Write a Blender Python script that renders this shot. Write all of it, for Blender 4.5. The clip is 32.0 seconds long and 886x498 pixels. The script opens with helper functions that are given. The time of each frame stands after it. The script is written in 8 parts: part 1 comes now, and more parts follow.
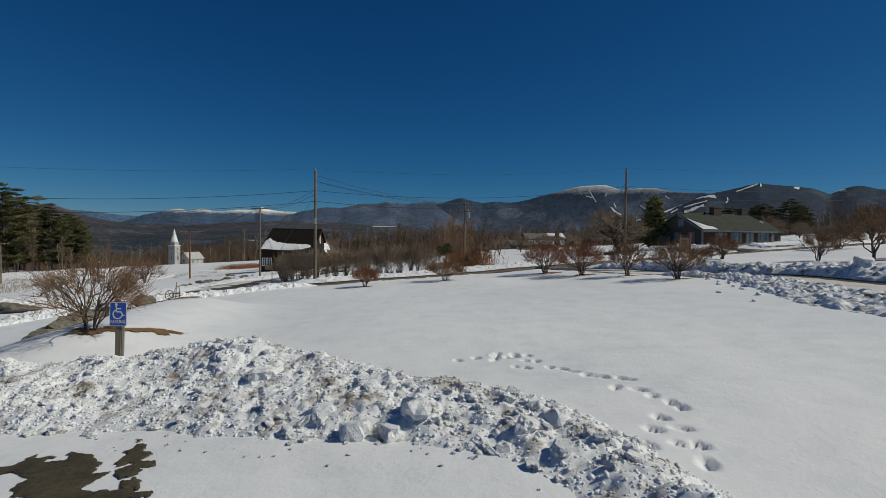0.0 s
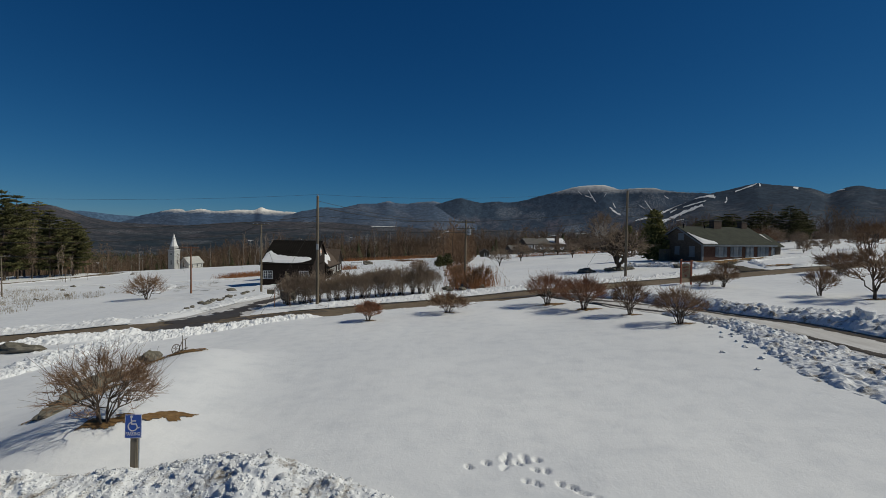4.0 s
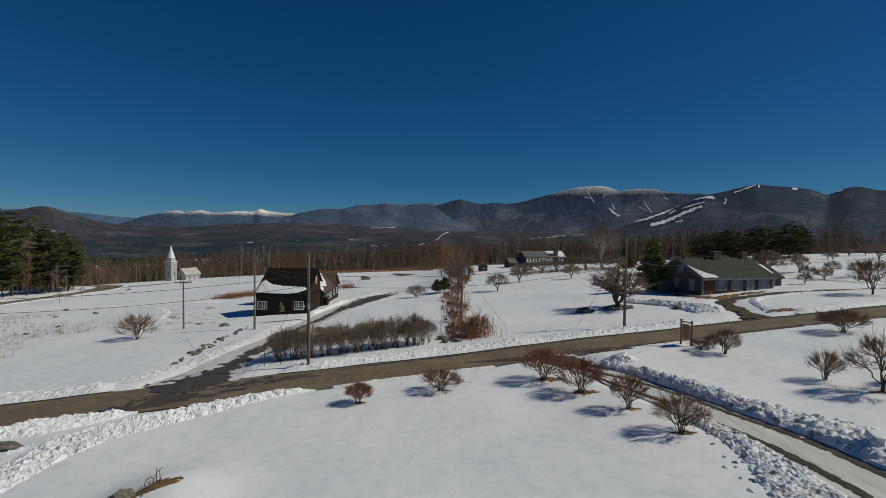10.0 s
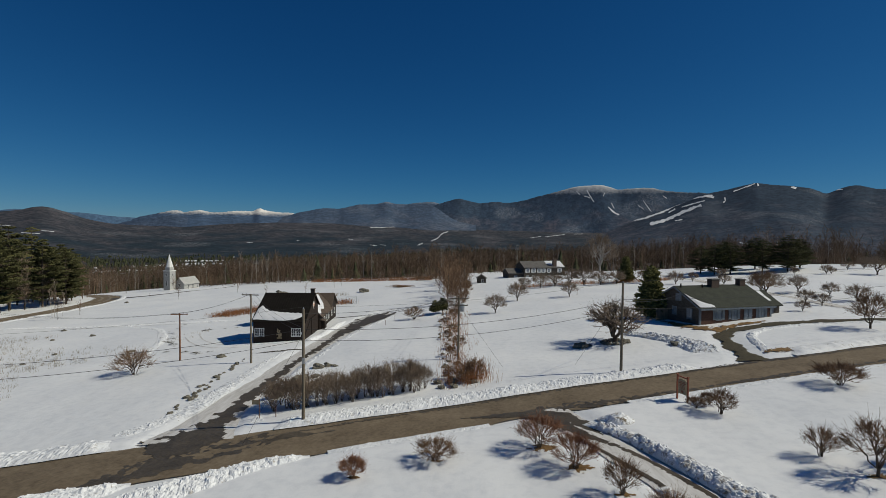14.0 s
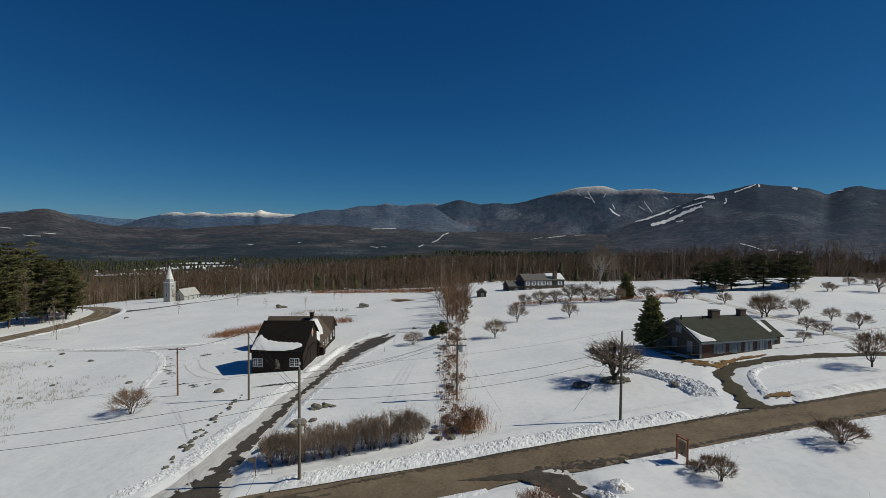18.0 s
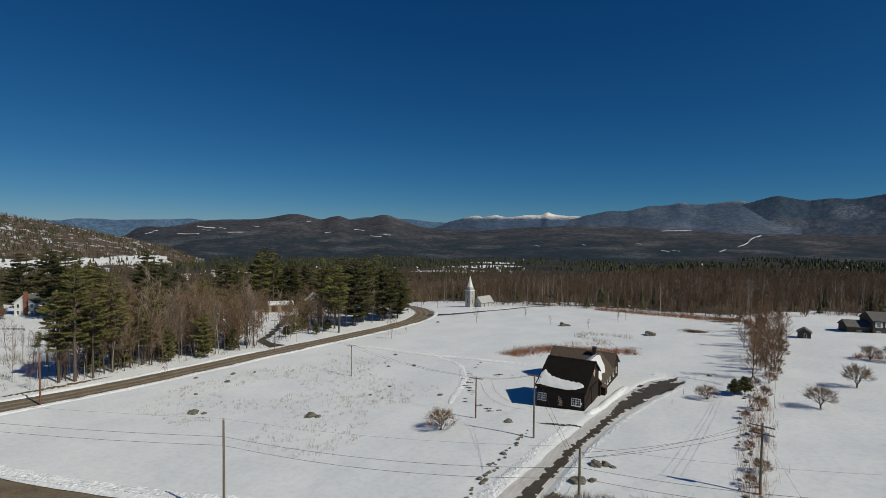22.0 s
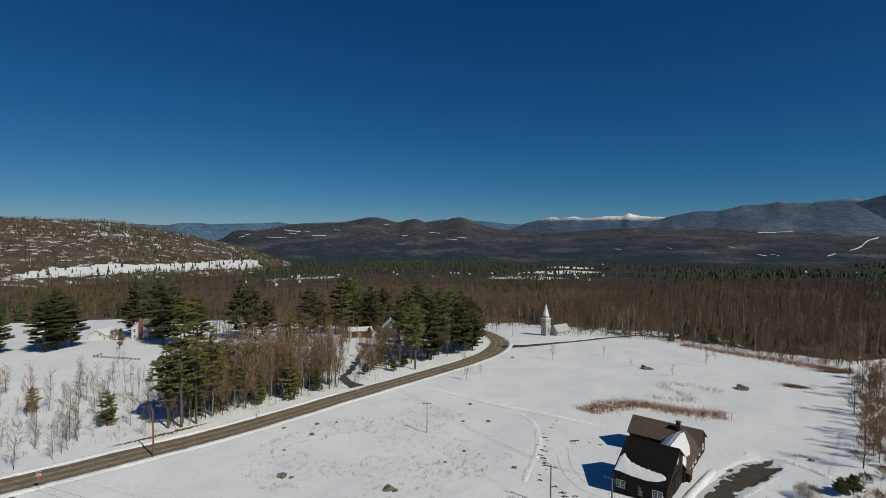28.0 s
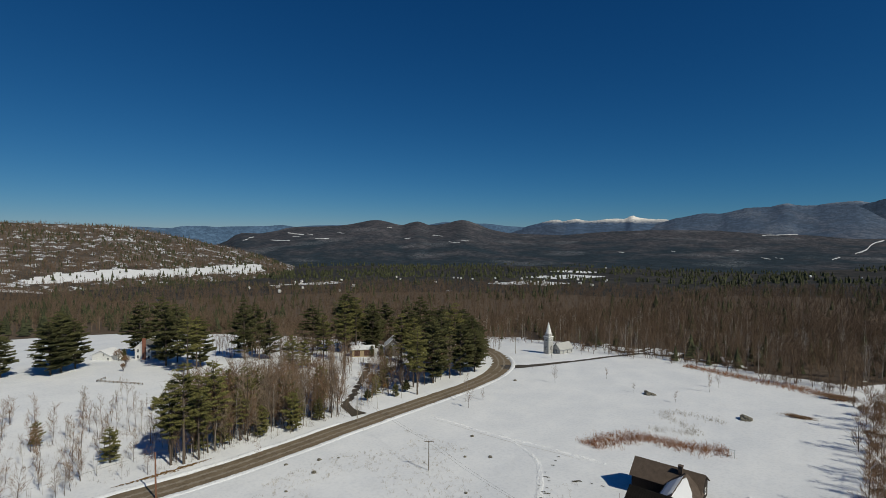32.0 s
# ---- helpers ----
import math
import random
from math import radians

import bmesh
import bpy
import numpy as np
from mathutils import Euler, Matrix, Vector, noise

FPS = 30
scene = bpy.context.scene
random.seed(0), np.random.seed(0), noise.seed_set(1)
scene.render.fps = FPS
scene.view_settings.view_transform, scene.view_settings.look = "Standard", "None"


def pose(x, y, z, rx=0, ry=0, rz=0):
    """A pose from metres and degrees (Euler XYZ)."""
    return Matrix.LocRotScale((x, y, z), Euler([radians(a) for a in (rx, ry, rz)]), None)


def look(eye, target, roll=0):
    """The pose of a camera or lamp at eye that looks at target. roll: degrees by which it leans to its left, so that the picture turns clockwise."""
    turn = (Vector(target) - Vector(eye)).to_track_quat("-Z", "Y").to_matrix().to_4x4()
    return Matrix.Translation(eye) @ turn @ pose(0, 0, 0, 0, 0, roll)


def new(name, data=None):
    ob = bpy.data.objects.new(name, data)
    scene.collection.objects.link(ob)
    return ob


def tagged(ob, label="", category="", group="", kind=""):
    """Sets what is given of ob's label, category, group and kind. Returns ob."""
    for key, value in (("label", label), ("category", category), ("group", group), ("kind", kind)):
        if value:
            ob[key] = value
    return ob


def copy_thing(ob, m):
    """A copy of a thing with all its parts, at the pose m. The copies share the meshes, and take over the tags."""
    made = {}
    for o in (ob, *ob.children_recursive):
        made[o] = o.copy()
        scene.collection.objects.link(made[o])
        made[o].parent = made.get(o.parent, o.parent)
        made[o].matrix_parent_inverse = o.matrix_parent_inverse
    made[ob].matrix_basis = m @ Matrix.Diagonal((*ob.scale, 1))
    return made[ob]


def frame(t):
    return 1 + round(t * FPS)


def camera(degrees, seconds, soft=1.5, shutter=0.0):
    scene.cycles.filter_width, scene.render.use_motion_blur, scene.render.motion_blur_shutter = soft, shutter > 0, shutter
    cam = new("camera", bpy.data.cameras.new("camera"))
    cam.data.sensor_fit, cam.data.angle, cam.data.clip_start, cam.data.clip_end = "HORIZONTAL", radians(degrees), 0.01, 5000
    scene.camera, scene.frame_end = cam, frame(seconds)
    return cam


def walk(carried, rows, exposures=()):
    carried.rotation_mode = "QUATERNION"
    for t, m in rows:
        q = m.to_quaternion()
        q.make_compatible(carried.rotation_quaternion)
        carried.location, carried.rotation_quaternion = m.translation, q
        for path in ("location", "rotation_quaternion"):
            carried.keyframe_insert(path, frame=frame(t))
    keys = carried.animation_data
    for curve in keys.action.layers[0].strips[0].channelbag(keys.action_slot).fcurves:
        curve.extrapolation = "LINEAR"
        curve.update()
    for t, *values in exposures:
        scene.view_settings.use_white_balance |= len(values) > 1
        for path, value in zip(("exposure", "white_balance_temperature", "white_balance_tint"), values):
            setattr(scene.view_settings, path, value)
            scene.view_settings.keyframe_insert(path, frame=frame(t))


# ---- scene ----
cam = camera(83.3, 32.0, 0.55)
PATH = [
    (0, (-0.67, 2.53, 3.937), (-0.666, 4.529, 3.869), 0.8),
    (1, (-0.703, 2.528, 4.378), (-0.699, 4.526, 4.311), 0.9),
    (2, (-0.717, 2.51, 4.912), (-0.726, 4.508, 4.835), 0.6),
    (3.5, (-0.92, 2.435, 5.85), (-0.914, 4.434, 5.781), 0.8),
    (6, (-0.944, 3.185, 7.303), (-0.937, 5.183, 7.233), 0.7),
    (7.5, (-0.743, 3.513, 8.653), (-0.735, 5.512, 8.583), 0.7),
    (9, (-0.626, 3.648, 9.935), (-0.617, 5.647, 9.868), 0.7),
    (11, (-0.479, 3.723, 12.025), (-0.469, 5.722, 11.959), 0.7),
    (13, (-0.282, 3.748, 14.249), (-0.272, 5.747, 14.182), 0.6),
    (14.5, (-0.253, 4.219, 16.113), (-0.241, 6.218, 16.041), 0.6),
    (16.5, (-0.079, 4.42, 18.278), (-0.067, 6.419, 18.211), 0.6),
    (17, (-0.023, 4.383, 18.879), (-0.012, 6.382, 18.813), 0.5),
    (18, (0.018, 4.558, 20.245), (0.026, 6.557, 20.177), 0.5),
    (18.5, (0.224, 4.591, 20.96), (0.191, 6.59, 20.892), 0.5),
    (19, (0.121, 4.361, 21.823), (-0.154, 6.341, 21.754), 0.5),
    (19.5, (-0.11, 4.079, 22.772), (-0.53, 6.033, 22.701), 0.6),
    (20, (-0.274, 3.694, 23.72), (-0.803, 5.621, 23.648), 0.7),
    (20.5, (0.22, 3.337, 24.57), (-0.446, 5.222, 24.5), 0.4),
    (21, (0.244, 3.196, 25.516), (-0.548, 5.032, 25.444), 0.5),
    (21.5, (0.411, 2.814, 26.542), (-0.512, 4.587, 26.469), 0.6),
    (22, (0.454, 2.847, 27.55), (-0.595, 4.548, 27.475), 0.6),
    (22.5, (0.491, 2.599, 28.442), (-0.646, 4.243, 28.369), 0.5),
    (23, (0.623, 2.639, 29.373), (-0.574, 4.24, 29.298), 0.4),
    (24, (0.598, 2.453, 31.839), (-0.645, 4.017, 31.764), 0.4),
    (25, (0.711, 2.277, 34.326), (-0.554, 3.824, 34.252), 0.4),
    (26, (0.685, 2.59, 36.647), (-0.592, 4.128, 36.575), 0.2),
    (28.5, (0.677, 2.547, 42.432), (-0.619, 4.069, 42.359), 0.3),
    (29, (0.75, 2.816, 43.2), (-0.548, 4.337, 43.131), 0.2),
    (32, (0.738, 2.923, 49.945), (-0.564, 4.44, 49.877), 0.3),
]
walk(cam, [(t, look(eye, target, roll)) for t, eye, target, roll in PATH],
     [(0, -0.33), (3, -0.42), (9, -0.42), (13, -0.30), (18, -0.22), (25, -0.21), (32, -0.20)])

# ---- sun and sky ----
SUN_TO = Vector((1.0, -0.06, 0.93)).normalized()
world = bpy.data.worlds.new("sky")
scene.world = world
world.use_nodes = True
wn = world.node_tree
wn.nodes.clear()
sky = wn.nodes.new("ShaderNodeTexSky")
sky.sky_type = "NISHITA"
sky.sun_disc = False
sky.sun_elevation = math.asin(SUN_TO.z)
sky.sun_rotation = math.atan2(SUN_TO.x, SUN_TO.y)
sky.altitude, sky.air_density, sky.dust_density, sky.ozone_density = 1500, 0.8, 0.0, 4.0
split = wn.nodes.new("ShaderNodeSeparateColor")
join = wn.nodes.new("ShaderNodeCombineColor")
wn.links.new(sky.outputs[0], split.inputs[0])
# thin dry mountain air: the three colours deepen towards the zenith at different rates
for k, (power, gain) in enumerate(((1.6, 0.140), (1.0, 0.69), (0.8, 1.38))):
    pw, ml = wn.nodes.new("ShaderNodeMath"), wn.nodes.new("ShaderNodeMath")
    pw.operation, ml.operation = "POWER", "MULTIPLY"
    pw.inputs[1].default_value, ml.inputs[1].default_value = power, gain
    wn.links.new(split.outputs[k], pw.inputs[0])
    wn.links.new(pw.outputs[0], ml.inputs[0])
    wn.links.new(ml.outputs[0], join.inputs[k])
back = wn.nodes.new("ShaderNodeBackground")
back.inputs["Strength"].default_value = 0.052
wout = wn.nodes.new("ShaderNodeOutputWorld")
wn.links.new(join.outputs[0], back.inputs["Color"])
wn.links.new(back.outputs[0], wout.inputs["Surface"])
sun_data = bpy.data.lights.new("sun", "SUN")
sun_data.energy, sun_data.angle, sun_data.color = 3.9, radians(0.53), (1.0, 0.955, 0.80)
sun = new("sun", sun_data)
sun.matrix_world = look(SUN_TO * 100, (0, 0, 0))
scene.view_settings.exposure = -0.25


# ---- materials ----
def shade(name, rough=0.8, metal=0.0, spec=0.3):
    m = bpy.data.materials.new(name)
    m.use_nodes = True
    nt = m.node_tree
    b = nt.nodes["Principled BSDF"]
    b.inputs["Roughness"].default_value = rough
    b.inputs["Metallic"].default_value = metal
    b.inputs["Specular IOR Level"].default_value = spec
    return m, nt, b


def node(nt, kind, **props):
    n = nt.nodes.new(kind)
    for k, v in props.items():
        n.inputs[k.replace("_", " ")].default_value = v
    return n


def coords(nt, stretch=(1, 1, 1)):
    tc = nt.nodes.new("ShaderNodeTexCoord")
    mp = nt.nodes.new("ShaderNodeMapping")
    mp.inputs["Scale"].default_value = stretch
    nt.links.new(tc.outputs["Object"], mp.inputs["Vector"])
    return mp.outputs["Vector"]


def ramp(nt, fac, stops):
    r = nt.nodes.new("ShaderNodeValToRGB")
    els = r.color_ramp.elements
    while len(els) < len(stops):
        els.new(0.5)
    for e, (p, c) in zip(els, stops):
        e.position, e.color = p, (*c, 1)
    nt.links.new(fac, r.inputs["Fac"])
    return r.outputs["Color"]


def mixed(nt, fac, a, b):
    mx = nt.nodes.new("ShaderNodeMix")
    mx.data_type = "RGBA"
    if isinstance(fac, float):
        mx.inputs[0].default_value = fac
    else:
        nt.links.new(fac, mx.inputs[0])
    for sock, v in ((mx.inputs[6], a), (mx.inputs[7], b)):
        if isinstance(v, tuple):
            sock.default_value = (*v, 1)
        else:
            nt.links.new(v, sock)
    return mx.outputs[2]


def noisy(name, dark, light, scale, rough=0.85, bump=0.0, fine=6.0, stretch=(1, 1, 1), metal=0.0, spec=0.25, vary=0.0):
    """A surface with a coarse and a fine variation between two colours, and relief."""
    m, nt, b = shade(name, rough, metal, spec)
    v = coords(nt, stretch)
    n1 = node(nt, "ShaderNodeTexNoise", Scale=scale, Detail=4.0, Roughness=0.6)
    n2 = node(nt, "ShaderNodeTexNoise", Scale=scale * fine, Detail=3.0, Roughness=0.65)
    nt.links.new(v, n1.inputs["Vector"])
    nt.links.new(v, n2.inputs["Vector"])
    add = nt.nodes.new("ShaderNodeMath")
    add.operation = "ADD"
    half = nt.nodes.new("ShaderNodeMath")
    half.operation = "MULTIPLY"
    half.inputs[1].default_value = 0.5
    nt.links.new(n1.outputs["Fac"], add.inputs[0])
    nt.links.new(n2.outputs["Fac"], add.inputs[1])
    nt.links.new(add.outputs[0], half.inputs[0])
    col = ramp(nt, half.outputs[0], [(0.32, dark), (0.68, light)])
    if vary:
        info = nt.nodes.new("ShaderNodeObjectInfo")
        hs = nt.nodes.new("ShaderNodeHueSaturation")
        mr = nt.nodes.new("ShaderNodeMapRange")
        mr.inputs["To Min"].default_value, mr.inputs["To Max"].default_value = 1 - vary, 1 + vary
        nt.links.new(info.outputs["Random"], mr.inputs["Value"])
        nt.links.new(mr.outputs[0], hs.inputs["Value"])
        nt.links.new(col, hs.inputs["Color"])
        col = hs.outputs["Color"]
    nt.links.new(col, b.inputs["Base Color"])
    if bump:
        bp = nt.nodes.new("ShaderNodeBump")
        bp.inputs["Strength"].default_value = 1.0
        bp.inputs["Distance"].default_value = bump
        nt.links.new(half.outputs[0], bp.inputs["Height"])
        nt.links.new(bp.outputs[0], b.inputs["Normal"])
    return m


def island(name, dark, light, rough=0.85, spec=0.2, trans=0.0):
    """Leaves, needles and twigs: each piece its own shade."""
    m, nt, b = shade(name, rough, 0, spec)
    g = nt.nodes.new("ShaderNodeNewGeometry")
    info = nt.nodes.new("ShaderNodeObjectInfo")
    av = nt.nodes.new("ShaderNodeMath")
    av.operation = "MULTIPLY_ADD"
    av.inputs[1].default_value = 0.7
    sc = nt.nodes.new("ShaderNodeMath")
    sc.operation = "MULTIPLY"
    sc.inputs[1].default_value = 0.3
    nt.links.new(info.outputs["Random"], sc.inputs[0])
    nt.links.new(g.outputs["Random Per Island"], av.inputs[0])
    nt.links.new(sc.outputs[0], av.inputs[2])
    nt.links.new(ramp(nt, av.outputs[0], [(0.0, dark), (1.0, light)]), b.inputs["Base Color"])
    return m


def snow_material(name, soil, amount, lumpy):
    """Old spring snow: granular relief, grey melt stains, bits of soil where amount is above nought."""
    m, nt, b = shade(name, 0.62, 0, 0.25)
    b.inputs["Subsurface Weight"].default_value = 0.0
    v = coords(nt)
    big = node(nt, "ShaderNodeTexNoise", Scale=0.09, Detail=3.0, Roughness=0.5)
    mid = node(nt, "ShaderNodeTexNoise", Scale=1.3, Detail=5.0, Roughness=0.6)
    fine = node(nt, "ShaderNodeTexNoise", Scale=14.0, Detail=5.0, Roughness=0.7)
    for n in (big, mid, fine):
        nt.links.new(v, n.inputs["Vector"])
    c1 = ramp(nt, big.outputs["Fac"], [(0.35, (0.66, 0.68, 0.71)), (0.65, (0.78, 0.79, 0.80))])
    c2 = ramp(nt, mid.outputs["Fac"], [(0.3, (0.60, 0.62, 0.65)), (0.55, (0.80, 0.81, 0.82))])
    c = mixed(nt, 0.4, c1, c2)
    if amount:
        dn = node(nt, "ShaderNodeTexNoise", Scale=1.9, Detail=7.0, Roughness=0.75)
        nt.links.new(v, dn.inputs["Vector"])
        mask = ramp(nt, dn.outputs["Fac"], [(0.60 - amount, (0, 0, 0)), (0.74 - amount, (1, 1, 1))])
        c = mixed(nt, mask, c, soil)
    nt.links.new(c, b.inputs["Base Color"])
    add = nt.nodes.new("ShaderNodeMath")
    add.operation = "MULTIPLY_ADD"
    add.inputs[1].default_value = 0.35
    nt.links.new(fine.outputs["Fac"], add.inputs[0])
    # wind-packed ripples of the open snow, metres long
    wind = node(nt, "ShaderNodeTexNoise", Scale=0.55, Detail=4.0, Roughness=0.55)
    nt.links.new(coords(nt, (1, 0.4, 1)), wind.inputs["Vector"])
    rip = nt.nodes.new("ShaderNodeMath")
    rip.operation = "MULTIPLY_ADD"
    rip.inputs[1].default_value = 1.3
    nt.links.new(wind.outputs["Fac"], rip.inputs[0])
    drift = node(nt, "ShaderNodeTexNoise", Scale=0.16, Detail=3.0, Roughness=0.5)
    nt.links.new(coords(nt, (1, 0.55, 1)), drift.inputs["Vector"])
    broad = nt.nodes.new("ShaderNodeMath")
    broad.operation = "MULTIPLY_ADD"
    broad.inputs[1].default_value = 9.0
    nt.links.new(drift.outputs["Fac"], broad.inputs[0])
    nt.links.new(mid.outputs["Fac"], broad.inputs[2])
    nt.links.new(broad.outputs[0], rip.inputs[2])
    nt.links.new(rip.outputs[0], add.inputs[2])
    bp = nt.nodes.new("ShaderNodeBump")
    bp.inputs["Distance"].default_value = lumpy
    nt.links.new(add.outputs[0], bp.inputs["Height"])
    nt.links.new(bp.outputs[0], b.inputs["Normal"])
    return m


def slope_material(name, forest, conifer, frost, cap_from, cap_to, patches, grain=0.011, climb=0.0011, dust=0.0):
    """A far mountainside: bare hardwoods, dark conifers, frost and snow above a height, snowy openings, thinly wooded pale patches."""
    m, nt, b = shade(name, 0.95, 0, 0.05)
    v = coords(nt)
    down = coords(nt, (1, 1, 0.22))
    n1 = node(nt, "ShaderNodeTexNoise", Scale=0.0045, Detail=6.0, Roughness=0.62)
    n2 = node(nt, "ShaderNodeTexNoise", Scale=0.05, Detail=5.0, Roughness=0.75)
    n3 = node(nt, "ShaderNodeTexNoise", Scale=grain, Detail=7.0, Roughness=0.68)
    n4 = node(nt, "ShaderNodeTexNoise", Scale=0.024, Detail=6.0, Roughness=0.7)
    for n in (n1, n2, n3):
        nt.links.new(v, n.inputs["Vector"])
    nt.links.new(down, n4.inputs["Vector"])
    # conifers take over towards the tops, in ragged patches
    xyz = nt.nodes.new("ShaderNodeSeparateXYZ")
    nt.links.new(v, xyz.inputs[0])
    up = nt.nodes.new("ShaderNodeMath")
    up.operation = "MULTIPLY_ADD"
    up.inputs[1].default_value = climb
    nt.links.new(xyz.outputs["Z"], up.inputs[0])
    nt.links.new(n1.outputs["Fac"], up.inputs[2])
    f = mixed(nt, ramp(nt, up.outputs[0], [(0.46, (0, 0, 0)), (0.66, (1, 1, 1))]), forest, conifer)
    # gullies and stands running down the slope
    f = mixed(nt, ramp(nt, n4.outputs["Fac"], [(0.42, (0.75, 0.75, 0.75)), (0.58, (0, 0, 0))]), f, tuple(0.62 * q for q in conifer))
    f = mixed(nt, ramp(nt, n2.outputs["Fac"], [(0.47, (0, 0, 0)), (0.66, (0.8, 0.8, 0.8))]), f, tuple(0.5 * q for q in conifer))
    if dust:
        thin = node(nt, "ShaderNodeTexNoise", Scale=0.0032, Detail=3.0, Roughness=0.5)
        nt.links.new(v, thin.inputs["Vector"])
        spot = node(nt, "ShaderNodeTexNoise", Scale=0.09, Detail=3.0, Roughness=0.8)
        nt.links.new(down, spot.inputs["Vector"])
        both = nt.nodes.new("ShaderNodeMath")
        both.operation = "MULTIPLY"
        nt.links.new(ramp(nt, thin.outputs["Fac"], [(0.56, (0, 0, 0)), (0.66, (1, 1, 1))]), both.inputs[0])
        nt.links.new(ramp(nt, spot.outputs["Fac"], [(0.46, (0, 0, 0)), (0.60, (dust, dust, dust))]), both.inputs[1])
        f = mixed(nt, both.outputs[0], f, (0.5, 0.51, 0.54))
    if patches:
        f = mixed(nt, ramp(nt, n3.outputs["Fac"], [(0.70 - patches, (0, 0, 0)), (0.73 - patches, (1, 1, 1))]), f, (0.5, 0.52, 0.56))
    if cap_to > cap_from:
        wob = nt.nodes.new("ShaderNodeMath")
        wob.operation = "MULTIPLY_ADD"
        wob.inputs[1].default_value = 0.95 * (cap_to - cap_from) + 60
        both = nt.nodes.new("ShaderNodeMath")
        both.operation = "MULTIPLY_ADD"
        both.inputs[1].default_value = 0.45
        nt.links.new(n2.outputs["Fac"], both.inputs[0])
        third = nt.nodes.new("ShaderNodeMath")
        third.operation = "MULTIPLY"
        third.inputs[1].default_value = 0.55
        nt.links.new(n4.outputs["Fac"], third.inputs[0])
        nt.links.new(third.outputs[0], both.inputs[2])
        nt.links.new(both.outputs[0], wob.inputs[0])
        nt.links.new(xyz.outputs["Z"], wob.inputs[2])
        mr = nt.nodes.new("ShaderNodeMapRange")
        half = 0.475 * (cap_to - cap_from) + 30
        mr.inputs["From Min"].default_value, mr.inputs["From Max"].default_value = cap_from + half, cap_to + half
        nt.links.new(wob.outputs[0], mr.inputs["Value"])
        f = mixed(nt, mr.outputs[0], f, frost)
    nt.links.new(f, b.inputs["Base Color"])
    return m


M_SNOW = snow_material("field snow", (0.2, 0.17, 0.12), 0.0, 0.02)
M_PLOW = snow_material("ploughed snow", (0.2, 0.165, 0.12), 0.095, 0.022)
M_BANK = snow_material("roadside snow", (0.24, 0.2, 0.15), 0.03, 0.05)
M_LITTER = noisy("woodland floor", (0.05, 0.037, 0.026), (0.15, 0.112, 0.08), 0.15, 0.95, 0.1)
M_VALLEY = slope_material("valley woods", (0.066, 0.06, 0.058), (0.028, 0.036, 0.038), (0.5, 0.5, 0.5), 0, 0, 0.01)
M_ASPHALT = noisy("grey-brown road asphalt", (0.105, 0.079, 0.052), (0.225, 0.178, 0.122), 0.35, 0.9, 0.01, 9)
M_LOT = noisy("damp brown-grey asphalt", (0.028, 0.024, 0.015), (0.10, 0.084, 0.052), 2.5, 0.85, 0.01, 9)
M_WORN = noisy("worn pale asphalt", (0.2, 0.17, 0.13), (0.3, 0.26, 0.21), 0.5, 0.9, 0, 6)
M_WET = noisy("wet dark asphalt", (0.04, 0.033, 0.024), (0.11, 0.09, 0.066), 0.6, 0.55, 0.01, 8)
M_GRIT = noisy("gritty packed snow", (0.46, 0.44, 0.41), (0.72, 0.71, 0.70), 0.8, 0.8, 0.02, 5, (1, 0.15, 1))
M_GRASS = noisy("dead brown turf", (0.09, 0.05, 0.02), (0.26, 0.16, 0.07), 1.5, 0.95, 0.05)
M_ROCK = noisy("lichened granite", (0.07, 0.065, 0.05), (0.24, 0.22, 0.18), 1.2, 0.9, 0.06)
M_POLE = noisy("weathered pole wood", (0.10, 0.085, 0.06), (0.24, 0.2, 0.15), 2.0, 0.85, 0.01, 5, (3, 3, 0.3))
M_POLE_RED = noisy("reddish pole wood", (0.13, 0.06, 0.035), (0.26, 0.13, 0.08), 2.0, 0.85, 0.01, 5, (3, 3, 0.3))
M_WIRE = noisy("dull black cable", (0.02, 0.02, 0.02), (0.06, 0.06, 0.06), 2.0, 0.6)
M_METAL = noisy("dull galvanised steel", (0.3, 0.31, 0.32), (0.46, 0.47, 0.48), 5.0, 0.45, 0.0, 6, (1, 1, 1), 0.8, 0.5)
M_BARK = noisy("grey-brown bark", (0.05, 0.038, 0.03), (0.15, 0.12, 0.095), 3.0, 0.95, 0.02, 6, (1, 1, 0.3), 0, 0.1, 0.25)
M_BIRCH = noisy("pale birch bark", (0.2, 0.18, 0.16), (0.5, 0.47, 0.43), 1.5, 0.9, 0.0, 6, (1, 1, 2), 0, 0.1, 0.15)
M_TWIG = island("brown twigs", (0.11, 0.066, 0.04), (0.30, 0.19, 0.115))
M_WOOD_A = island("grey-brown far twigs", (0.08, 0.055, 0.037), (0.24, 0.167, 0.113))
M_WOOD_B = island("brown far twigs", (0.08, 0.056, 0.039), (0.23, 0.163, 0.115))
M_FAR_CONIFER = island("far conifer needles", (0.026, 0.031, 0.016), (0.08, 0.085, 0.042))
M_TWIG_RED = island("reddish twigs", (0.15, 0.07, 0.04), (0.38, 0.2, 0.12))
M_TWIG_GREY = island("grey-brown twigs", (0.135, 0.10, 0.074), (0.34, 0.262, 0.195))
M_TWIG_OCHRE = island("ochre willow twigs", (0.22, 0.11, 0.03), (0.45, 0.26, 0.08))
M_NEEDLE = island("pine needles", (0.05, 0.05, 0.017), (0.20, 0.185, 0.062))
M_NEEDLE_DARK = island("dark pine needles", (0.03, 0.032, 0.014), (0.12, 0.117, 0.046))
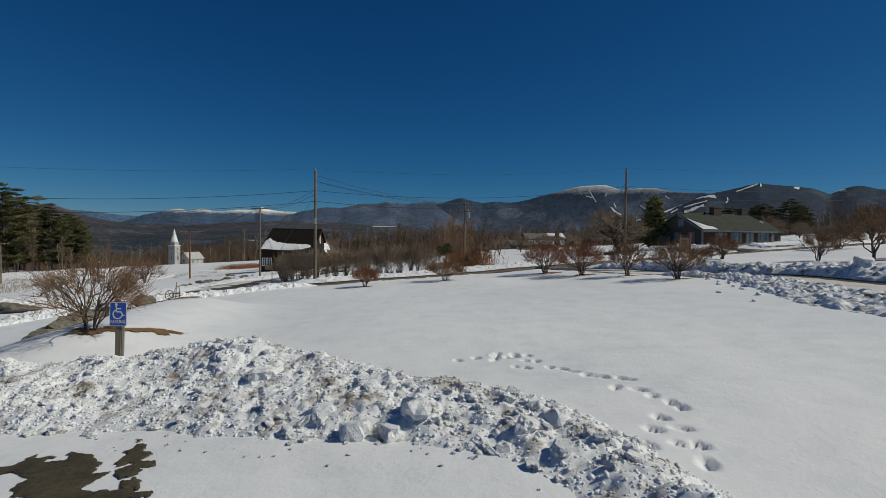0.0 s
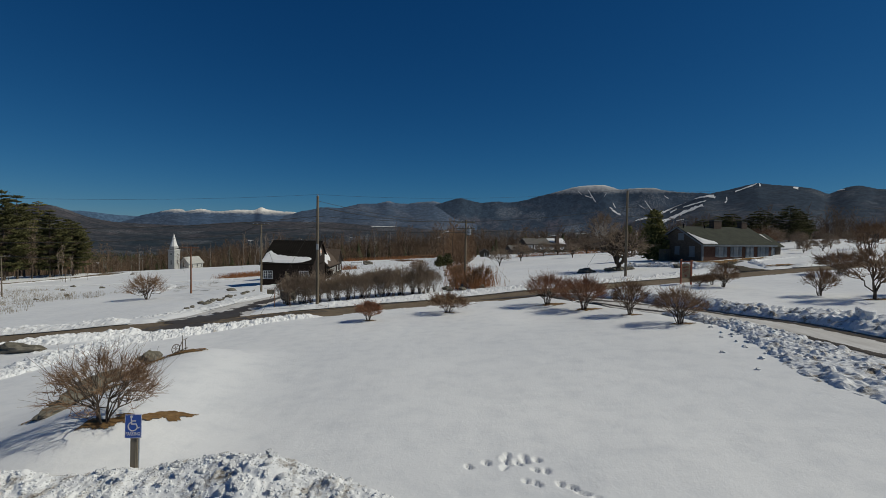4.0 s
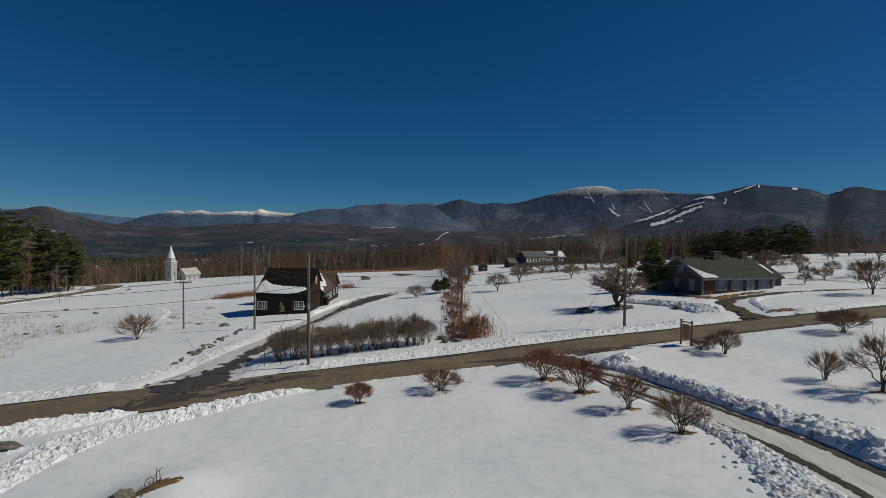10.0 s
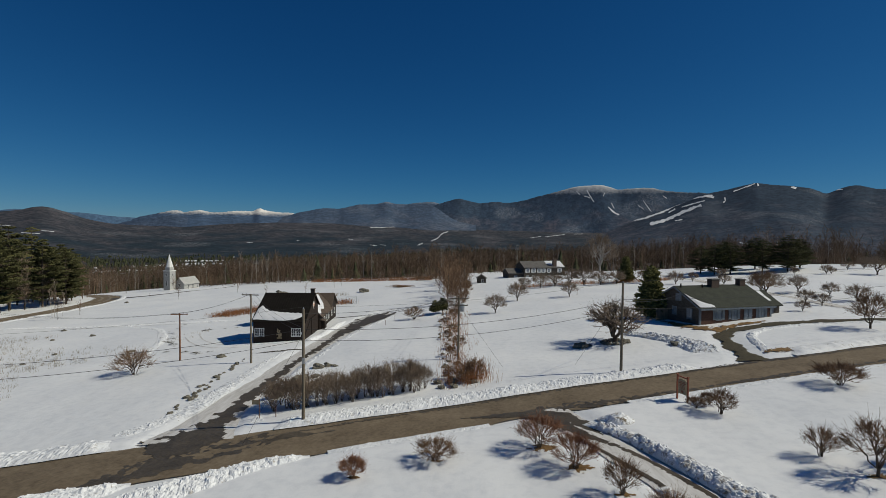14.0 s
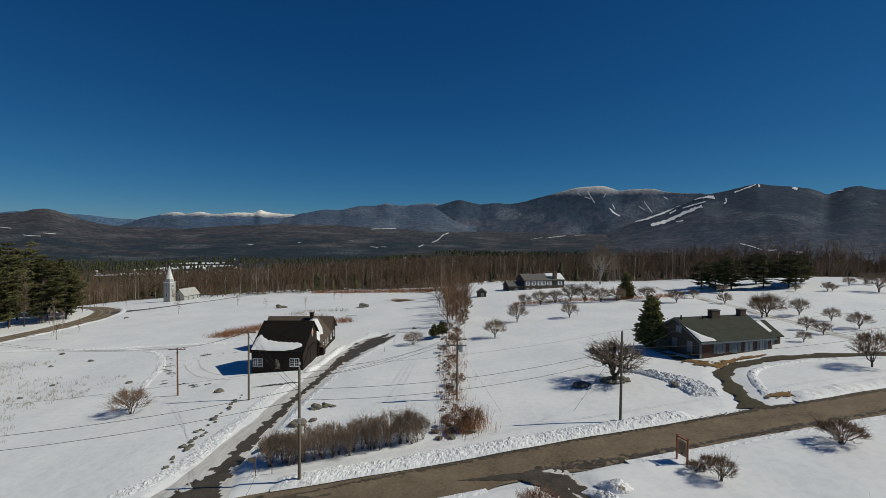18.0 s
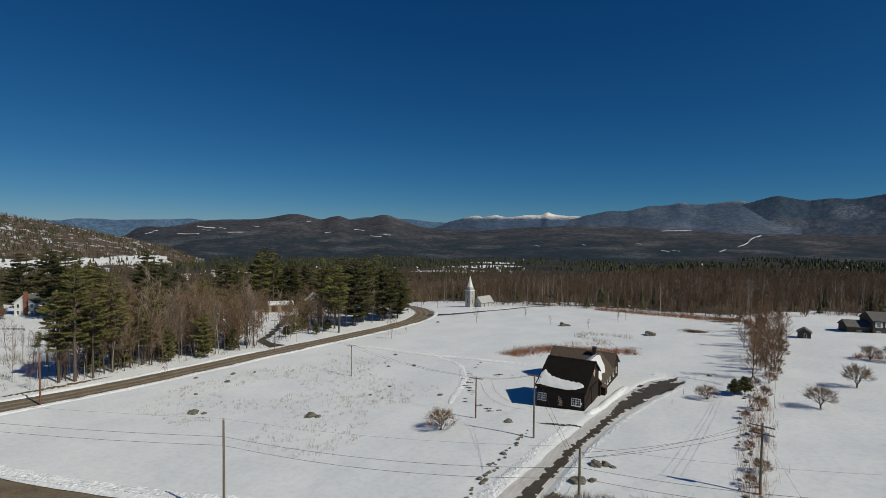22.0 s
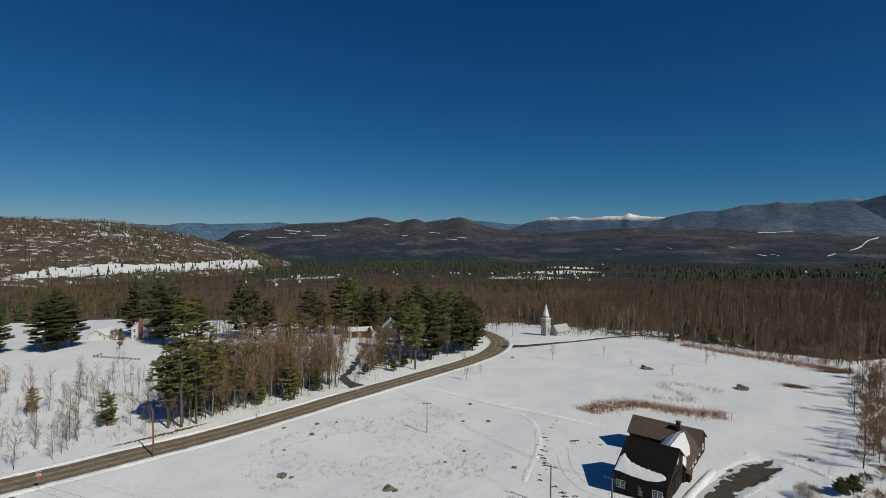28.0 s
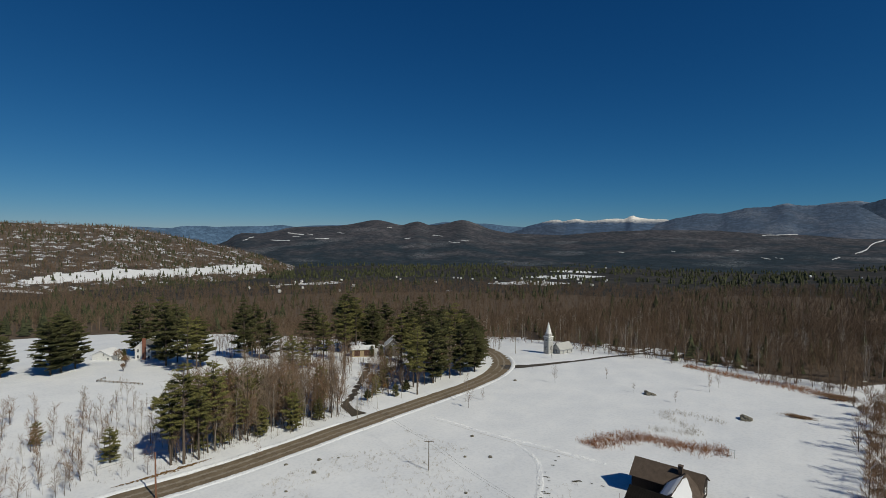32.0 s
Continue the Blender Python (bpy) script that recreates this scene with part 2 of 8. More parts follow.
M_REED = island("rusty dead stalks", (0.25, 0.10, 0.04), (0.56, 0.28, 0.125))
M_STRAW = island("straw-coloured grass stalks", (0.2, 0.15, 0.09), (0.42, 0.34, 0.22))
M_BARN = noisy("dark brown stained boards", (0.014, 0.009, 0.007), (0.035, 0.024, 0.018), 1.2, 0.85, 0.01, 6, (6, 6, 0.3))
M_BARN_ROOF = noisy("dark ribbed roof sheet", (0.010, 0.009, 0.008), (0.02, 0.018, 0.016), 0.8, 0.9, 0, 5, (1, 1, 1), 0.0, 0.04)
M_BROWN_ROOF = noisy("brown roof shingles", (0.06, 0.045, 0.035), (0.12, 0.09, 0.07), 1.0, 0.85, 0.01, 8)
M_WHITE = noisy("white paint", (0.62, 0.62, 0.6), (0.8, 0.8, 0.78), 1.0, 0.6, 0.004, 6)
M_CHURCH = noisy("grey-white church boards", (0.3, 0.3, 0.29), (0.5, 0.5, 0.48), 0.7, 0.75, 0.01, 7, (0.6, 0.6, 5))
M_GREY_SHINGLE = noisy("weathered grey-brown shingles", (0.04, 0.034, 0.028), (0.11, 0.095, 0.08), 1.4, 0.9, 0.012, 7, (1, 1, 3))
M_RED_SHINGLE = noisy("dark red-brown clapboards", (0.05, 0.026, 0.02), (0.11, 0.06, 0.045), 1.4, 0.9, 0.012, 7, (1, 1, 5))
M_GREEN_ROOF = noisy("dark green-grey roof shingles", (0.022, 0.026, 0.02), (0.055, 0.06, 0.045), 0.9, 0.9, 0.012, 9)
M_GREY_ROOF = noisy("grey roof shingles", (0.08, 0.075, 0.07), (0.17, 0.16, 0.15), 0.9, 0.9, 0.01, 9)
M_TRIM = noisy("blue-grey trim paint", (0.09, 0.11, 0.13), (0.19, 0.22, 0.25), 2.0, 0.7)
M_BRICK = noisy("old red brick", (0.16, 0.06, 0.04), (0.34, 0.15, 0.1), 2.5, 0.9, 0.01, 6, (1, 1, 3))
M_BRICK_DARK = noisy("sooty brown brick", (0.06, 0.045, 0.035), (0.14, 0.1, 0.08), 2.5, 0.9, 0.01, 6, (1, 1, 3))
M_SIGN_RED = noisy("red-brown sign paint", (0.2, 0.06, 0.035), (0.34, 0.12, 0.07), 3.0, 0.7)
M_SIGN_TAN = noisy("tan sign board", (0.26, 0.2, 0.12), (0.4, 0.32, 0.2), 2.0, 0.8)
M_BLUE = noisy("blue sign enamel", (0.012, 0.07, 0.36), (0.02, 0.1, 0.46), 3.0, 0.4, 0, 6, (1, 1, 1), 0, 0.5)
M_STOP = noisy("red sign enamel", (0.5, 0.03, 0.02), (0.62, 0.05, 0.035), 3.0, 0.4)
M_ORANGE = noisy("orange paint", (0.6, 0.2, 0.06), (0.75, 0.32, 0.12), 4.0, 0.6)
M_GLASS, _gn, _gb = shade("dark window glass", 0.08, 0, 0.6)
_gb.inputs["Base Color"].default_value = (0.03, 0.035, 0.04, 1)
M_PANE, _gn, _gb = shade("pale blue-grey window glass", 0.12, 0, 0.6)
_gb.inputs["Base Color"].default_value = (0.16, 0.2, 0.24, 1)
# aerial haze is painted into the range colours below, bluer with distance
M_RANGE = slope_material("haze-tinted mountain forest", (0.13, 0.125, 0.15), (0.06, 0.09, 0.135), (0.60, 0.59, 0.58), 358, 440, -0.05, 0.011, 0.0009, 0.28)
M_BLUE_RANGE = slope_material("haze-tinted ridge forest", (0.12, 0.138, 0.18), (0.08, 0.115, 0.175), (0.30, 0.34, 0.40), 268, 330, -0.05, 0.011, 0.0009, 0.2)
M_FOOT = slope_material("haze-tinted foothill forest", (0.085, 0.115, 0.17), (0.06, 0.09, 0.145), (0.3, 0.34, 0.4), 0, 0, -0.1)
M_SKIHILL = slope_material("dark haze-tinted mountain forest", (0.092, 0.095, 0.12), (0.045, 0.066, 0.097), (0.5, 0.5, 0.52), 900, 950, -0.05, 0.011, 0.0008, 0.22)
M_PRES = slope_material("haze-tinted far snow mountains", (0.085, 0.13, 0.205), (0.07, 0.11, 0.18), (0.74, 0.71, 0.66), 138, 182, -0.1, 0.02)
M_FAR = slope_material("haze-tinted farthest hills", (0.10, 0.17, 0.27), (0.08, 0.14, 0.23), (0.3, 0.34, 0.4), 0, 0, -0.1)
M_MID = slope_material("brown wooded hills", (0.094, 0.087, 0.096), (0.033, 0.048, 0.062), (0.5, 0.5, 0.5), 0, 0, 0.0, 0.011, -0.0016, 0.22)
M_NEARHILL = slope_material("bare hillside woods over snow", (0.16, 0.13, 0.11), (0.085, 0.072, 0.062), (0.5, 0.5, 0.5), 0, 0, 0.15, 0.03, 0.0, 0.0)
M_OUTLET = noisy("open snow", (0.6, 0.61, 0.63), (0.72, 0.73, 0.75), 0.02, 0.9)


# ---- building helpers ----
def mesh_np(name, verts, faces, mats=(), index=None, smooth=False):
    """A mesh from arrays: verts (n, 3) and faces (m, 3) or (m, 4)."""
    v = np.asarray(verts, np.float32)
    f = np.asarray(faces, np.int32)
    me = bpy.data.meshes.new(name)
    me.vertices.add(len(v))
    me.vertices.foreach_set("co", v.ravel())
    me.loops.add(f.size)
    me.loops.foreach_set("vertex_index", f.ravel())
    me.polygons.add(len(f))
    me.polygons.foreach_set("loop_start", np.arange(0, f.size, f.shape[1], dtype=np.int32))
    for m in mats:
        me.materials.append(m)
    if index is not None:
        me.polygons.foreach_set("material_index", np.asarray(index, np.int32))
    me.polygons.foreach_set("use_smooth", np.full(len(f), smooth))
    me.update(calc_edges=True)
    me.validate()
    return me


def part(name, me, material=None, parent=None, label=""):
    """One mesh object (from a mesh or a bmesh) under a thing or a part."""
    if isinstance(me, bmesh.types.BMesh):
        bm = me
        me = bpy.data.meshes.new(name)
        bm.to_mesh(me)
        bm.free()
    if material is not None and not me.materials:
        me.materials.append(material)
    ob = new(name, me)
    if parent is not None:
        ob.parent = parent
    if label:
        tagged(ob, label)
    return ob


def thing(name, label, category, m=None, group="", kind=""):
    ob = new(name)
    ob.empty_display_size = 0.1
    if m is not None:
        ob.matrix_basis = m
    return tagged(ob, label, category, group, kind)


def box(bm, x0, x1, y0, y1, z0, z1, bevel=0.0):
    r = bmesh.ops.create_cube(bm, size=1, matrix=Matrix.LocRotScale(((x0 + x1) / 2, (y0 + y1) / 2, (z0 + z1) / 2), None, (x1 - x0, y1 - y0, z1 - z0)))
    if bevel:
        es = list({e for v in r["verts"] for e in v.link_edges})
        bmesh.ops.bevel(bm, geom=es, offset=bevel, segments=1, affect="EDGES")


def boxed(*dims, bevel=0.0):
    bm = bmesh.new()
    box(bm, *dims, bevel=bevel)
    return bm


def prism(bm, outline, axis, a, b):
    """Extrude a 2D outline along axis 'x' (outline in y, z), 'y' (x, z) or 'z' (x, y) from a to b."""
    def at(p, q):
        return {"x": (q, p[0], p[1]), "y": (p[0], q, p[1]), "z": (p[0], p[1], q)}[axis]
    lo = [bm.verts.new(at(p, a)) for p in outline]
    hi = [bm.verts.new(at(p, b)) for p in outline]
    n = len(outline)
    bm.faces.new(lo)
    bm.faces.new(hi[::-1])
    for i in range(n):
        bm.faces.new((lo[i], hi[i], hi[(i + 1) % n], lo[(i + 1) % n]))
    bmesh.ops.recalc_face_normals(bm, faces=bm.faces[:])


def prismed(outline, axis, a, b):
    bm = bmesh.new()
    prism(bm, outline, axis, a, b)
    return bm


def cyl(bm, p, q, r0, r1, n=8):
    p, q = Vector(p), Vector(q)
    d = q - p
    m = Matrix.Translation((p + q) / 2) @ d.to_track_quat("Z", "Y").to_matrix().to_4x4()
    bmesh.ops.create_cone(bm, cap_ends=True, segments=n, radius1=r0, radius2=r1, depth=d.length, matrix=m)


def rods(segs, k=3):
    """Tapered rods for many (p, q, r0, r1), with k sides, as arrays of verts and triangles or quads."""
    s = np.array([[*p, *q, a, b] for p, q, a, b in segs], float)
    p, q, a, b = s[:, :3], s[:, 3:6], s[:, 6], s[:, 7]
    d = q - p
    d /= np.linalg.norm(d, axis=1, keepdims=True) + 1e-9
    ref = np.where(np.abs(d[:, 2:3]) < 0.9, np.array([[0, 0, 1.0]]), np.array([[1.0, 0, 0]]))
    u = np.cross(d, ref)
    u /= np.linalg.norm(u, axis=1, keepdims=True)
    w = np.cross(d, u)
    n = len(s)
    V = np.zeros((n, 2 * k, 3))
    for i in range(k):
        c, si = math.cos(2 * math.pi * i / k), math.sin(2 * math.pi * i / k)
        V[:, i] = p + a[:, None] * (c * u + si * w)
        V[:, k + i] = q + b[:, None] * (c * u + si * w)
    base = np.arange(n)[:, None] * 2 * k
    F = np.concatenate([base + np.array([[i, (i + 1) % k, k + (i + 1) % k, k + i]]) for i in range(k)])
    return V.reshape(-1, 3), F


def tube(pts, r, k=4):
    """One bent rod through the points."""
    pts = np.array([list(q) for q in pts], float)
    d = np.gradient(pts, axis=0)
    d /= np.linalg.norm(d, axis=1, keepdims=True)
    ref = np.array([0, 0, 1.0]) if abs(d[0, 2]) < 0.9 else np.array([1.0, 0, 0])
    u = np.cross(d, ref)
    u /= np.linalg.norm(u, axis=1, keepdims=True)
    w = np.cross(d, u)
    r = np.broadcast_to(np.asarray(r, float), len(pts))[:, None]
    V = np.stack([pts + r * (math.cos(2 * math.pi * i / k) * u + math.sin(2 * math.pi * i / k) * w) for i in range(k)], 1).reshape(-1, 3)
    F = [(j * k + i, j * k + (i + 1) % k, (j + 1) * k + (i + 1) % k, (j + 1) * k + i) for j in range(len(pts) - 1) for i in range(k)]
    return V, np.array(F)


# ---- the lie of the land ----
TERMS = (-0.722, -3.411, 0.232, 0.605, -0.396, 8.048, 0.554, -1.177, -0.102, 0.528, 0.441, -1.003, -2.330, 0.422, -0.697)


def lie(x, y):
    """Height of the open land."""
    x, y = np.asarray(x, float), np.asarray(y, float)
    cx, cy = np.clip(x, -250, 105), np.clip(y, -15, 245)
    u, v = cx / 100, cy / 100 - 0.8
    z, k = np.zeros(np.broadcast(u, v).shape), 0
    for i in range(5):
        for j in range(5 - i):
            z = z + TERMS[k] * u ** i * v ** j
            k += 1
    out = np.hypot(x - cx, y - cy)
    behind = np.clip((y + 15) / 40, 0, 1)
    fall = 118 * (1 - np.exp(-out * 0.058 / 118)) * behind
    # the orchard rises towards the dark pines
    u, v, w = np.clip((x - 65) / 100, 0, 1), np.clip((y - 90) / 85, 0, 1), np.clip((np.hypot(x, y) - 300) / 320, 0, 1)
    knoll = 7.5 * (u * u * (3 - 2 * u)) * (v * v * (3 - 2 * v)) * (1 - w * w * (3 - 2 * w))
    # low turf ridge along the lawn's edge
    f = np.clip((y - 14.5) / 8.6, 0, 1)
    off = np.hypot(x + 9.4 + 1.9 * f, y - 14.5 - 8.6 * f)
    return z - fall + knoll + 0.78 * np.exp(-(off / 2.3) ** 2)


def swell(x, y, scale, seed=0.0):
    """Cheap smooth noise from sines, about -1 to 1."""
    x, y = np.asarray(x, float) / scale, np.asarray(y, float) / scale
    return (np.sin(1.7 * x + 0.9 * y + seed) + np.sin(-1.1 * x + 2.3 * y + 1.7 * seed + 1) + np.sin(2.9 * x + 0.4 * y + 2.1 * seed)
            + np.sin(0.6 * x - 3.1 * y + 0.7 * seed + 2)) / 4


def vnoise(x, y, seed=0.0):
    """Value noise on a lattice, 0 to 1."""
    x, y = np.asarray(x, float), np.asarray(y, float)
    xi, yi = np.floor(x), np.floor(y)
    fx, fy = x - xi, y - yi
    fx, fy = fx * fx * (3 - 2 * fx), fy * fy * (3 - 2 * fy)

    def h(a, b):
        s = np.sin(a * 127.1 + b * 311.7 + seed * 74.7) * 43758.5453
        return s - np.floor(s)
    return (h(xi, yi) * (1 - fx) + h(xi + 1, yi) * fx) * (1 - fy) + (h(xi, yi + 1) * (1 - fx) + h(xi + 1, yi + 1) * fx) * fy


def fbm(x, y, seed=0.0, octaves=5):
    """Several octaves of value noise, about -1 to 1."""
    t, a = 0.0, 0.5
    x, y = np.asarray(x, float), np.asarray(y, float)
    for k in range(octaves):
        t = t + a * (2 * vnoise(x, y, seed + k) - 1)
        x, y = 2 * (0.8 * x - 0.6 * y) + 3.7, 2 * (0.6 * x + 0.8 * y) + 1.3
        a *= 0.5
    return t


def line_points(pts, step):
    """A polyline rounded at its corners and sampled about every step metres: points and unit normals to the left."""
    p = np.array(pts, float)
    for _ in range(2):
        p = np.concatenate([[p[0]], np.stack([p[:-1] * 0.75 + p[1:] * 0.25, p[:-1] * 0.25 + p[1:] * 0.75], 1).reshape(-1, p.shape[1]), [p[-1]]])
    s = np.concatenate([[0], np.cumsum(np.hypot(*np.diff(p[:, :2], axis=0).T))])
    n = max(2, int(s[-1] / step) + 1)
    t = np.linspace(0, s[-1], n)
    q = np.stack([np.interp(t, s, p[:, i]) for i in range(p.shape[1])], 1)
    d = np.gradient(q[:, :2], axis=0)
    d /= np.hypot(*d.T)[:, None]
    return q, np.stack([-d[:, 1], d[:, 0]], 1)


# centre lines (x, y, half width)
ROAD = [(-150, 8, 3.2), (-104, 16, 4.0), (-66, 25.0, 3.6), (-40, 34.0, 3.7), (-24, 38.1, 3.6), (-12, 40.8, 3.3), (0, 44.0, 2.9), (11, 46.8, 2.9), (25, 50.2, 2.9), (40, 53.6, 3.0), (60, 58.5, 3.0), (110, 70, 3.0), (200, 88, 3.0)]
MAIN_ROAD = [(-121, -60, 3.8), (-117, 0, 3.8), (-114.8, 25, 3.9), (-113.3, 42, 3.9), (-112.4, 60, 3.9), (-113.6, 78, 3.9), (-115.0, 100, 3.9), (-116.0, 125, 4.0), (-116.3, 148, 4.0), (-118.0, 168, 4.2), (-123.0, 186, 4.6), (-132, 202, 4.6), (-146, 217, 4.0), (-170, 236, 3.6), (-240, 280, 3.4)]
SIDE_ROAD = [(-126, 192, 4.5), (-118, 200, 2.6), (-110, 214, 1.5), (-99, 238, 1.3), (-84, 272, 1.3)]
BARN_DRIVE = [(-20.2, 42.5, 3.2), (-20.3, 47, 2.2), (-20.2, 54, 1.7), (-20.0, 68, 1.5), (-18.6, 86, 1.6), (-16.4, 101, 2.2), (-13.8, 111, 2.6), (-12.6, 115, 1.6)]
LOW_DRIVE = [(8.6, 44.2, 1.3), (9.9, 40.6, 1.5), (11.9, 35, 1.4), (13.4, 29.5, 1.3), (14.7, 24.5, 1.3), (15.3, 20, 1.4), (15.2, 12, 1.6), (12, 4, 2.4), (8, -4, 3)]
HOUSE_DRIVE = [(32.6, 55, 1.5), (33.2, 58.5, 1.0), (34.8, 64, 0.85), (37.0, 69.4, 0.95), (41.5, 72.4, 1.0), (48, 74.2, 1.1), (58, 74.2, 1.1), (70, 70, 1.1), (78, 66, 1.1)]
ORCHARD_LANE = [(77, 181, 1.2), (75.4, 159.5, 1.2), (72.9, 139.5, 1.2), (71.6, 125.7, 1.2), (69.6, 110.5, 1.2), (68.3, 101.0, 1.2), (67.4, 92.4, 1.2), (66.8, 86.1, 1.2), (65.8, 80.0, 1.2), (65.3, 74.4, 1.2)]
GARDEN_DRIVE = [(-121, 104.5, 2.6), (-127, 105.5, 1.7), (-133.5, 108, 1.5), (-137, 114, 1.4), (-146, 124, 1.4), (-158, 138, 1.4), (-176, 156, 1.6)]
WAYS = (ROAD, MAIN_ROAD, SIDE_ROAD, BARN_DRIVE, LOW_DRIVE, HOUSE_DRIVE, ORCHARD_LANE, GARDEN_DRIVE)
_ways = [line_points(w, 1.0)[0] for w in WAYS]


def cut(x, y):
    """How far the ploughed ways lie below the snow at a place."""
    x, y = np.asarray(x, float), np.asarray(y, float)
    best = np.full(x.shape, 9.0)
    for w in _ways:
        lo, hi = w[:, :2].min(0) - 8, w[:, :2].max(0) + 8
        near = (x > lo[0]) & (x < hi[0]) & (y > lo[1]) & (y < hi[1])
        if not near.any():
            continue
        xs, ys = x[near], y[near]
        d = np.full(xs.shape, 9.0)
        for i in range(0, len(xs), 3000):
            bx, by = xs[i:i + 3000], ys[i:i + 3000]
            k = w[(w[:, 0] > bx.min() - 14) & (w[:, 0] < bx.max() + 14) & (w[:, 1] > by.min() - 14) & (w[:, 1] < by.max() + 14)]
            if len(k):
                d[i:i + 3000] = np.minimum(9.0, (np.hypot(bx[:, None] - k[None, :, 0], by[:, None] - k[None, :, 1]) - k[None, :, 2]).min(1))
        best[near] = np.minimum(best[near], d)
    return 0.30 * np.clip(1 - (best - 0.1) / 0.9, 0, 1)


def land(x, y):
    """Height of the snow surface or the ploughed ground."""
    x, y = np.asarray(x, float), np.asarray(y, float)
    close = np.clip(1.2 - np.hypot(x, y) / 400, 0, 1)
    return lie(x, y) + close * (0.10 * swell(x, y, 9, 1) + 0.05 * swell(x, y, 3.1, 4)) - cut(x, y)


def at(x, y):
    return float(land(np.array([x]), np.array([y]))[0])


def spaced(parts):
    out = [np.arange(a, b, s) for a, b, s in parts] + [np.array([parts[-1][1]])]
    return np.concatenate(out)


def wood_edge(x):
    return np.interp(x, [-420, -330, -260, -190, -130, -100, -70, -52, -7, 3, 15, 57, 85, 110, 156, 300], [250, 225, 225, 270, 262, 252, 248, 242, 222, 236, 250, 264, 232, 208, 188, 150])


gx = spaced([(-4900, -1000, 150), (-1000, -300, 25), (-300, -130, 4), (-130, -45, 1.6), (-45, -24, 0.8), (-24, -0.8, 0.5), (-0.8, 3.0, 0.05), (3.0, 26, 0.5), (26, 60, 1.0), (60, 130, 3), (130, 400, 12), (400, 1000, 40), (1000, 4900, 150)])
gy = spaced([(-900, -60, 60), (-60, 2, 4), (2, 6.6, 0.5), (6.6, 13.2, 0.05), (13.2, 60, 0.5), (60, 120, 0.9), (120, 270, 2.2), (270, 400, 8), (400, 1000, 25), (1000, 4900, 130)])
GX, GY = np.meshgrid(gx, gy)
GZ = land(GX, GY)
# footprints trodden into the lawn snow: pits with a low pushed-up rim
STEPS = [(2.0, 7.4), (1.98, 7.88), (2.15, 7.85), (2.2, 8.3), (1.6, 7.9), (1.87, 8.3), (2.1, 8.66), (2.46, 9.2), (2.5, 9.0), (2.35, 9.55), (2.28, 9.85), (1.99, 10.0), (2.37, 10.4), (2.25, 10.5), (2.02, 10.66), (1.9, 10.75), (1.79, 10.85), (1.64, 11.1), (1.49, 11.36), (1.33, 11.5), (0.9, 11.56), (0.73, 11.7), (1.18, 12.05), (1.0, 12.15), (0.55, 12.5), (0.38, 12.33), (0.06, 12.55), (-0.32, 12.4)]
srand = np.random.default_rng(4)
near = (GX > -1) & (GX < 3.2) & (GY > 6.5) & (GY < 13.3)
px_, py_ = GX[near], GY[near]
dig = np.zeros(px_.shape)
for sx, sy in STEPS + [(0.8 + srand.normal(0, 0.18), 12.5 + srand.normal(0, 0.16)) for _ in range(9)]:
    a_ = srand.uniform(1.1, 2.6)
    u_, v_ = (px_ - sx) * math.cos(a_) + (py_ - sy) * math.sin(a_), -(px_ - sx) * math.sin(a_) + (py_ - sy) * math.cos(a_)
    r_ = np.hypot(u_ / srand.uniform(0.12, 0.16), v_ / srand.uniform(0.055, 0.075)) + 0.5 * (vnoise(px_ * 9, py_ * 9, 2) - 0.5)
    dig = np.minimum(dig, -0.075 * np.clip((1.05 - r_) / 0.3, 0, 1)) + 0.022 * np.exp(-((r_ - 1.25) / 0.22) ** 2) * (vnoise(px_ * 7, py_ * 7, 5) > 0.35)
GZ[near] += dig
gv = np.stack([GX, GY, GZ], -1).reshape(-1, 3)
nx, ny = len(gx), len(gy)
ii = (np.arange(ny - 1)[:, None] * nx + np.arange(nx - 1)[None, :]).ravel()
gf = np.stack([ii, ii + 1, ii + 1 + nx, ii + nx], 1)
cxm, cym = GX.ravel()[ii], GY.ravel()[ii]
dist = np.hypot(cxm, cym)
idx = np.zeros(len(gf), int)
inwood = cym - wood_edge(cxm) - 6 * swell(cxm, cym, 14, 2)
idx[inwood > 10 + 45 * np.clip(fbm(cxm / 9, cym / 9, 4, 3), 0, 1)] = 1
idx[(cxm < -330 + 15 * swell(cxm, cym, 30, 5)) & (dist > 392)] = 1
az = np.degrees(np.arctan2(cxm, cym))
idx[(dist > 900)] = 2
idx[(dist > 1150) & (dist < 1900) & (swell(cxm, cym, 170, 2) > 0.5) & (az < -18)] = 0
ground = tagged(new("ground", mesh_np("ground", gv, gf, (M_SNOW, M_LITTER, M_VALLEY), idx, True)), "snow-covered rolling ground with leaf-littered woods beyond", "ground", kind="structure")


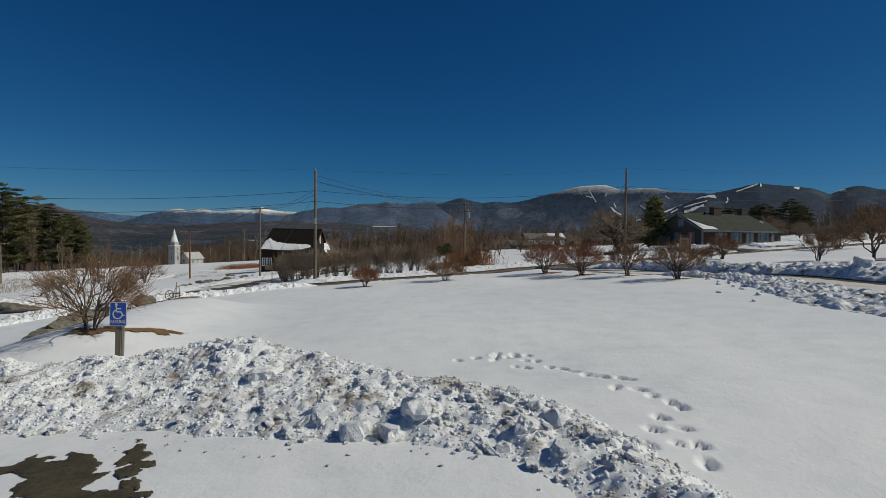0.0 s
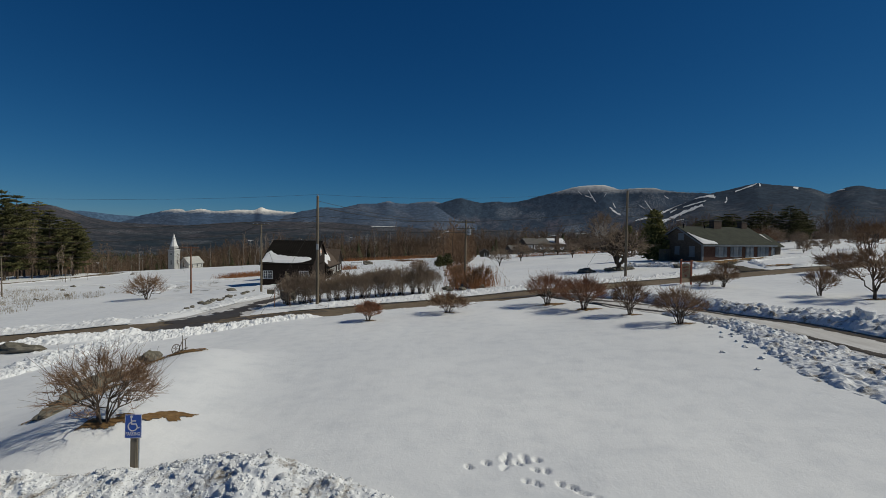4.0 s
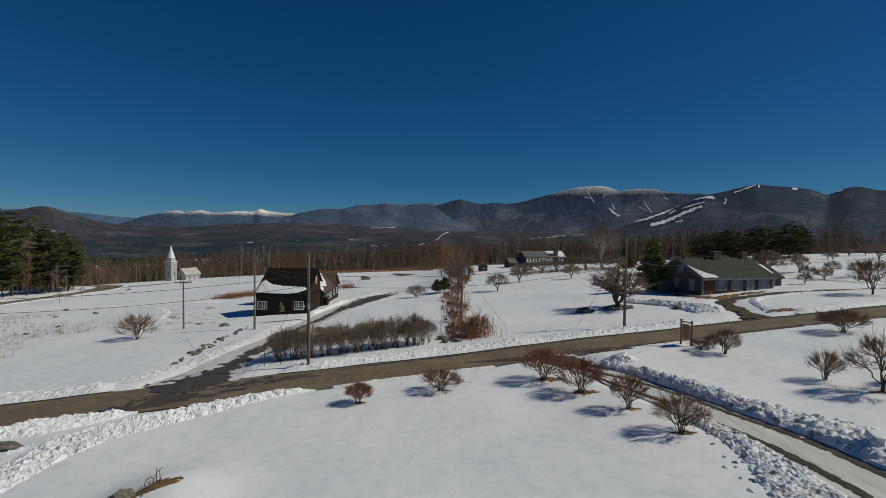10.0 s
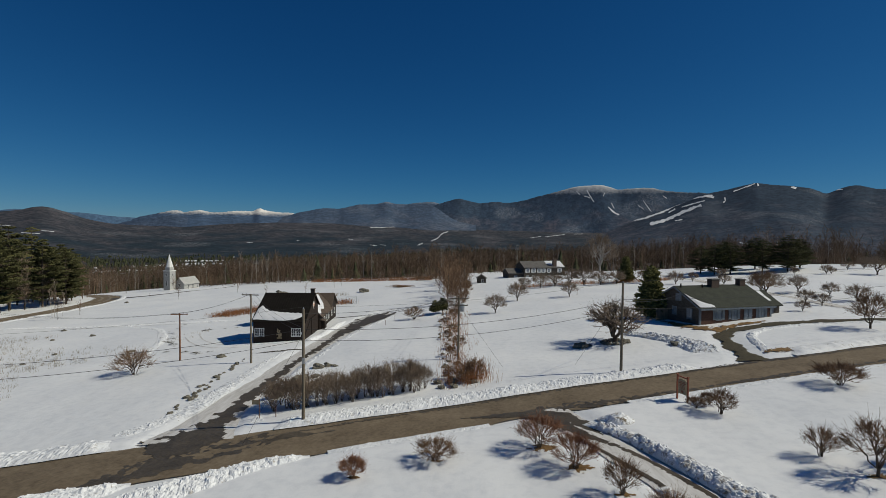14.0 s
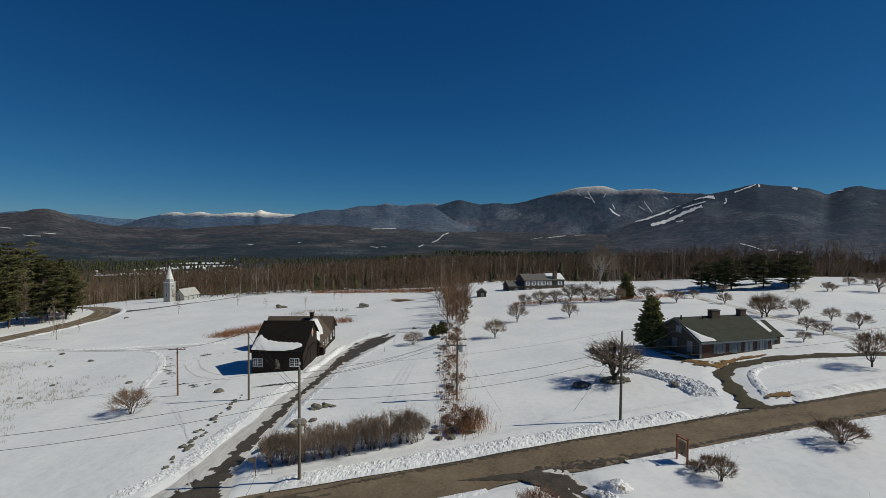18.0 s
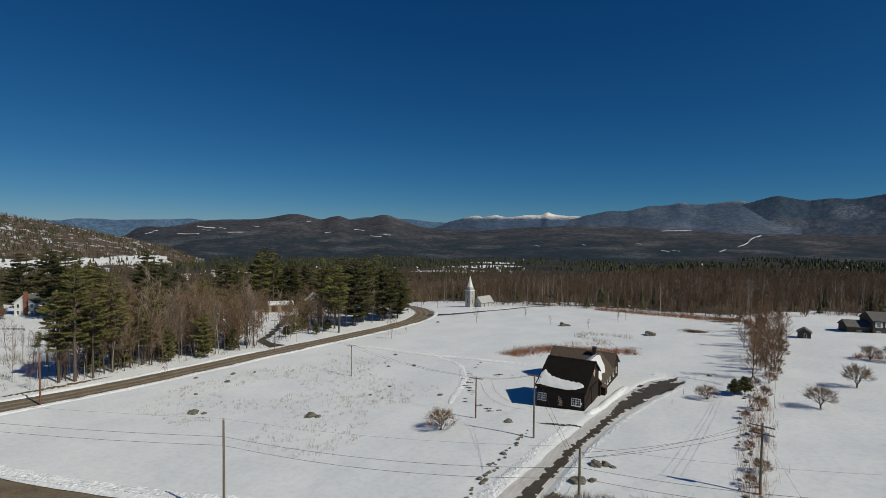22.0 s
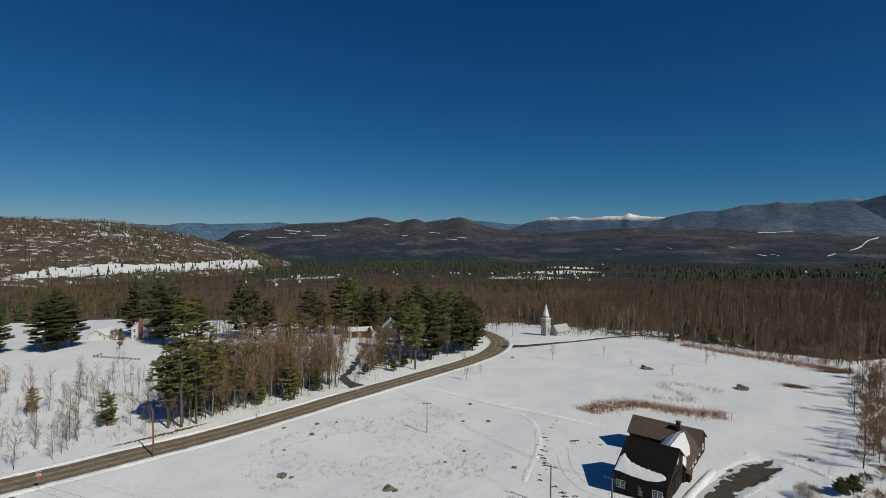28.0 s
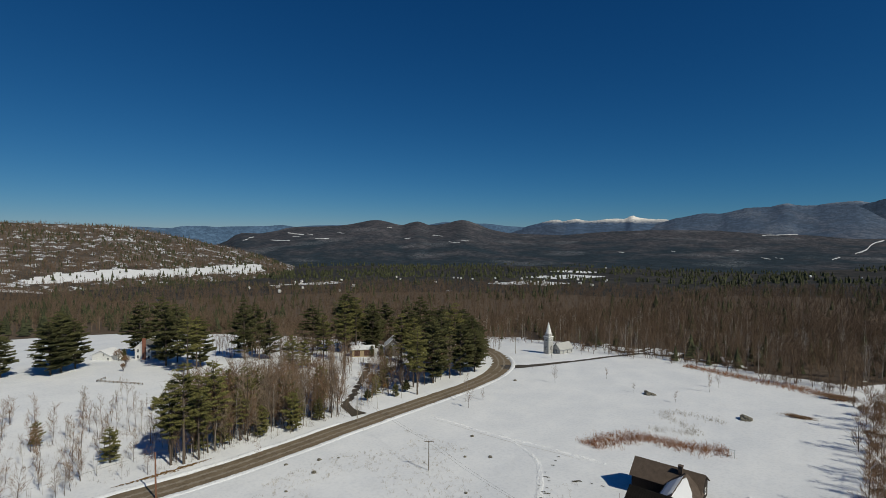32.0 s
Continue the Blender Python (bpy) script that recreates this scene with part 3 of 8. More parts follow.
def ribbon(name, line, mat, lift, label, step=0.7, widen=1.0, cols=7, ragged=0.25, kind="structure", cat="road"):
    """A road or drive laid along its line over the ploughed ground."""
    q, n = line_points(line, step)
    cs = np.linspace(-1, 1, cols)
    V = []
    for i, (x, y, hw) in enumerate(q):
        for c in cs:
            w = hw * widen * c
            if abs(c) == 1:
                w += ragged * (math.sin(i * 0.9 + c) * 0.5 + math.sin(i * 0.37 + 2 * c) + random.uniform(-0.5, 0.5)) * 0.6
            V.append((x + n[i, 0] * w, y + n[i, 1] * w, 0.04 * (1 - c * c)))
    V = np.array(V)
    V[:, 2] += lie(V[:, 0], V[:, 1]) - 0.30 + lift + 0.10 * swell(V[:, 0], V[:, 1], 9, 1) + 0.05 * swell(V[:, 0], V[:, 1], 3.1, 4)
    m = len(q)
    k = (np.arange(m - 1)[:, None] * cols + np.arange(cols - 1)[None, :]).ravel()
    F = np.stack([k, k + 1, k + 1 + cols, k + cols], 1)
    return tagged(new(name, mesh_np(name, V, F, (mat,), None, True)), label, cat, kind=kind)


ribbon("road", ROAD, M_ASPHALT, 0.10, "grey-brown sanded asphalt road between snow banks")
ribbon("main_road", MAIN_ROAD, M_ASPHALT, 0.10, "grey-brown main road curving past the church", 1.5)
ribbon("side_road", SIDE_ROAD, M_WET, 0.12, "dark narrow road leading into the woods", 1.5)
ribbon("barn_drive", BARN_DRIVE, M_GRIT, 0.11, "packed snowy drive leading to the barn", 0.8, 1.15)
ribbon("low_drive", LOW_DRIVE, M_GRIT, 0.11, "packed snow drive with dark wheel ruts")
ribbon("house_drive", HOUSE_DRIVE, M_LOT, 0.12, "bare dark drive curving to the house", 0.4, 1.0, 7, 0.55)
ribbon("orchard_lane", ORCHARD_LANE, M_GRIT, 0.11, "packed snow lane climbing through the orchard")
ribbon("garden_drive", GARDEN_DRIVE, M_WET, 0.12, "narrow dark drive into the pines")


# ---- hills and mountains ----
WAVES = {}


def waves(u, v, seed, n=26, octaves=3.6):
    """Smooth irregular relief with no lattice: many crossed waves, finer ones lower. About -1 to 1."""
    if (seed, n) not in WAVES:
        r = np.random.default_rng(int(seed * 100))
        f = 2 ** (octaves * np.arange(n) / n)
        WAVES[seed, n] = [(q, a_, p_) for q, a_, p_ in zip(f, r.uniform(0, math.pi, n), r.uniform(0, 6.2832, n))]
    t, norm = 0.0, 0.0
    for f, a_, p_ in WAVES[seed, n]:
        t = t + np.sin((u * math.cos(a_) + v * math.sin(a_)) * f * 6.2832 + p_) / f ** 0.9
        norm += 0.5 / f ** 1.8
    return t / math.sqrt(norm) * 0.5


def hill(name, label, skyline, r_top, depth, z_foot, mat, seed, rough=1.0, power=1.3, step=0.12, eye=19.0, clearing=None):
    """A range given by its skyline as (azimuth, elevation) in degrees, seen from eye metres above the origin. A clearing is an outline of open snow, in the same angles. Returns a function that gives a place on its slope."""
    a = np.arange(skyline[0][0], skyline[-1][0] + step, step)
    el = np.interp(a, [s[0] for s in skyline], [s[1] for s in skyline])
    kern = np.ones(5) / 5
    el = np.convolve(np.pad(el, 2, "edge"), kern, "valid")
    jag = np.zeros(len(a))
    for k, amp in ((3.3, 0.010), (7.1, 0.010), (13.3, 0.006)):
        jag += amp * np.sin(a * k * 2.2 + seed * k) * rough
    ztop = eye + r_top * np.tan(np.radians(el))
    jag = r_top * np.radians(jag)
    S = np.concatenate([np.linspace(0, 1, 90), [1.12, 1.3]])
    V = np.zeros((len(S), len(a), 3))

    def place(az_, s_, lift=0.0):
        zt = np.interp(az_, a, ztop)
        r = r_top - depth * (1 - np.minimum(s_, 1)) + depth * np.maximum(s_ - 1, 0)
        up = np.where(s_ <= 1, np.abs(s_) ** power, 1 - (s_ - 1) * 0.9)
        x, y = r * np.sin(np.radians(az_)), r * np.cos(np.radians(az_))
        s1 = np.clip(np.asarray(s_, float), 0, 1)
        a_ = np.asarray(az_, float)
        u_, v_ = a_ * 0.03, s1 * 0.4 + a_ * 0.012
        wu = u_ + 0.22 * waves(u_ * 0.6, v_ * 0.6, seed + 7, 10, 2)
        spur = (0.42 * (0.5 - np.abs(waves(wu, v_ * 0.9, seed, 18, 2.4))) + 0.22 * waves(wu * 2.1, v_ * 1.1, seed + 3, 14, 2)) * s1 * (1 - s1) * 0.5
        return np.stack([x, y, z_foot + (zt - z_foot) * (up + spur * rough) + np.interp(az_, a, jag) * s1 ** 10 + lift], -1)
    for i, s in enumerate(S):
        V[i] = place(a, np.full(len(a), s))
    n = len(a)
    k = (np.arange(len(S) - 1)[:, None] * n + np.arange(n - 1)[None, :]).ravel()
    F = np.stack([k, k + 1, k + 1 + n, k + n], 1)
    idx_ = None
    if clearing:
        mid_ = V.reshape(-1, 3)[F].mean(1)
        idx_ = open_at(mid_, clearing, eye).astype(int)
    tagged(new(name, mesh_np(name, V.reshape(-1, 3), F, (mat, M_OUTLET), idx_, True)), label, "mountain", kind="structure")
    return place


def open_at(p, outline, eye):
    """Which of many places lie within an outline of open ground given as (azimuth, elevation), with a ragged edge."""
    az_ = np.degrees(np.arctan2(p[:, 0], p[:, 1])) + 0.25 * swell(p[:, 0], p[:, 1], 30, 3)
    el_ = np.degrees(np.arctan2(p[:, 2] - eye, np.hypot(p[:, 0], p[:, 1]))) + 0.14 * swell(p[:, 0], p[:, 1], 22, 6)
    odd = np.zeros(len(p), bool)
    for (x0, y0), (x1, y1) in zip(outline, outline[1:] + outline[:1]):
        if y0 != y1:
            odd ^= ((y0 > el_) != (y1 > el_)) & (az_ < (x1 - x0) * (el_ - y0) / (y1 - y0) + x0)
    return odd


PASTURE = [(-80.9, -3.91), (-79.93, -3.71), (-78.34, -3.4), (-76.25, -3.35), (-74.04, -3.2), (-71.72, -3.35), (-69.28, -3.4), (-66.72, -3.32), (-64.59, -3.2), (-62.38, -3.1), (-60.68, -3.2), (-60.2, -3.9), (-61.83, -4.1), (-64.6, -4.05), (-69.3, -4.05), (-71.74, -4.1), (-74.07, -4.25), (-77.13, -4.3), (-80.34, -4.15)]
# the blue of the far ranges is haze put into their base colours
range_at = hill("mountain_range", "haze-tinted wooded mountain range with a snow-capped summit",
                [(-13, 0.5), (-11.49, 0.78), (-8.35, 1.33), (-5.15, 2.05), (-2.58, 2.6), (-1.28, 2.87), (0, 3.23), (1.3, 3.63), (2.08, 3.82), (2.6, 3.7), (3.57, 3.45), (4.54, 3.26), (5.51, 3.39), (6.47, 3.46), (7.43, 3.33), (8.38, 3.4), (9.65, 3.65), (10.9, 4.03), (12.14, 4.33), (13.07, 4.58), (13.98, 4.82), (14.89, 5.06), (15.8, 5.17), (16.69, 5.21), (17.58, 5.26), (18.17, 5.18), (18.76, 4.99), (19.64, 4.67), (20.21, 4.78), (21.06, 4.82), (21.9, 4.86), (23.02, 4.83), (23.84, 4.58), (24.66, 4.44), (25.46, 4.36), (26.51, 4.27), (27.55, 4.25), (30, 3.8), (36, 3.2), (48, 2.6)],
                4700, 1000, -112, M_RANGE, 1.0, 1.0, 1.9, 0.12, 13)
hill("blue_range", "haze-tinted blue mountain ridge with frosted tops",
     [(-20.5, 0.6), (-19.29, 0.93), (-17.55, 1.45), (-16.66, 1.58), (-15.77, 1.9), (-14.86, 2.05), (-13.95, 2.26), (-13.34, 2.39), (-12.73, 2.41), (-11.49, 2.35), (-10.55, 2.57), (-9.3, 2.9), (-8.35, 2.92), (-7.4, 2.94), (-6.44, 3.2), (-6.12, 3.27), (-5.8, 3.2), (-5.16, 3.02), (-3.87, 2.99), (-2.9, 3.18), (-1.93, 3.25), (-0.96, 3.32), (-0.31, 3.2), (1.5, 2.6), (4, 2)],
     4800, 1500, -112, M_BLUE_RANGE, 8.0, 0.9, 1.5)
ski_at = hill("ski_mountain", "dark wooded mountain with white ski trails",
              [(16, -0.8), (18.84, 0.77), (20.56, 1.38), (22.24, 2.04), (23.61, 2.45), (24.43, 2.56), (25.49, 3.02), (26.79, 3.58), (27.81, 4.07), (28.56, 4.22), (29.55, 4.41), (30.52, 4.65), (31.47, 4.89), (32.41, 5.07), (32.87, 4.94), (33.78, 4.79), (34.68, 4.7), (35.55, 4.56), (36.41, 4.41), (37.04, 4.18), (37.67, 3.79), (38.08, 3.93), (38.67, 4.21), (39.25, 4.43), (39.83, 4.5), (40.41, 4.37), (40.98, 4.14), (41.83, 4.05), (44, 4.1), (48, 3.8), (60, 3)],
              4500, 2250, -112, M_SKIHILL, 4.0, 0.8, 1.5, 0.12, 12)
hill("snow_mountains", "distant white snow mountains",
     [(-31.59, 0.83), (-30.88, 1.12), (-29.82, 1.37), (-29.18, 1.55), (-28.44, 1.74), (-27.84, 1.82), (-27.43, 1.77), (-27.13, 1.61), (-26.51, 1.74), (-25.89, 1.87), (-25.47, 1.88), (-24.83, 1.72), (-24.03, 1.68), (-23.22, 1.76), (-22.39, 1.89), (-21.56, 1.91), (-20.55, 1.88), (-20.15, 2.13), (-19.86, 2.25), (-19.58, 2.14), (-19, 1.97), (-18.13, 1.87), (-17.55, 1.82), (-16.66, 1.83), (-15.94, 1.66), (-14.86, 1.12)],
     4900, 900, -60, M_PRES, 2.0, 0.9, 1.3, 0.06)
hill("blue_foothills", "haze-tinted forested foothills under the snow mountains",
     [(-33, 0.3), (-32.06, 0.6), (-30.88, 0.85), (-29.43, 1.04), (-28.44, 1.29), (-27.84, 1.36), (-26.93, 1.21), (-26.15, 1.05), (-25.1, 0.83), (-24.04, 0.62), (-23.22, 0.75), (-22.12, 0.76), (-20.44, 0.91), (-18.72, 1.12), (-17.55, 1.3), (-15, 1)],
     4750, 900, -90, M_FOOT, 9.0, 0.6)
hill("far_hills", "farthest hills tinted pale haze blue",
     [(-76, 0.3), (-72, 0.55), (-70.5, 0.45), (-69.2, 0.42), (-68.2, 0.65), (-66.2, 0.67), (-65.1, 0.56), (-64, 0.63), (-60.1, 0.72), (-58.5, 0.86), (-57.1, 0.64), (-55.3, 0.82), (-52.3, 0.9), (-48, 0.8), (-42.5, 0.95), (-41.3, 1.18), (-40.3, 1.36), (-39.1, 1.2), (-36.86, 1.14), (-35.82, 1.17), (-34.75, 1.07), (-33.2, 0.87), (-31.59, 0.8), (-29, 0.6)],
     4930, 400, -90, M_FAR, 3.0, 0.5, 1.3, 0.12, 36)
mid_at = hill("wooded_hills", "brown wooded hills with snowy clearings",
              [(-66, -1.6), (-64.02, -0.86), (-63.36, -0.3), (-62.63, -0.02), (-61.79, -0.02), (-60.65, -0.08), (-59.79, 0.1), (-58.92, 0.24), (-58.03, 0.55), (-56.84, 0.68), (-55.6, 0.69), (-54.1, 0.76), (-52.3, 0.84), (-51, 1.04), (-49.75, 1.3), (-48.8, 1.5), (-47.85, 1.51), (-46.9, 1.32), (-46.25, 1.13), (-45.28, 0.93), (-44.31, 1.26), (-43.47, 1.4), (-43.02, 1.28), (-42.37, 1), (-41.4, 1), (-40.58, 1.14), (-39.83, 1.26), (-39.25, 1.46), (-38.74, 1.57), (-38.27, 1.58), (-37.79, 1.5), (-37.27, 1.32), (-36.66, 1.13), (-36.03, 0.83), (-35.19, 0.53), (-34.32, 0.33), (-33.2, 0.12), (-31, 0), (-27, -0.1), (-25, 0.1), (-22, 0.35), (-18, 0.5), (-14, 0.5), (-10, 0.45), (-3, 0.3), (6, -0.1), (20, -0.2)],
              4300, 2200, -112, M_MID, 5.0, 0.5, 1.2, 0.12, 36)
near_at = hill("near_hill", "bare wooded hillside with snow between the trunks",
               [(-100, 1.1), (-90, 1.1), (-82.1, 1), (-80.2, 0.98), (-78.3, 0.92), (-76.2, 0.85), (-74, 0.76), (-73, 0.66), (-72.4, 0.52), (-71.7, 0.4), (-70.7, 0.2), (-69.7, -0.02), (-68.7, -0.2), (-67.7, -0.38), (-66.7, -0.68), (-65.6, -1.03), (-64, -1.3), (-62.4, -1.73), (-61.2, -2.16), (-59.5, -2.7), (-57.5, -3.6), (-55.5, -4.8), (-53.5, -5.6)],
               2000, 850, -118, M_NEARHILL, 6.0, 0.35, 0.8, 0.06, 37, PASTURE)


def trail(name, at_fn, pts, width, label, mat=M_OUTLET, lift=2.5):
    """A cleared strip down a slope, given as (azimuth, elevation) points seen from 19 m above the origin."""
    def way(az_, el_):
        lo, hi = np.zeros(len(az_)), np.ones(len(az_))
        for _ in range(20):
            m = (lo + hi) / 2
            p = at_fn(az_, m)
            low = np.degrees(np.arctan2(p[:, 2] - 19, np.hypot(p[:, 0], p[:, 1]))) < el_
            lo, hi = np.where(low, m, lo), np.where(low, hi, m)
        return lo
    q, n = line_points([(p[0], p[1], 0) for p in pts], 0.12)
    i_ = np.arange(len(q))
    w = width * np.stack([-0.2 - 0.5 * vnoise(i_ * 0.7, 1.0, pts[0][0]), 0.2 + 0.5 * vnoise(i_ * 0.7, 5.0, pts[0][0])], 1)
    aa, ee = (q[:, :1] + n[:, :1] * w).ravel(), (q[:, 1:2] + n[:, 1:] * w).ravel()
    rows = at_fn(aa, way(aa, ee), lift)
    k = np.arange(len(q) - 1) * 2
    tagged(new(name, mesh_np(name, np.array(rows), np.stack([k, k + 1, k + 3, k + 2], 1), (mat,))), label, "ski trail", "ski trails", "structure")


for pts, w in (([(28.6, 3.82), (27.3, 3.68), (26.3, 3.41), (25.5, 3.02), (24.4, 2.39), (23.8, 2.1), (22.0, 1.44), (21.1, 1.32)], 0.19), ([(27.6, 2.87), (26.8, 2.54), (26.0, 2.2), (25.0, 1.62), (23.9, 1.2), (22.8, 0.9)], 0.30),
               ([(27.9, 3.32), (26.8, 3.0), (25.8, 2.67)], 0.11), ([(32.2, 4.86), (31.5, 4.6), (30.8, 4.3), (30.4, 4.16)], 0.13), ([(32.4, 4.9), (32.46, 4.6)], 0.16), ([(29.67, 3.62), (29.77, 3.25), (29.55, 3.06)], 0.12), ([(35.1, 4.42), (35.5, 4.3)], 0.18), ([(38.3, 4.0), (38.9, 4.05)], 0.08),
               ([(25.9, 1.4), (25.2, 1.25)], 0.10), ([(28.2, 3.75), (28.7, 3.6)], 0.22), ([(25.2, 2.5), (24.6, 2.1)], 0.14), ([(31.0, -0.9), (32.0, -1.15), (32.8, -1.45)], 0.06), ([(33.2, -1.5), (34.0, -1.45)], 0.10), ([(34.9, -1.6), (36.2, -1.6)], 0.06), ([(24.0, -1.9), (24.8, -1.9)], 0.07)):
    trail("ski_trail", ski_at, pts, w, "white snow-covered ski trail through dark forest")
for pts, w in (([(16.3, 4.6), (16.7, 3.9), (17.1, 3.3)], 0.10), ([(16.0, 4.0), (16.7, 3.75)], 0.08), ([(18.6, 2.75), (19.1, 2.2), (19.7, 1.9)], 0.16), ([(18.9, 3.2), (19.2, 2.6)], 0.06), ([(22.1, 3.4), (22.5, 2.82), (22.9, 2.25)], 0.07), ([(21.6, 2.9), (22.2, 2.5)], 0.05), ([(24.0, 3.9), (24.4, 3.6)], 0.08), ([(15.2, 4.5), (15.6, 4.1)], 0.05), ([(18.2, 4.3), (18.0, 3.9)], 0.05)):
    trail("snow_slide", range_at, pts, w, "steep snow gully on the mountain flank")
for pts, w in (([(0.9, -0.1), (0.1, -0.35), (-0.2, -0.9), (-1.0, -1.2)], 0.16), ([(-2.0, -1.5), (-2.6, -1.75)], 0.10), ([(-5.2, 0.35), (-8.0, 0.25)], 0.10), ([(-47.0, 0.95), (-46.5, 0.88)], 0.06), ([(-57.9, 0.25), (-56.9, 0.12), (-56.2, 0.1)], 0.12), ([(-55.8, 0.15), (-55.2, 0.05)], 0.07), ([(-59.7, -0.5), (-58.6, -0.55), (-57.7, -0.5)], 0.10), ([(-57.4, -0.1), (-56.6, -0.15)], 0.06),
               ([(-55.0, -0.35), (-53.5, -0.3)], 0.10), ([(-62.5, -0.55), (-61.9, -0.4)], 0.09), ([(-61.9, -0.3), (-61.4, -0.22)], 0.08), ([(-52.6, 0.35), (-51.8, 0.25)], 0.04), ([(-44.3, -0.2), (-45.0, -0.3)], 0.10), ([(-41.8, 0.1), (-40.6, 0.0)], 0.10), ([(-38.5, -0.4), (-37.6, -0.5)], 0.08), ([(-39.9, -0.6), (-38.6, -0.7)], 0.08), ([(-8.0, -1.75), (-7.2, -1.85)], 0.07), ([(-6.9, -1.7), (-6.2, -1.8)], 0.06), ([(-21.2, -1.5), (-20.6, -1.55)], 0.06), ([(-10.4, -1.1), (-9.9, -1.15)], 0.05), ([(10.2, -0.75), (11.4, -0.55)], 0.06), ([(11.9, -0.6), (14.0, -0.3)], 0.09), ([(15.0, -0.25), (16.2, -0.2)], 0.04), ([(-16.0, -1.3), (-15.6, -1.35)], 0.05)):
    trail("snow_slope", mid_at, pts, 0.6 * w, "small bright snow slope in the valley woods", M_OUTLET, 2.5)


# ---- plants: one of each kind is grown, then copied ----
def unit(v):
    return v / (np.linalg.norm(v) + 1e-9)


def grow(rng, out, p, d, length, r, depth, kids, ratio, spread, lift, wob=0.12, joints=3, start=0.35, tip=0.35):
    """A limb with its branches: appends (p, q, r0, r1, depth) to out."""
    p, d = np.array(p, float), unit(np.array(d, float))
    places = []
    for j in range(joints):
        q = p + d * length / joints
        r1 = r * (1 - (1 - tip) / joints)
        out.append((p, q, r, r1, depth))
        places.append((p, q, d, r1))
        d = unit(d + rng.normal(0, wob, 3) + np.array([0, 0, lift * 0.3]))
        p, r = q, r1
    if depth == 0:
        return
    for k in range(kids):
        t = start + (1 - start) * (k + rng.uniform(0.2, 1.0)) / kids
        a, b, dd, rr = places[min(joints - 1, int(t * joints))]
        f = t * joints - int(min(joints - 1, t * joints))
        base = a + (b - a) * min(1, f)
        side = unit(np.cross(dd, rng.normal(0, 1, 3)))
        ang = spread * rng.uniform(0.6, 1.25)
        nd = unit(dd * math.cos(ang) + side * math.sin(ang) + np.array([0, 0, lift]))
        grow(rng, out, base, nd, length * ratio * rng.uniform(0.7, 1.2), rr * 0.62, depth - 1, kids, ratio, spread, lift, wob, 2, 0.25, tip)


def split_limbs(out, thick, k_thick=6, k_thin=3):
    a = [s[:4] for s in out if s[2] >= thick]
    b = [s[:4] for s in out if s[2] < thick]
    return rods(a, k_thick) if a else None, rods(b, k_thin) if b else None


def woody(name, label, category, out, thick, bark, twigs, group="", parts=("trunk", "crown")):
    top = thing(name, label, category, None, group)
    a, b = split_limbs(out, thick)
    stem = [s for s in out if s[4] == 9]
    if len(stem) > 1:
        # a tree with one main stem: the stem is the trunk, every branch belongs to the crown
        a = tube([stem[0][0]] + [s[1] for s in stem], [stem[0][2]] + [s[3] for s in stem], 6)
        b = rods([s[:4] for s in out if s[4] != 9], 3)
    if a:
        part(parts[0], mesh_np(name + " " + parts[0], *a, (bark,), None, True), None, top)
    if b:
        part(parts[1], mesh_np(name + " " + parts[1], *b, (twigs,)), None, top)
    return top


def fan(seed, wide, tall, stems=9, splits=(4, 4, 3), base=0.0, r0=0.03, thin=0.007, twigs=4, low=0.22, flat=0.6, gnarl=0.08):
    """A shrub or low tree whose limbs fork again and again towards a rounded outline."""
    rng, out = np.random.default_rng(seed), []
    if base:
        out.append((np.array([0, 0, -0.3]), np.array([0.02, 0.01, base]), r0 * 1.9, r0 * 1.5, 9))
    root = np.array([0, 0, base])
    levels = np.array([0.34, 0.62, 0.84, 1.0])[:len(splits) + 1]
    levels = levels / levels[-1]

    def tip(az_, el_, f):
        h = math.cos(el_) * wide / 2
        v = (low + (1 - low) * math.sin(el_) ** flat) * (tall - base)
        g = f ** 1.25
        return root + np.array([h * g * math.cos(az_), h * g * math.sin(az_), v * f ** 0.85])

    def fork(p, az_, el_, da, de, level, r):
        f = levels[level] * (rng.uniform(0.82, 1.06) if level else rng.uniform(0.7, 1.1))
        q = tip(az_, el_, f) + rng.normal(0, gnarl * wide * 0.2, 3) * (0.6 if level else 1)
        m = (p + q) / 2 + rng.normal(0, gnarl, 3) * np.linalg.norm(q - p) * 0.7
        r1 = max(thin, r * 0.62)
        out.append((p, m, r, (r + r1) / 2, level))
        out.append((m, q, (r + r1) / 2, r1, level))
        if level >= len(splits):
            d = q - p
            ln = np.linalg.norm(d)
            for _ in range(twigs):
                e = p + d * rng.uniform(0.15, 1.0)
                out.append((e, e + (unit(d) + rng.normal(0, 0.5, 3) + np.array([0, 0, 0.15])) * ln * rng.uniform(0.3, 0.75), thin, thin * 0.5, 0))
            return
        for _ in range(splits[level]):
            fork(q, az_ + rng.uniform(-da, da), min(1.5, max(0.14, el_ + rng.uniform(-de, de))), da * 0.55, de * 0.55, level + 1, r1)
    for i in range(stems):
        ring = (i + 0.5) / stems
        az_ = i * 2.39996 + rng.uniform(-0.3, 0.3)
        el_ = math.asin(min(0.97, 0.3 + 0.68 * ring))
        fork(root + np.array([math.cos(az_), math.sin(az_), 0]) * r0 * (1.5 if base else 2.5) + np.array([0, 0, -0.12 if not base else -0.05]), az_, el_, 1.9 / math.sqrt(stems) + 0.15, 0.42, 0, r0 * rng.uniform(0.7, 1.1))
    return out


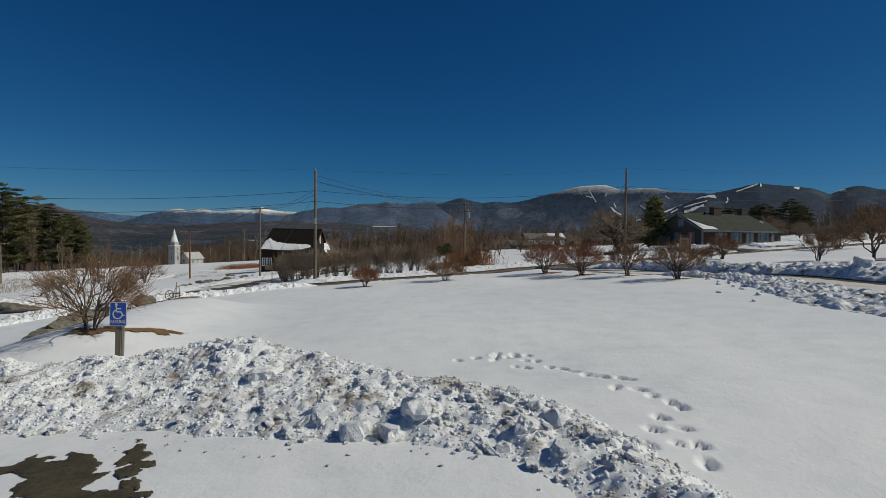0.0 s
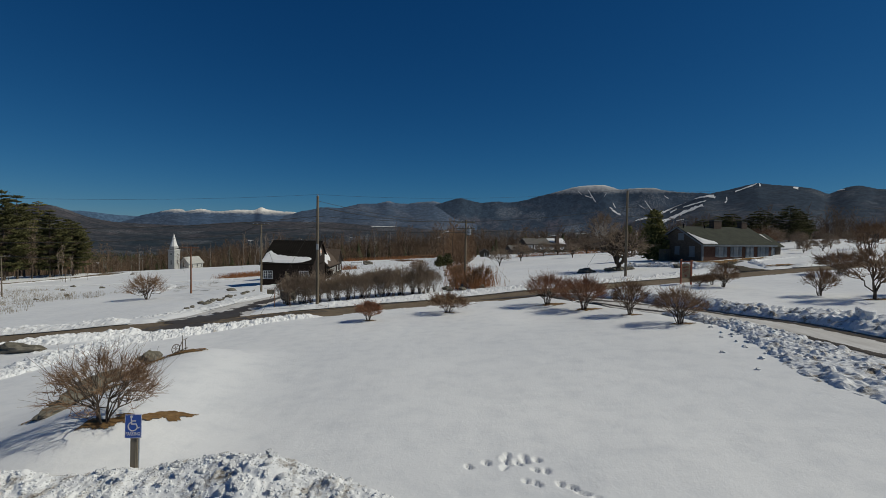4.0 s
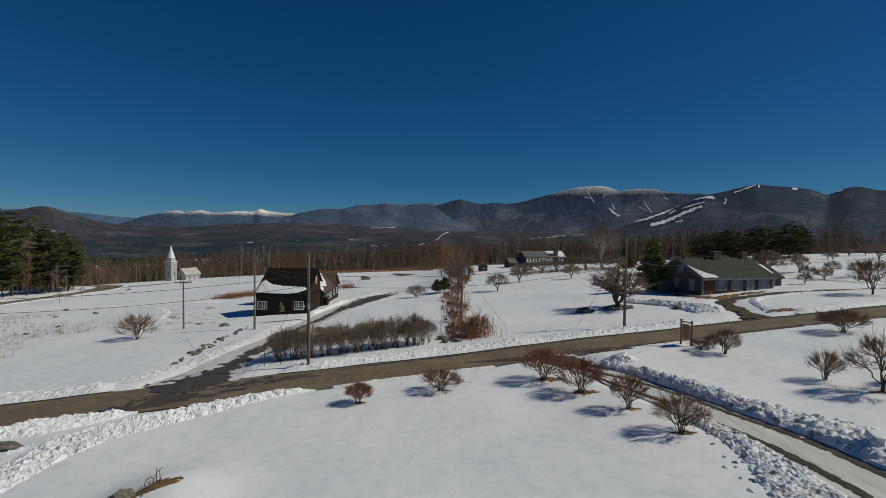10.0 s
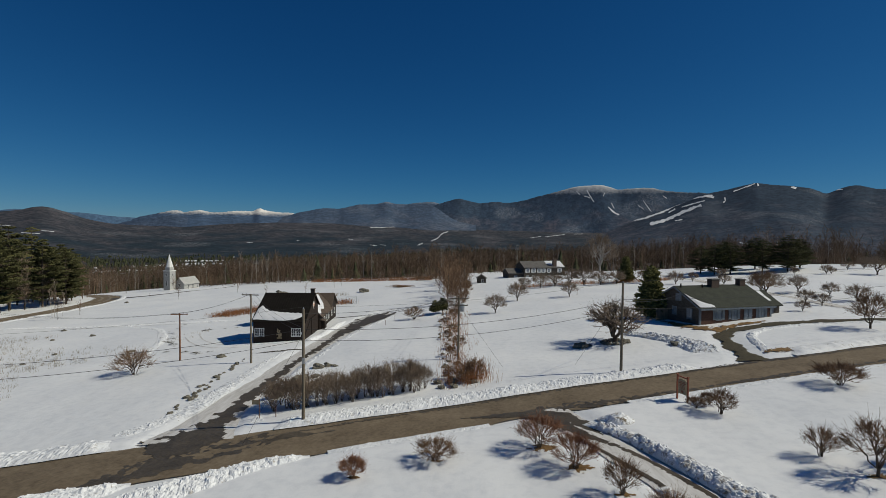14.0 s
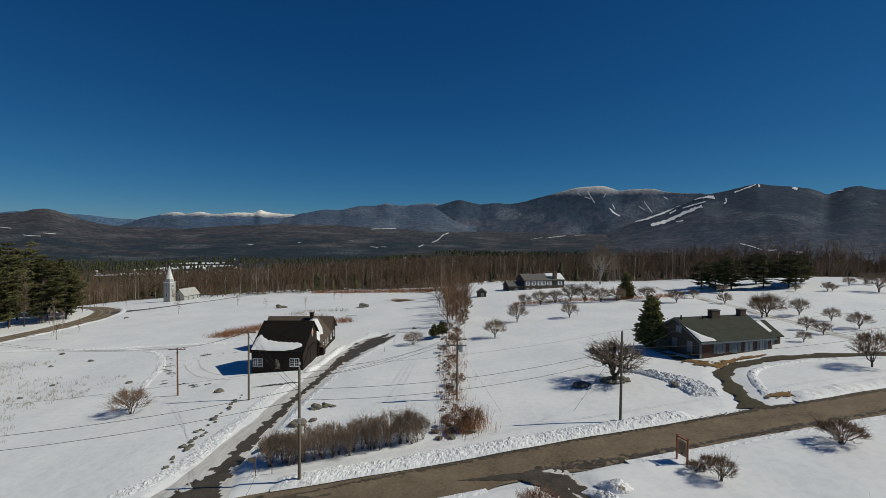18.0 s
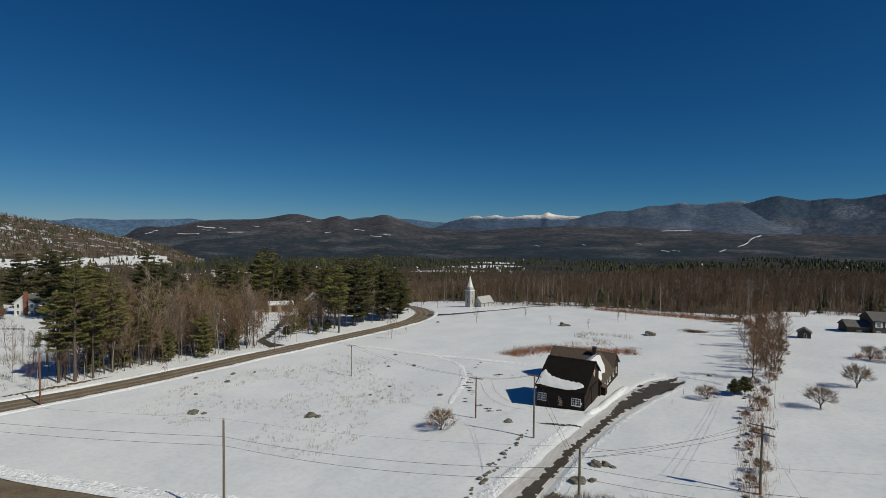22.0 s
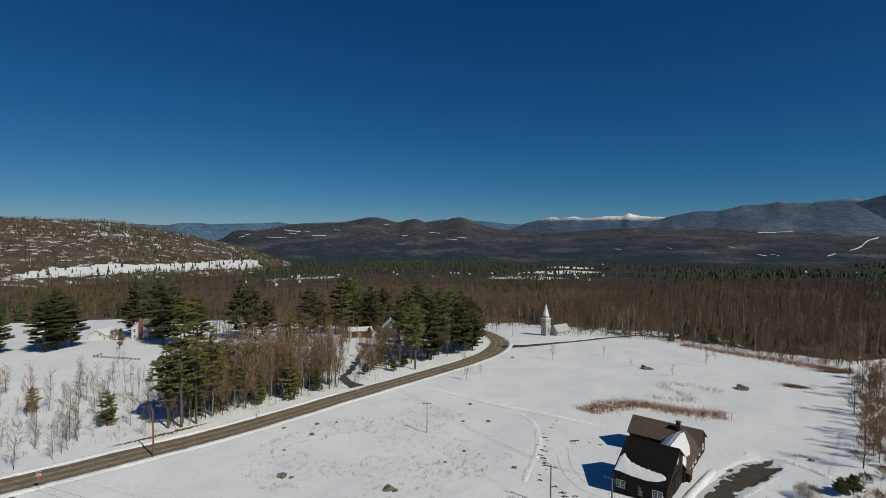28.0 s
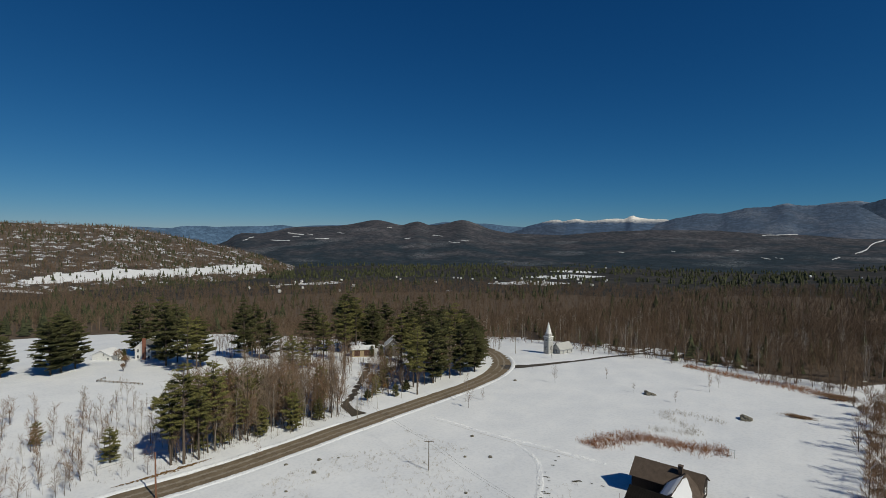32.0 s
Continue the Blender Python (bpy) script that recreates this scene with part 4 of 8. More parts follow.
def apple(seed, wide, tall, trunk_r=0.16, depth=3, kids=4):
    return fan(seed, wide, tall, 7, (4, 4, 4) if depth > 3 else (4, 4, 3), tall * 0.2, trunk_r * 0.62, 0.014, 5 if depth > 3 else 4, 0.12, 0.7, 0.16)


def tall_tree(seed, tall, r=0.12, crown=0.45, kids=16, depth=1, spread=0.6, lean=0.03, thin=0.02):
    rng, out = np.random.default_rng(seed), []
    p, d = np.array([0, 0, -0.4]), unit(np.array([rng.normal(0, lean), rng.normal(0, lean), 1]))
    joints, stem = 6, []
    for j in range(joints):
        q = p + d * tall / joints
        r1 = r * 0.8
        out.append((p, q, r, r1, 9))
        stem.append((p, q, r))
        p, r = q, r1
        d = unit(d + rng.normal(0, 0.05, 3))
    for k in range(kids):
        t = 1 - crown * (1 - k / kids) - 0.02
        j = min(joints - 1, int(t * joints))
        a, b, rr = stem[j]
        base = a + (b - a) * (t * joints - j)
        g = rng.uniform(0, 2 * math.pi)
        sp = spread * rng.uniform(0.7, 1.4)
        grow(rng, out, base, (math.cos(g) * sp, math.sin(g) * sp, 1), tall * 0.24 * (1.25 - t * 0.6) * rng.uniform(0.6, 1.2), rr * 0.4, depth, 5, 0.5, 0.5, 0.12, 0.12, 2, 0.2, 0.3)
    return [(p, q, max(a, thin), max(b, thin * 0.7), e) for p, q, a, b, e in out]


def tufts(rng, centres, dirs, size, per, flat=0.5):
    """Needle sprays: small pointed clumps scattered along the boughs, flatter than they are wide."""
    c = np.repeat(np.array(centres), per, 0)
    d = np.repeat(np.array(dirs), per, 0)
    n = len(c)
    o = c + rng.normal(0, size * 0.6, (n, 3)) * np.array([1, 1, flat])
    ax = d + rng.normal(0, 0.55, (n, 3)) * np.array([1, 1, 0.7])
    ax /= np.linalg.norm(ax, axis=1, keepdims=True)
    u = np.cross(ax, rng.normal(0, 1, (n, 3)))
    u /= np.linalg.norm(u, axis=1, keepdims=True)
    w = np.cross(ax, u)
    s = size * rng.uniform(0.5, 1.25, (n, 1))
    V = np.stack([o - ax * s * 0.5, o + ax * s * 0.8, o + u * s * 0.27, o - u * s * 0.16 + w * s * 0.25, o - u * s * 0.16 - w * s * 0.25], 1).reshape(-1, 3)
    k = np.arange(n)[:, None] * 5
    F = np.concatenate([k + np.array([t]) for t in ((0, 2, 3), (0, 3, 4), (0, 4, 2), (1, 3, 2), (1, 4, 3), (1, 2, 4))])
    return V, F


def conifer(name, label, seed, tall, wide, bare, whorls, boughs, size, per, needles, shape=0.8, group="", droop=0.0, ragged=False, gaps=0.4):
    """A pine, spruce or cedar: trunk, limbs and needle sprays with gaps between the whorls."""
    rng, out = np.random.default_rng(seed), []
    bend = rng.normal(0, 0.012, 2) * tall if ragged else np.zeros(2)

    def stem(z):
        f = max(0.0, z / tall)
        return np.array([bend[0] * f * f, bend[1] * f * f, z])
    for z0, z1, r0, r1 in ((-0.5, 0.3, 0.014, 0.012), (0.3, 0.6, 0.012, 0.009), (0.6, 0.97, 0.009, 0.002)):
        out.append((stem(z0 if z0 < 0 else z0 * tall), stem(z1 * tall), tall * r0 + 0.03, tall * r1 + 0.015, 9))
    if ragged:
        # dead stubs under the crown
        for _ in range(9):
            z, a = tall * rng.uniform(0.12, bare + 0.15), rng.uniform(0, 6.28)
            out.append((stem(z), stem(z) + np.array([math.cos(a), math.sin(a), -0.1]) * rng.uniform(0.5, 1.8), 0.03, 0.012, 0))
    cs, ds = [], []
    for w in range(whorls):
        f = (w + rng.uniform(0, 0.6)) / whorls
        z = tall * (bare + (0.985 - bare) * f)
        reach = wide / 2 * max(0.08, (1 - f) ** shape * min(1, 0.45 + 3.0 * f)) * rng.uniform(0.75, 1.15)
        if ragged:
            reach = wide / 2 * (0.12 + 0.88 * math.sin(math.pi * (0.24 + 0.75 * f)) ** 0.9) * rng.uniform(0.55, 1.25)
        n = max(3, int(boughs * (1 - 0.4 * f)))
        for i in range(n):
            if rng.random() < (gaps if ragged else 0.12):
                continue
            a = 2 * math.pi * (i + rng.uniform(-0.35, 0.35)) / n + w
            ln = reach * rng.uniform(0.55, 1.15)
            d = unit(np.array([math.cos(a), math.sin(a), rng.uniform(-0.05, 0.22) - droop + (0.10 if ragged else 0)]))
            root = stem(z)
            out.append((root, root + d * ln, max(0.015, tall * 0.0028), 0.01, 0))
            m = max(2, int(ln / (size * 0.62)))
            for k in range(m):
                t = (0.42 if ragged else 0.3) + (0.6 if ragged else 0.72) * (k + 0.5) / m
                side_ = np.cross(d, [0, 0, 1.0]) * rng.normal(0, 0.16) * ln * t
                cs.append(root + d * ln * t + side_ + np.array([0, 0, 0.06 * ln * t]))
                ds.append(unit(d + 1.2 * side_ / (ln * t + 0.01)))
    cs.append(stem(tall * 0.98))
    ds.append(np.array([0, 0, 1.0]))
    top = thing(name, label, "tree", None, group)
    part("trunk", mesh_np(name + " trunk", *rods([s[:4] for s in out], 5), (M_BARK,), None, True), None, top)
    part("crown", mesh_np(name + " crown", *tufts(rng, cs, ds, size, per, 0.32 if ragged else 0.5), (needles,)), None, top)
    return top


def plant(first, x, y, scale=1.0, turn=0.0, sink=0.0, squash=1.0, copy=True, label=""):
    """Set the first of a kind at its place, or a copy of it."""
    z = at(x, y) - sink
    ob = copy_thing(first, pose(x, y, z, 0, 0, turn)) if copy else first
    ob.matrix_basis = Matrix.LocRotScale((x, y, z), Euler((0, 0, radians(turn))), (scale, scale, scale * squash))
    if label:
        ob["label"] = label
    return ob


def planted(first, places, rng, lo=0.85, hi=1.15, squash=0.12):
    """All of one kind: the first one is set at the first place, copies at the others."""
    for i, (x, y, s) in enumerate(places):
        plant(first, x, y, s * rng.uniform(lo, hi), rng.uniform(0, 360), 0.05, rng.uniform(1 - squash, 1 + squash), i > 0)


prng = np.random.default_rng(11)
# garden shrubs round the snowy lawn
SB = ("stem_base", "crown")
shrub = woody("lawn_shrub", "bare vase-shaped shrub in the snowy lawn", "shrub", fan(1, 2.6, 1.65, 12, (4, 3, 3), 0, 0.028, 0.006, 4), 0.012, M_BARK, M_TWIG, "lawn shrubs", SB)
plant(shrub, 10.6, 26.3, 1.0, 20, 0, 1, False)
plant(shrub, 9.55, 29.9, 0.82, 140, 0, 1.35, label="bare upright shrub in the snowy lawn")
plant(shrub, 22.2, 32.7, 0.75, 250, 0, 1.3)
plant(shrub, 20.7, 40.4, 0.85, 300, 0, 1.25, label="small bare shrub beside the wooden sign")
redbush = woody("red_shrub", "broad reddish-twigged shrub in the lawn", "shrub", fan(2, 3.3, 2.0, 14, (4, 4, 3), 0, 0.028, 0.006, 4), 0.012, M_BARK, M_TWIG_RED, "red shrubs", SB)
plant(redbush, 6.45, 36.6, 1.0, 0, 0, 1.0, False)
plant(redbush, 8.0, 33.4, 0.88, 80, 0, 1.12, label="broad red-brown twiggy shrub in the lawn")
round_bush = woody("round_shrub", "small dense rounded shrub at the lawn edge", "shrub", fan(3, 1.7, 1.15, 16, (4, 4, 3), 0, 0.02, 0.006, 4, 0.2, 0.5), 0.012, M_BARK, M_TWIG_RED, "", SB)
plant(round_bush, -5.5, 34.0, 1.0, 0, 0, 1, False)
low_bush = woody("spreading_shrub", "low spreading bare shrub in snow", "shrub", fan(4, 2.8, 1.25, 12, (4, 4, 3), 0, 0.025, 0.007, 4, 0.2), 0.012, M_BARK, M_TWIG, "spreading shrubs", SB)
plant(low_bush, -0.45, 35.7, 1.0, 0, 0, 1, False)
plant(low_bush, 33.4, 45.2, 1.3, 90, 0, 1.1)
plant(low_bush, 19.6, 41.9, 0.55, 40, 0, 1.2, label="low shrub growing behind the wooden sign")
plant(low_bush, 20.95, 42.5, 0.55, 200, 0, 1.3, label="low shrub growing behind the wooden sign")
big_bush = woody("large_shrub", "large many-stemmed bare shrub by the ledge", "shrub", fan(5, 3.7, 2.2, 10, (4, 4, 3), 0, 0.036, 0.0055, 5, 0.12, 0.65, 0.12), 0.012, M_BARK, M_TWIG, "large shrubs", SB)
plant(big_bush, -8.85, 14.1, 0.66, 0, 0, 1.12, False)
plant(big_bush, -39.3, 67.4, 1.35, 100, 0, 1.05, label="grey many-stemmed bare shrub in the open field")
plant(big_bush, -5.3, 102.2, 1.1, 200, 0, 1.0, label="grey bare shrub beside the barn lane")
lawn_tree = woody("lawn_tree", "small gnarled bare tree in the snow", "tree", fan(7, 3.2, 2.9, 7, (4, 4, 4), 0.5, 0.05, 0.008, 4, 0.15, 0.7, 0.14), 0.02, M_BARK, M_TWIG, "lawn trees", ("limb_base", "crown"))
plant(lawn_tree, 23.2, 30.0, 1.0, 0, 0, 1, False)
plant(lawn_tree, 27.5, 30.5, 1.0, 120)
plant(lawn_tree, 54.4, 66.5, 1.5, 60, label="broad bare tree beside the house drive")
plant(lawn_tree, 66.0, 106.0, 1.5, 200)

# apple tree on its stone ring, orchard trees
old_apple = woody("old_apple_tree", "old spreading bare apple tree ringed by stones", "tree", fan(21, 8.4, 5.2, 7, (5, 4, 3), 0.9, 0.2, 0.008, 4, 0.1, 0.7, 0.2), 0.05, M_BARK, M_TWIG_GREY)
plant(old_apple, 22.3, 67.4, 1.0, 30, 0, 1.0, False)
orchard = woody("orchard_tree", "small bare orchard tree in snow", "tree", fan(22, 4.6, 3.5, 7, (4, 4, 4), 0.7, 0.08, 0.009, 4, 0.15, 0.7, 0.16), 0.035, M_BARK, M_TWIG_GREY, "orchard trees")
planted(orchard, [(10.9, 102.8, 1.1), (17.9, 120.0, 1.25), (30.4, 121.2, 1.05), (29.0, 148.2, 1.1), (33.7, 150.3, 1.1), (38.5, 151.7, 1.25), (41.7, 148.3, 1.2), (46.1, 147.0, 1.25), (50.4, 146.0, 1.2), (24.5, 150.0, 0.9),
                  (58.2, 144.0, 1.2), (68.3, 108.0, 1.35), (74.3, 106.9, 0.85), (64.4, 91.3, 0.75), (74.9, 99.2, 0.7), (64.4, 87.5, 0.6), (57.3, 82.3, 0.55), (73.3, 90.9, 0.85), (72.5, 130.8, 0.75), (62.6, 136.0, 1.1), (71.2, 144.1, 0.8), (100.6, 145.0, 0.7), (107.7, 142.3, 0.8), (109.8, 143.2, 0.7), (122.5, 153.1, 0.9), (129.4, 155.3, 0.9), (84, 152, 0.8),
                  (120, 140, 1.3)], prng)
pale_tree = woody("pale_bare_tree", "tall spreading pale bare tree by the far house", "tree", apple(25, 13, 14, 0.32, 4, 4), 0.06, M_BIRCH, M_TWIG_GREY)
plant(pale_tree, 68.0, 216.0, 1.15, 0, 0, 1.0, False)

# hedge along the road
hedge_stem = woody("hedge_shrub", "upright bare hedge shrub along the road", "shrub", fan(31, 2.7, 2.9, 15, (3, 3, 2), 0, 0.02, 0.007, 3, 0.3, 0.6), 0.014, M_BARK, M_TWIG_GREY, "roadside hedge", ("stem_base", "crown"))
hp = []
for k in range(30):
    f = k / 29
    hp.append((-15.3 + 13.6 * f + prng.normal(0, 0.15), 48.2 + 4.0 * f + prng.normal(0, 0.3), 0.9))
    if k % 2 == 0:
        hp.append((-15.6 + 13.8 * f + prng.normal(0, 0.2), 50.2 + 3.6 * f + prng.normal(0, 0.35), 0.9))
planted(hedge_stem, hp, prng, 0.72, 1.1)

# brush along the stone wall: brown stalks, scrub and trees
scrub = woody("wall_scrub", "brown leafless scrub along the stone wall", "shrub", fan(33, 2.4, 2.1, 9, (4, 3, 3), 0, 0.022, 0.009, 4, 0.3, 0.8), 0.014, M_BARK, M_TWIG, "stone wall scrub", ("stem_base", "crown"))
planted(scrub, [(2.6, 53.2, 1.0), (3.4, 54.0, 0.9), (0.8, 55.5, 0.7), (1.8, 58.0, 0.7), (1.2, 66.0, 0.7), (2.4, 70.5, 0.8), (1.0, 78.0, 0.6), (2.0, 84.0, 0.8), (0.6, 92.0, 0.6), (2.6, 98.0, 0.9), (3.4, 106.0, 1.0), (1.8, 113.0, 0.9), (4.4, 118.0, 1.1),
                (5.6, 124.0, 1.2), (3.2, 130.0, 1.3), (6.6, 134.0, 1.3), (4.2, 141.0, 1.5), (7.6, 146.0, 1.4), (5.2, 153.0, 1.5), (3.0, 161.0, 1.5), (8.0, 158.0, 1.4), (5.6, 168.0, 1.6), (2.0, 172.0, 1.5), (7.0, 178.0, 1.6), (3.2, 186.0, 1.6), (0.5, 195, 1.6), (4.5, 200, 1.7), (-2, 206, 1.6)], prng)
column_tree = woody("wall_tree", "tall brushy brown tree in the stone wall row", "tree", tall_tree(35, 11.0, 0.13, 0.88, 40, 2, 0.75, 0.03, 0.014), 0.03, M_BARK, M_TWIG, "stone wall trees")
wr = np.random.default_rng(36)
planted(column_tree, [(4.5 + wr.normal(0, 2.6), y + wr.normal(0, 1.5), wr.uniform(0.5, 0.92)) for y in np.linspace(122, 209, 34)], prng)
cedar = conifer("small_cedar", "small dark evergreen beside the wall", 41, 3.2, 2.6, 0.25, 9, 8, 0.42, 7, M_NEEDLE_DARK, 0.6, "small evergreens")
planted(cedar, [(-1.2, 106.5, 0.95), (0.4, 108.0, 0.9), (-130.5, 116, 1.2), (-128.5, 133, 1.1)], prng)
spruce = conifer("spruce_tree", "dense dark green spruce beside the house", 42, 10.0, 7.6, 0.06, 24, 11, 0.75, 7, M_NEEDLE, 0.75, "spruces", 0.1)
planted(spruce, [(34.2, 84.5, 0.78), (54.5, 150.0, 0.75)], prng, 0.98, 1.02, 0.04)


# ---- stands of trees left of the main road and the woods ----
pine = conifer("white_pine", "tall open-crowned white pine", 51, 26.0, 9.5, 0.34, 17, 7, 0.5, 11, M_NEEDLE, 0.5, "white pines", 0.0, True, 0.42)
pine_b = conifer("white_pine", "tall dark broad white pine", 52, 24.0, 13.0, 0.10, 22, 9, 0.55, 12, M_NEEDLE_DARK, 0.55, "white pines", 0.04, True, 0.3)
planted(pine, [(-122.6, 51.8, 0.9), (-122.4, 55.2, 0.75), (-124.1, 49.4, 0.75), (-125.3, 60.5, 0.8), (-129.9, 71.0, 0.78), (-131, 63, 0.66), (-127, 68, 0.6), (-135.0, 77.5, 0.62), (-131.5, 84.5, 0.6), (-138.5, 70.5, 0.68),
               (-123.2, 133.3, 0.86), (-131.2, 139.6, 0.72), (-137, 146, 0.8),
               (-150.5, 152, 0.9), (-158, 168, 0.95), (-146, 176, 0.9), (-152, 190, 0.95), (-205.0, 86.3, 0.95), (-212.5, 93.0, 0.86), (-170.5, 112, 0.8), (-178, 132, 0.9), (-186, 150, 0.95), (-200, 168, 1.1)], prng, 0.95, 1.05)
planted(pine_b, [(-129.4, 149.0, 1.1), (-133.8, 158.7, 1.15), (-129.5, 166.2, 1.0), (-128.8, 175.4, 0.88), (-132.5, 180.5, 0.86), (-137.5, 189.7, 0.75), (-239.4, 52.6, 1.1), (-235.6, 48.4, 1.0), (-242.9, 58.0, 0.9), (-250, 55, 1.05), (-243, 35.0, 0.78), (-252, 34, 0.9), (-262, 88.0, 1.25), (-258, 96, 1.15), (-232, 93.0, 1.1), (-226, 86, 1.0), (-216, 96, 0.95), (-223.9, 119.9, 1.05), (-236, 132.1, 1.0), (-215, 128, 0.9), (-223.8, 158.4, 1.2), (-210.7, 171.4, 1.25), (-206, 184, 1.2), (-196, 176, 1.0),
                 (-236, 190, 1.2), (-245, 205, 1.2), (-225, 212, 1.15), (-190, 196, 1.05), (-178, 190, 1.0), (-169, 201, 1.05), (-160, 206, 1.0), (-152, 200, 0.9), (-146, 196, 0.82), (-142.5, 192, 0.8), (-186, 214, 1.1), (-172, 222, 1.0), (-205, 222, 1.1)], prng, 0.95, 1.05)
for x, y, s, q in ((86, 168, 0.62, 0.62), (85, 158, 0.6, 0.66), (90, 158, 0.66, 0.62), (92, 165, 0.7, 0.6), (99, 156.5, 0.64, 0.66), (104, 152.5, 0.66, 0.7), (110, 158, 0.66, 0.6), (116, 164, 0.6, 0.66), (96, 172, 0.66, 0.62), (104, 168, 0.7, 0.62)):
    plant(pine_b, x, y, s, 40 * x, 0, q, label="broad dark evergreen behind the house")
young_pine = conifer("young_pine", "young bushy pine in a mixed stand", 53, 11.5, 5.6, 0.1, 14, 8, 0.45, 10, M_NEEDLE, 0.75, "young pines", 0.0, True)
planted(young_pine, [(-136.0, 40.3, 0.95), (-167.8, 61.0, 0.42), (-159, 30.5, 0.5), (-133.4, 76.9, 1.05), (-123.8, 82.2, 0.9), (-127.5, 63.5, 0.9), (-126, 74, 0.75), (-130, 88, 0.95), (-125.5, 92.5, 0.6), (-139, 84, 1.0), (-146, 95, 1.0), (-141, 104, 1.0), (-127.5, 57.5, 0.85), (-150, 84, 1.0), (-133, 122, 0.7), (-139, 131, 0.9), (-148, 140, 0.9), (-186, 128, 1.0), (-131, 95, 0.8), (-127, 126, 0.5), (-164, 72, 0.5)], prng)
saplings = woody("bare_hardwood", "slim bare hardwood tree in snow", "tree", tall_tree(54, 14.5, 0.11, 0.7, 24, 2, 0.5, 0.04, 0.016), 0.035, M_BARK, M_TWIG_GREY, "bare hardwoods")
saplings_b = woody("bare_hardwood", "forked bare grey hardwood tree", "tree", tall_tree(55, 13.5, 0.13, 0.75, 20, 2, 0.65, 0.06, 0.016), 0.035, M_BARK, M_TWIG, "bare hardwoods")
birch = woody("bare_birch", "slender pale-barked bare birch", "tree", tall_tree(56, 13.5, 0.09, 0.6, 13, 1, 0.35, 0.05, 0.026), 0.03, M_BIRCH, M_TWIG_GREY, "bare birches")
tr = np.random.default_rng(5)
pl_a, pl_b, pl_c = [], [], []
for _ in range(280):
    y = tr.uniform(48, 112)
    x = -122.5 - 0.02 * (y - 60) - abs(tr.normal(0, 14)) - (0.12 * max(0, y - 95))
    if math.degrees(math.atan2(x, y - 3)) < -69.6 or -150 < x < -128 and y > 100 or any(math.hypot(x - q[0], y - q[1]) < 3.2 for q in GARDEN_DRIVE):
        continue
    (pl_a, pl_b, pl_c)[tr.choice(3, p=[0.4, 0.4, 0.2])].append((x, y, tr.uniform(0.55, 1.3)))
for _ in range(95):
    x, y = tr.uniform(-182, -121), tr.uniform(14, 60)
    if x > -126 and y > 46:
        continue
    (pl_a, pl_b, pl_c)[tr.integers(0, 3)].append((x, y, tr.uniform(0.35, 0.7)))
for _ in range(38):
    y = tr.uniform(140, 232)
    x = -124.5 - 0.0045 * max(0, y - 140) ** 1.92 - abs(tr.normal(0, 9)) - 3
    (pl_a, pl_b)[tr.integers(0, 2)].append((x, y, tr.uniform(0.7, 1.1)))
back_trees = []
for _ in range(150):
    back_trees.append((tr.uniform(-240, -150), tr.uniform(150, 240), tr.uniform(0.8, 1.2)))
for _ in range(220):
    back_trees.append((tr.uniform(-260, -142), tr.uniform(112, 200), tr.uniform(0.6, 1.05)))
back_trees = [p for p in back_trees if min(math.hypot(p[0] - q[0], p[1] - q[1]) for q in line_points(GARDEN_DRIVE, 4)[0]) > 3.5 and not (-206 < p[0] < -172 and 156 < p[1] < 186)]
for _ in range(40):
    back_trees.append((tr.uniform(-300, -225), tr.uniform(100, 200), tr.uniform(0.8, 1.1)))
for _ in range(360):
    x, y = tr.uniform(-172, -124), tr.uniform(66, 150)
    if min(math.hypot(x - q[0], y - q[1]) for q in line_points(GARDEN_DRIVE, 3)[0]) > 4 and math.degrees(math.atan2(x, y - 3)) > -69 and x < -126 - 0.03 * abs(y - 100):
        back_trees.append((x, y, tr.uniform(0.55, 1.05)))
for lst in (pl_a, pl_b, pl_c):
    lst[:] = [p for p in lst if p[0] < -118.6 - 0.02 * abs(p[1] - 60)]
for lst in (pl_a, pl_b):
    back_trees += [p for p in lst if p[0] < -139 and p[1] > 46]
    lst[:] = [p for p in lst if not (p[0] < -139 and p[1] > 46)]
for x, y, s in ((-99.5, 133.2, 0.4), (-92.5, 180, 0.4), (-112, 65.3, 0.3), (-100.8, 143, 0.35), (-47.7, 179.6, 0.35), (-41.8, 200.2, 0.5), (-40.6, 207.5, 0.45), (-79.3, 198.9, 0.35), (-63.2, 184.5, 0.3), (-116.5, 222, 0.45), (-109.5, 240, 0.5), (-121, 245, 0.6)):
    pl_b.append((x, y, s))
planted(saplings, pl_a, tr)
planted(saplings_b, pl_b, tr)
planted(birch, pl_c + [(-104.2, 137.5, 0.6), (-104.8, 139.2, 0.65), (-103.6, 140.5, 0.6), (-136, 52, 1.1), (-127, 78, 1.1), (-131, 92, 1.1), (-99, 250, 1.1), (-94, 252, 1.2), (-88, 251, 1.0), (-80, 250, 1.1), (-121, 112, 0.9), (-124, 126, 0.9)], tr)
garden_tree = woody("garden_tree", "round-headed bare ornamental tree", "tree", apple(57, 5.5, 6.0, 0.14, 3, 6), 0.035, M_BARK, M_TWIG, "garden trees")
planted(garden_tree, [(-139.0, 126.0, 1.0), (-146, 133, 0.8), (-252, 76, 0.7), (-236, 74, 0.8), (-226, 70, 0.5)], tr)
willow = woody("ochre_willow", "bare ochre-twigged willow in the garden", "tree", apple(58, 5.0, 5.5, 0.12, 3, 6), 0.035, M_BARK, M_TWIG_OCHRE, "ochre willows")
planted(willow, [(-148.4, 144.3, 0.9), (-135.5, 129.0, 0.5)], tr)


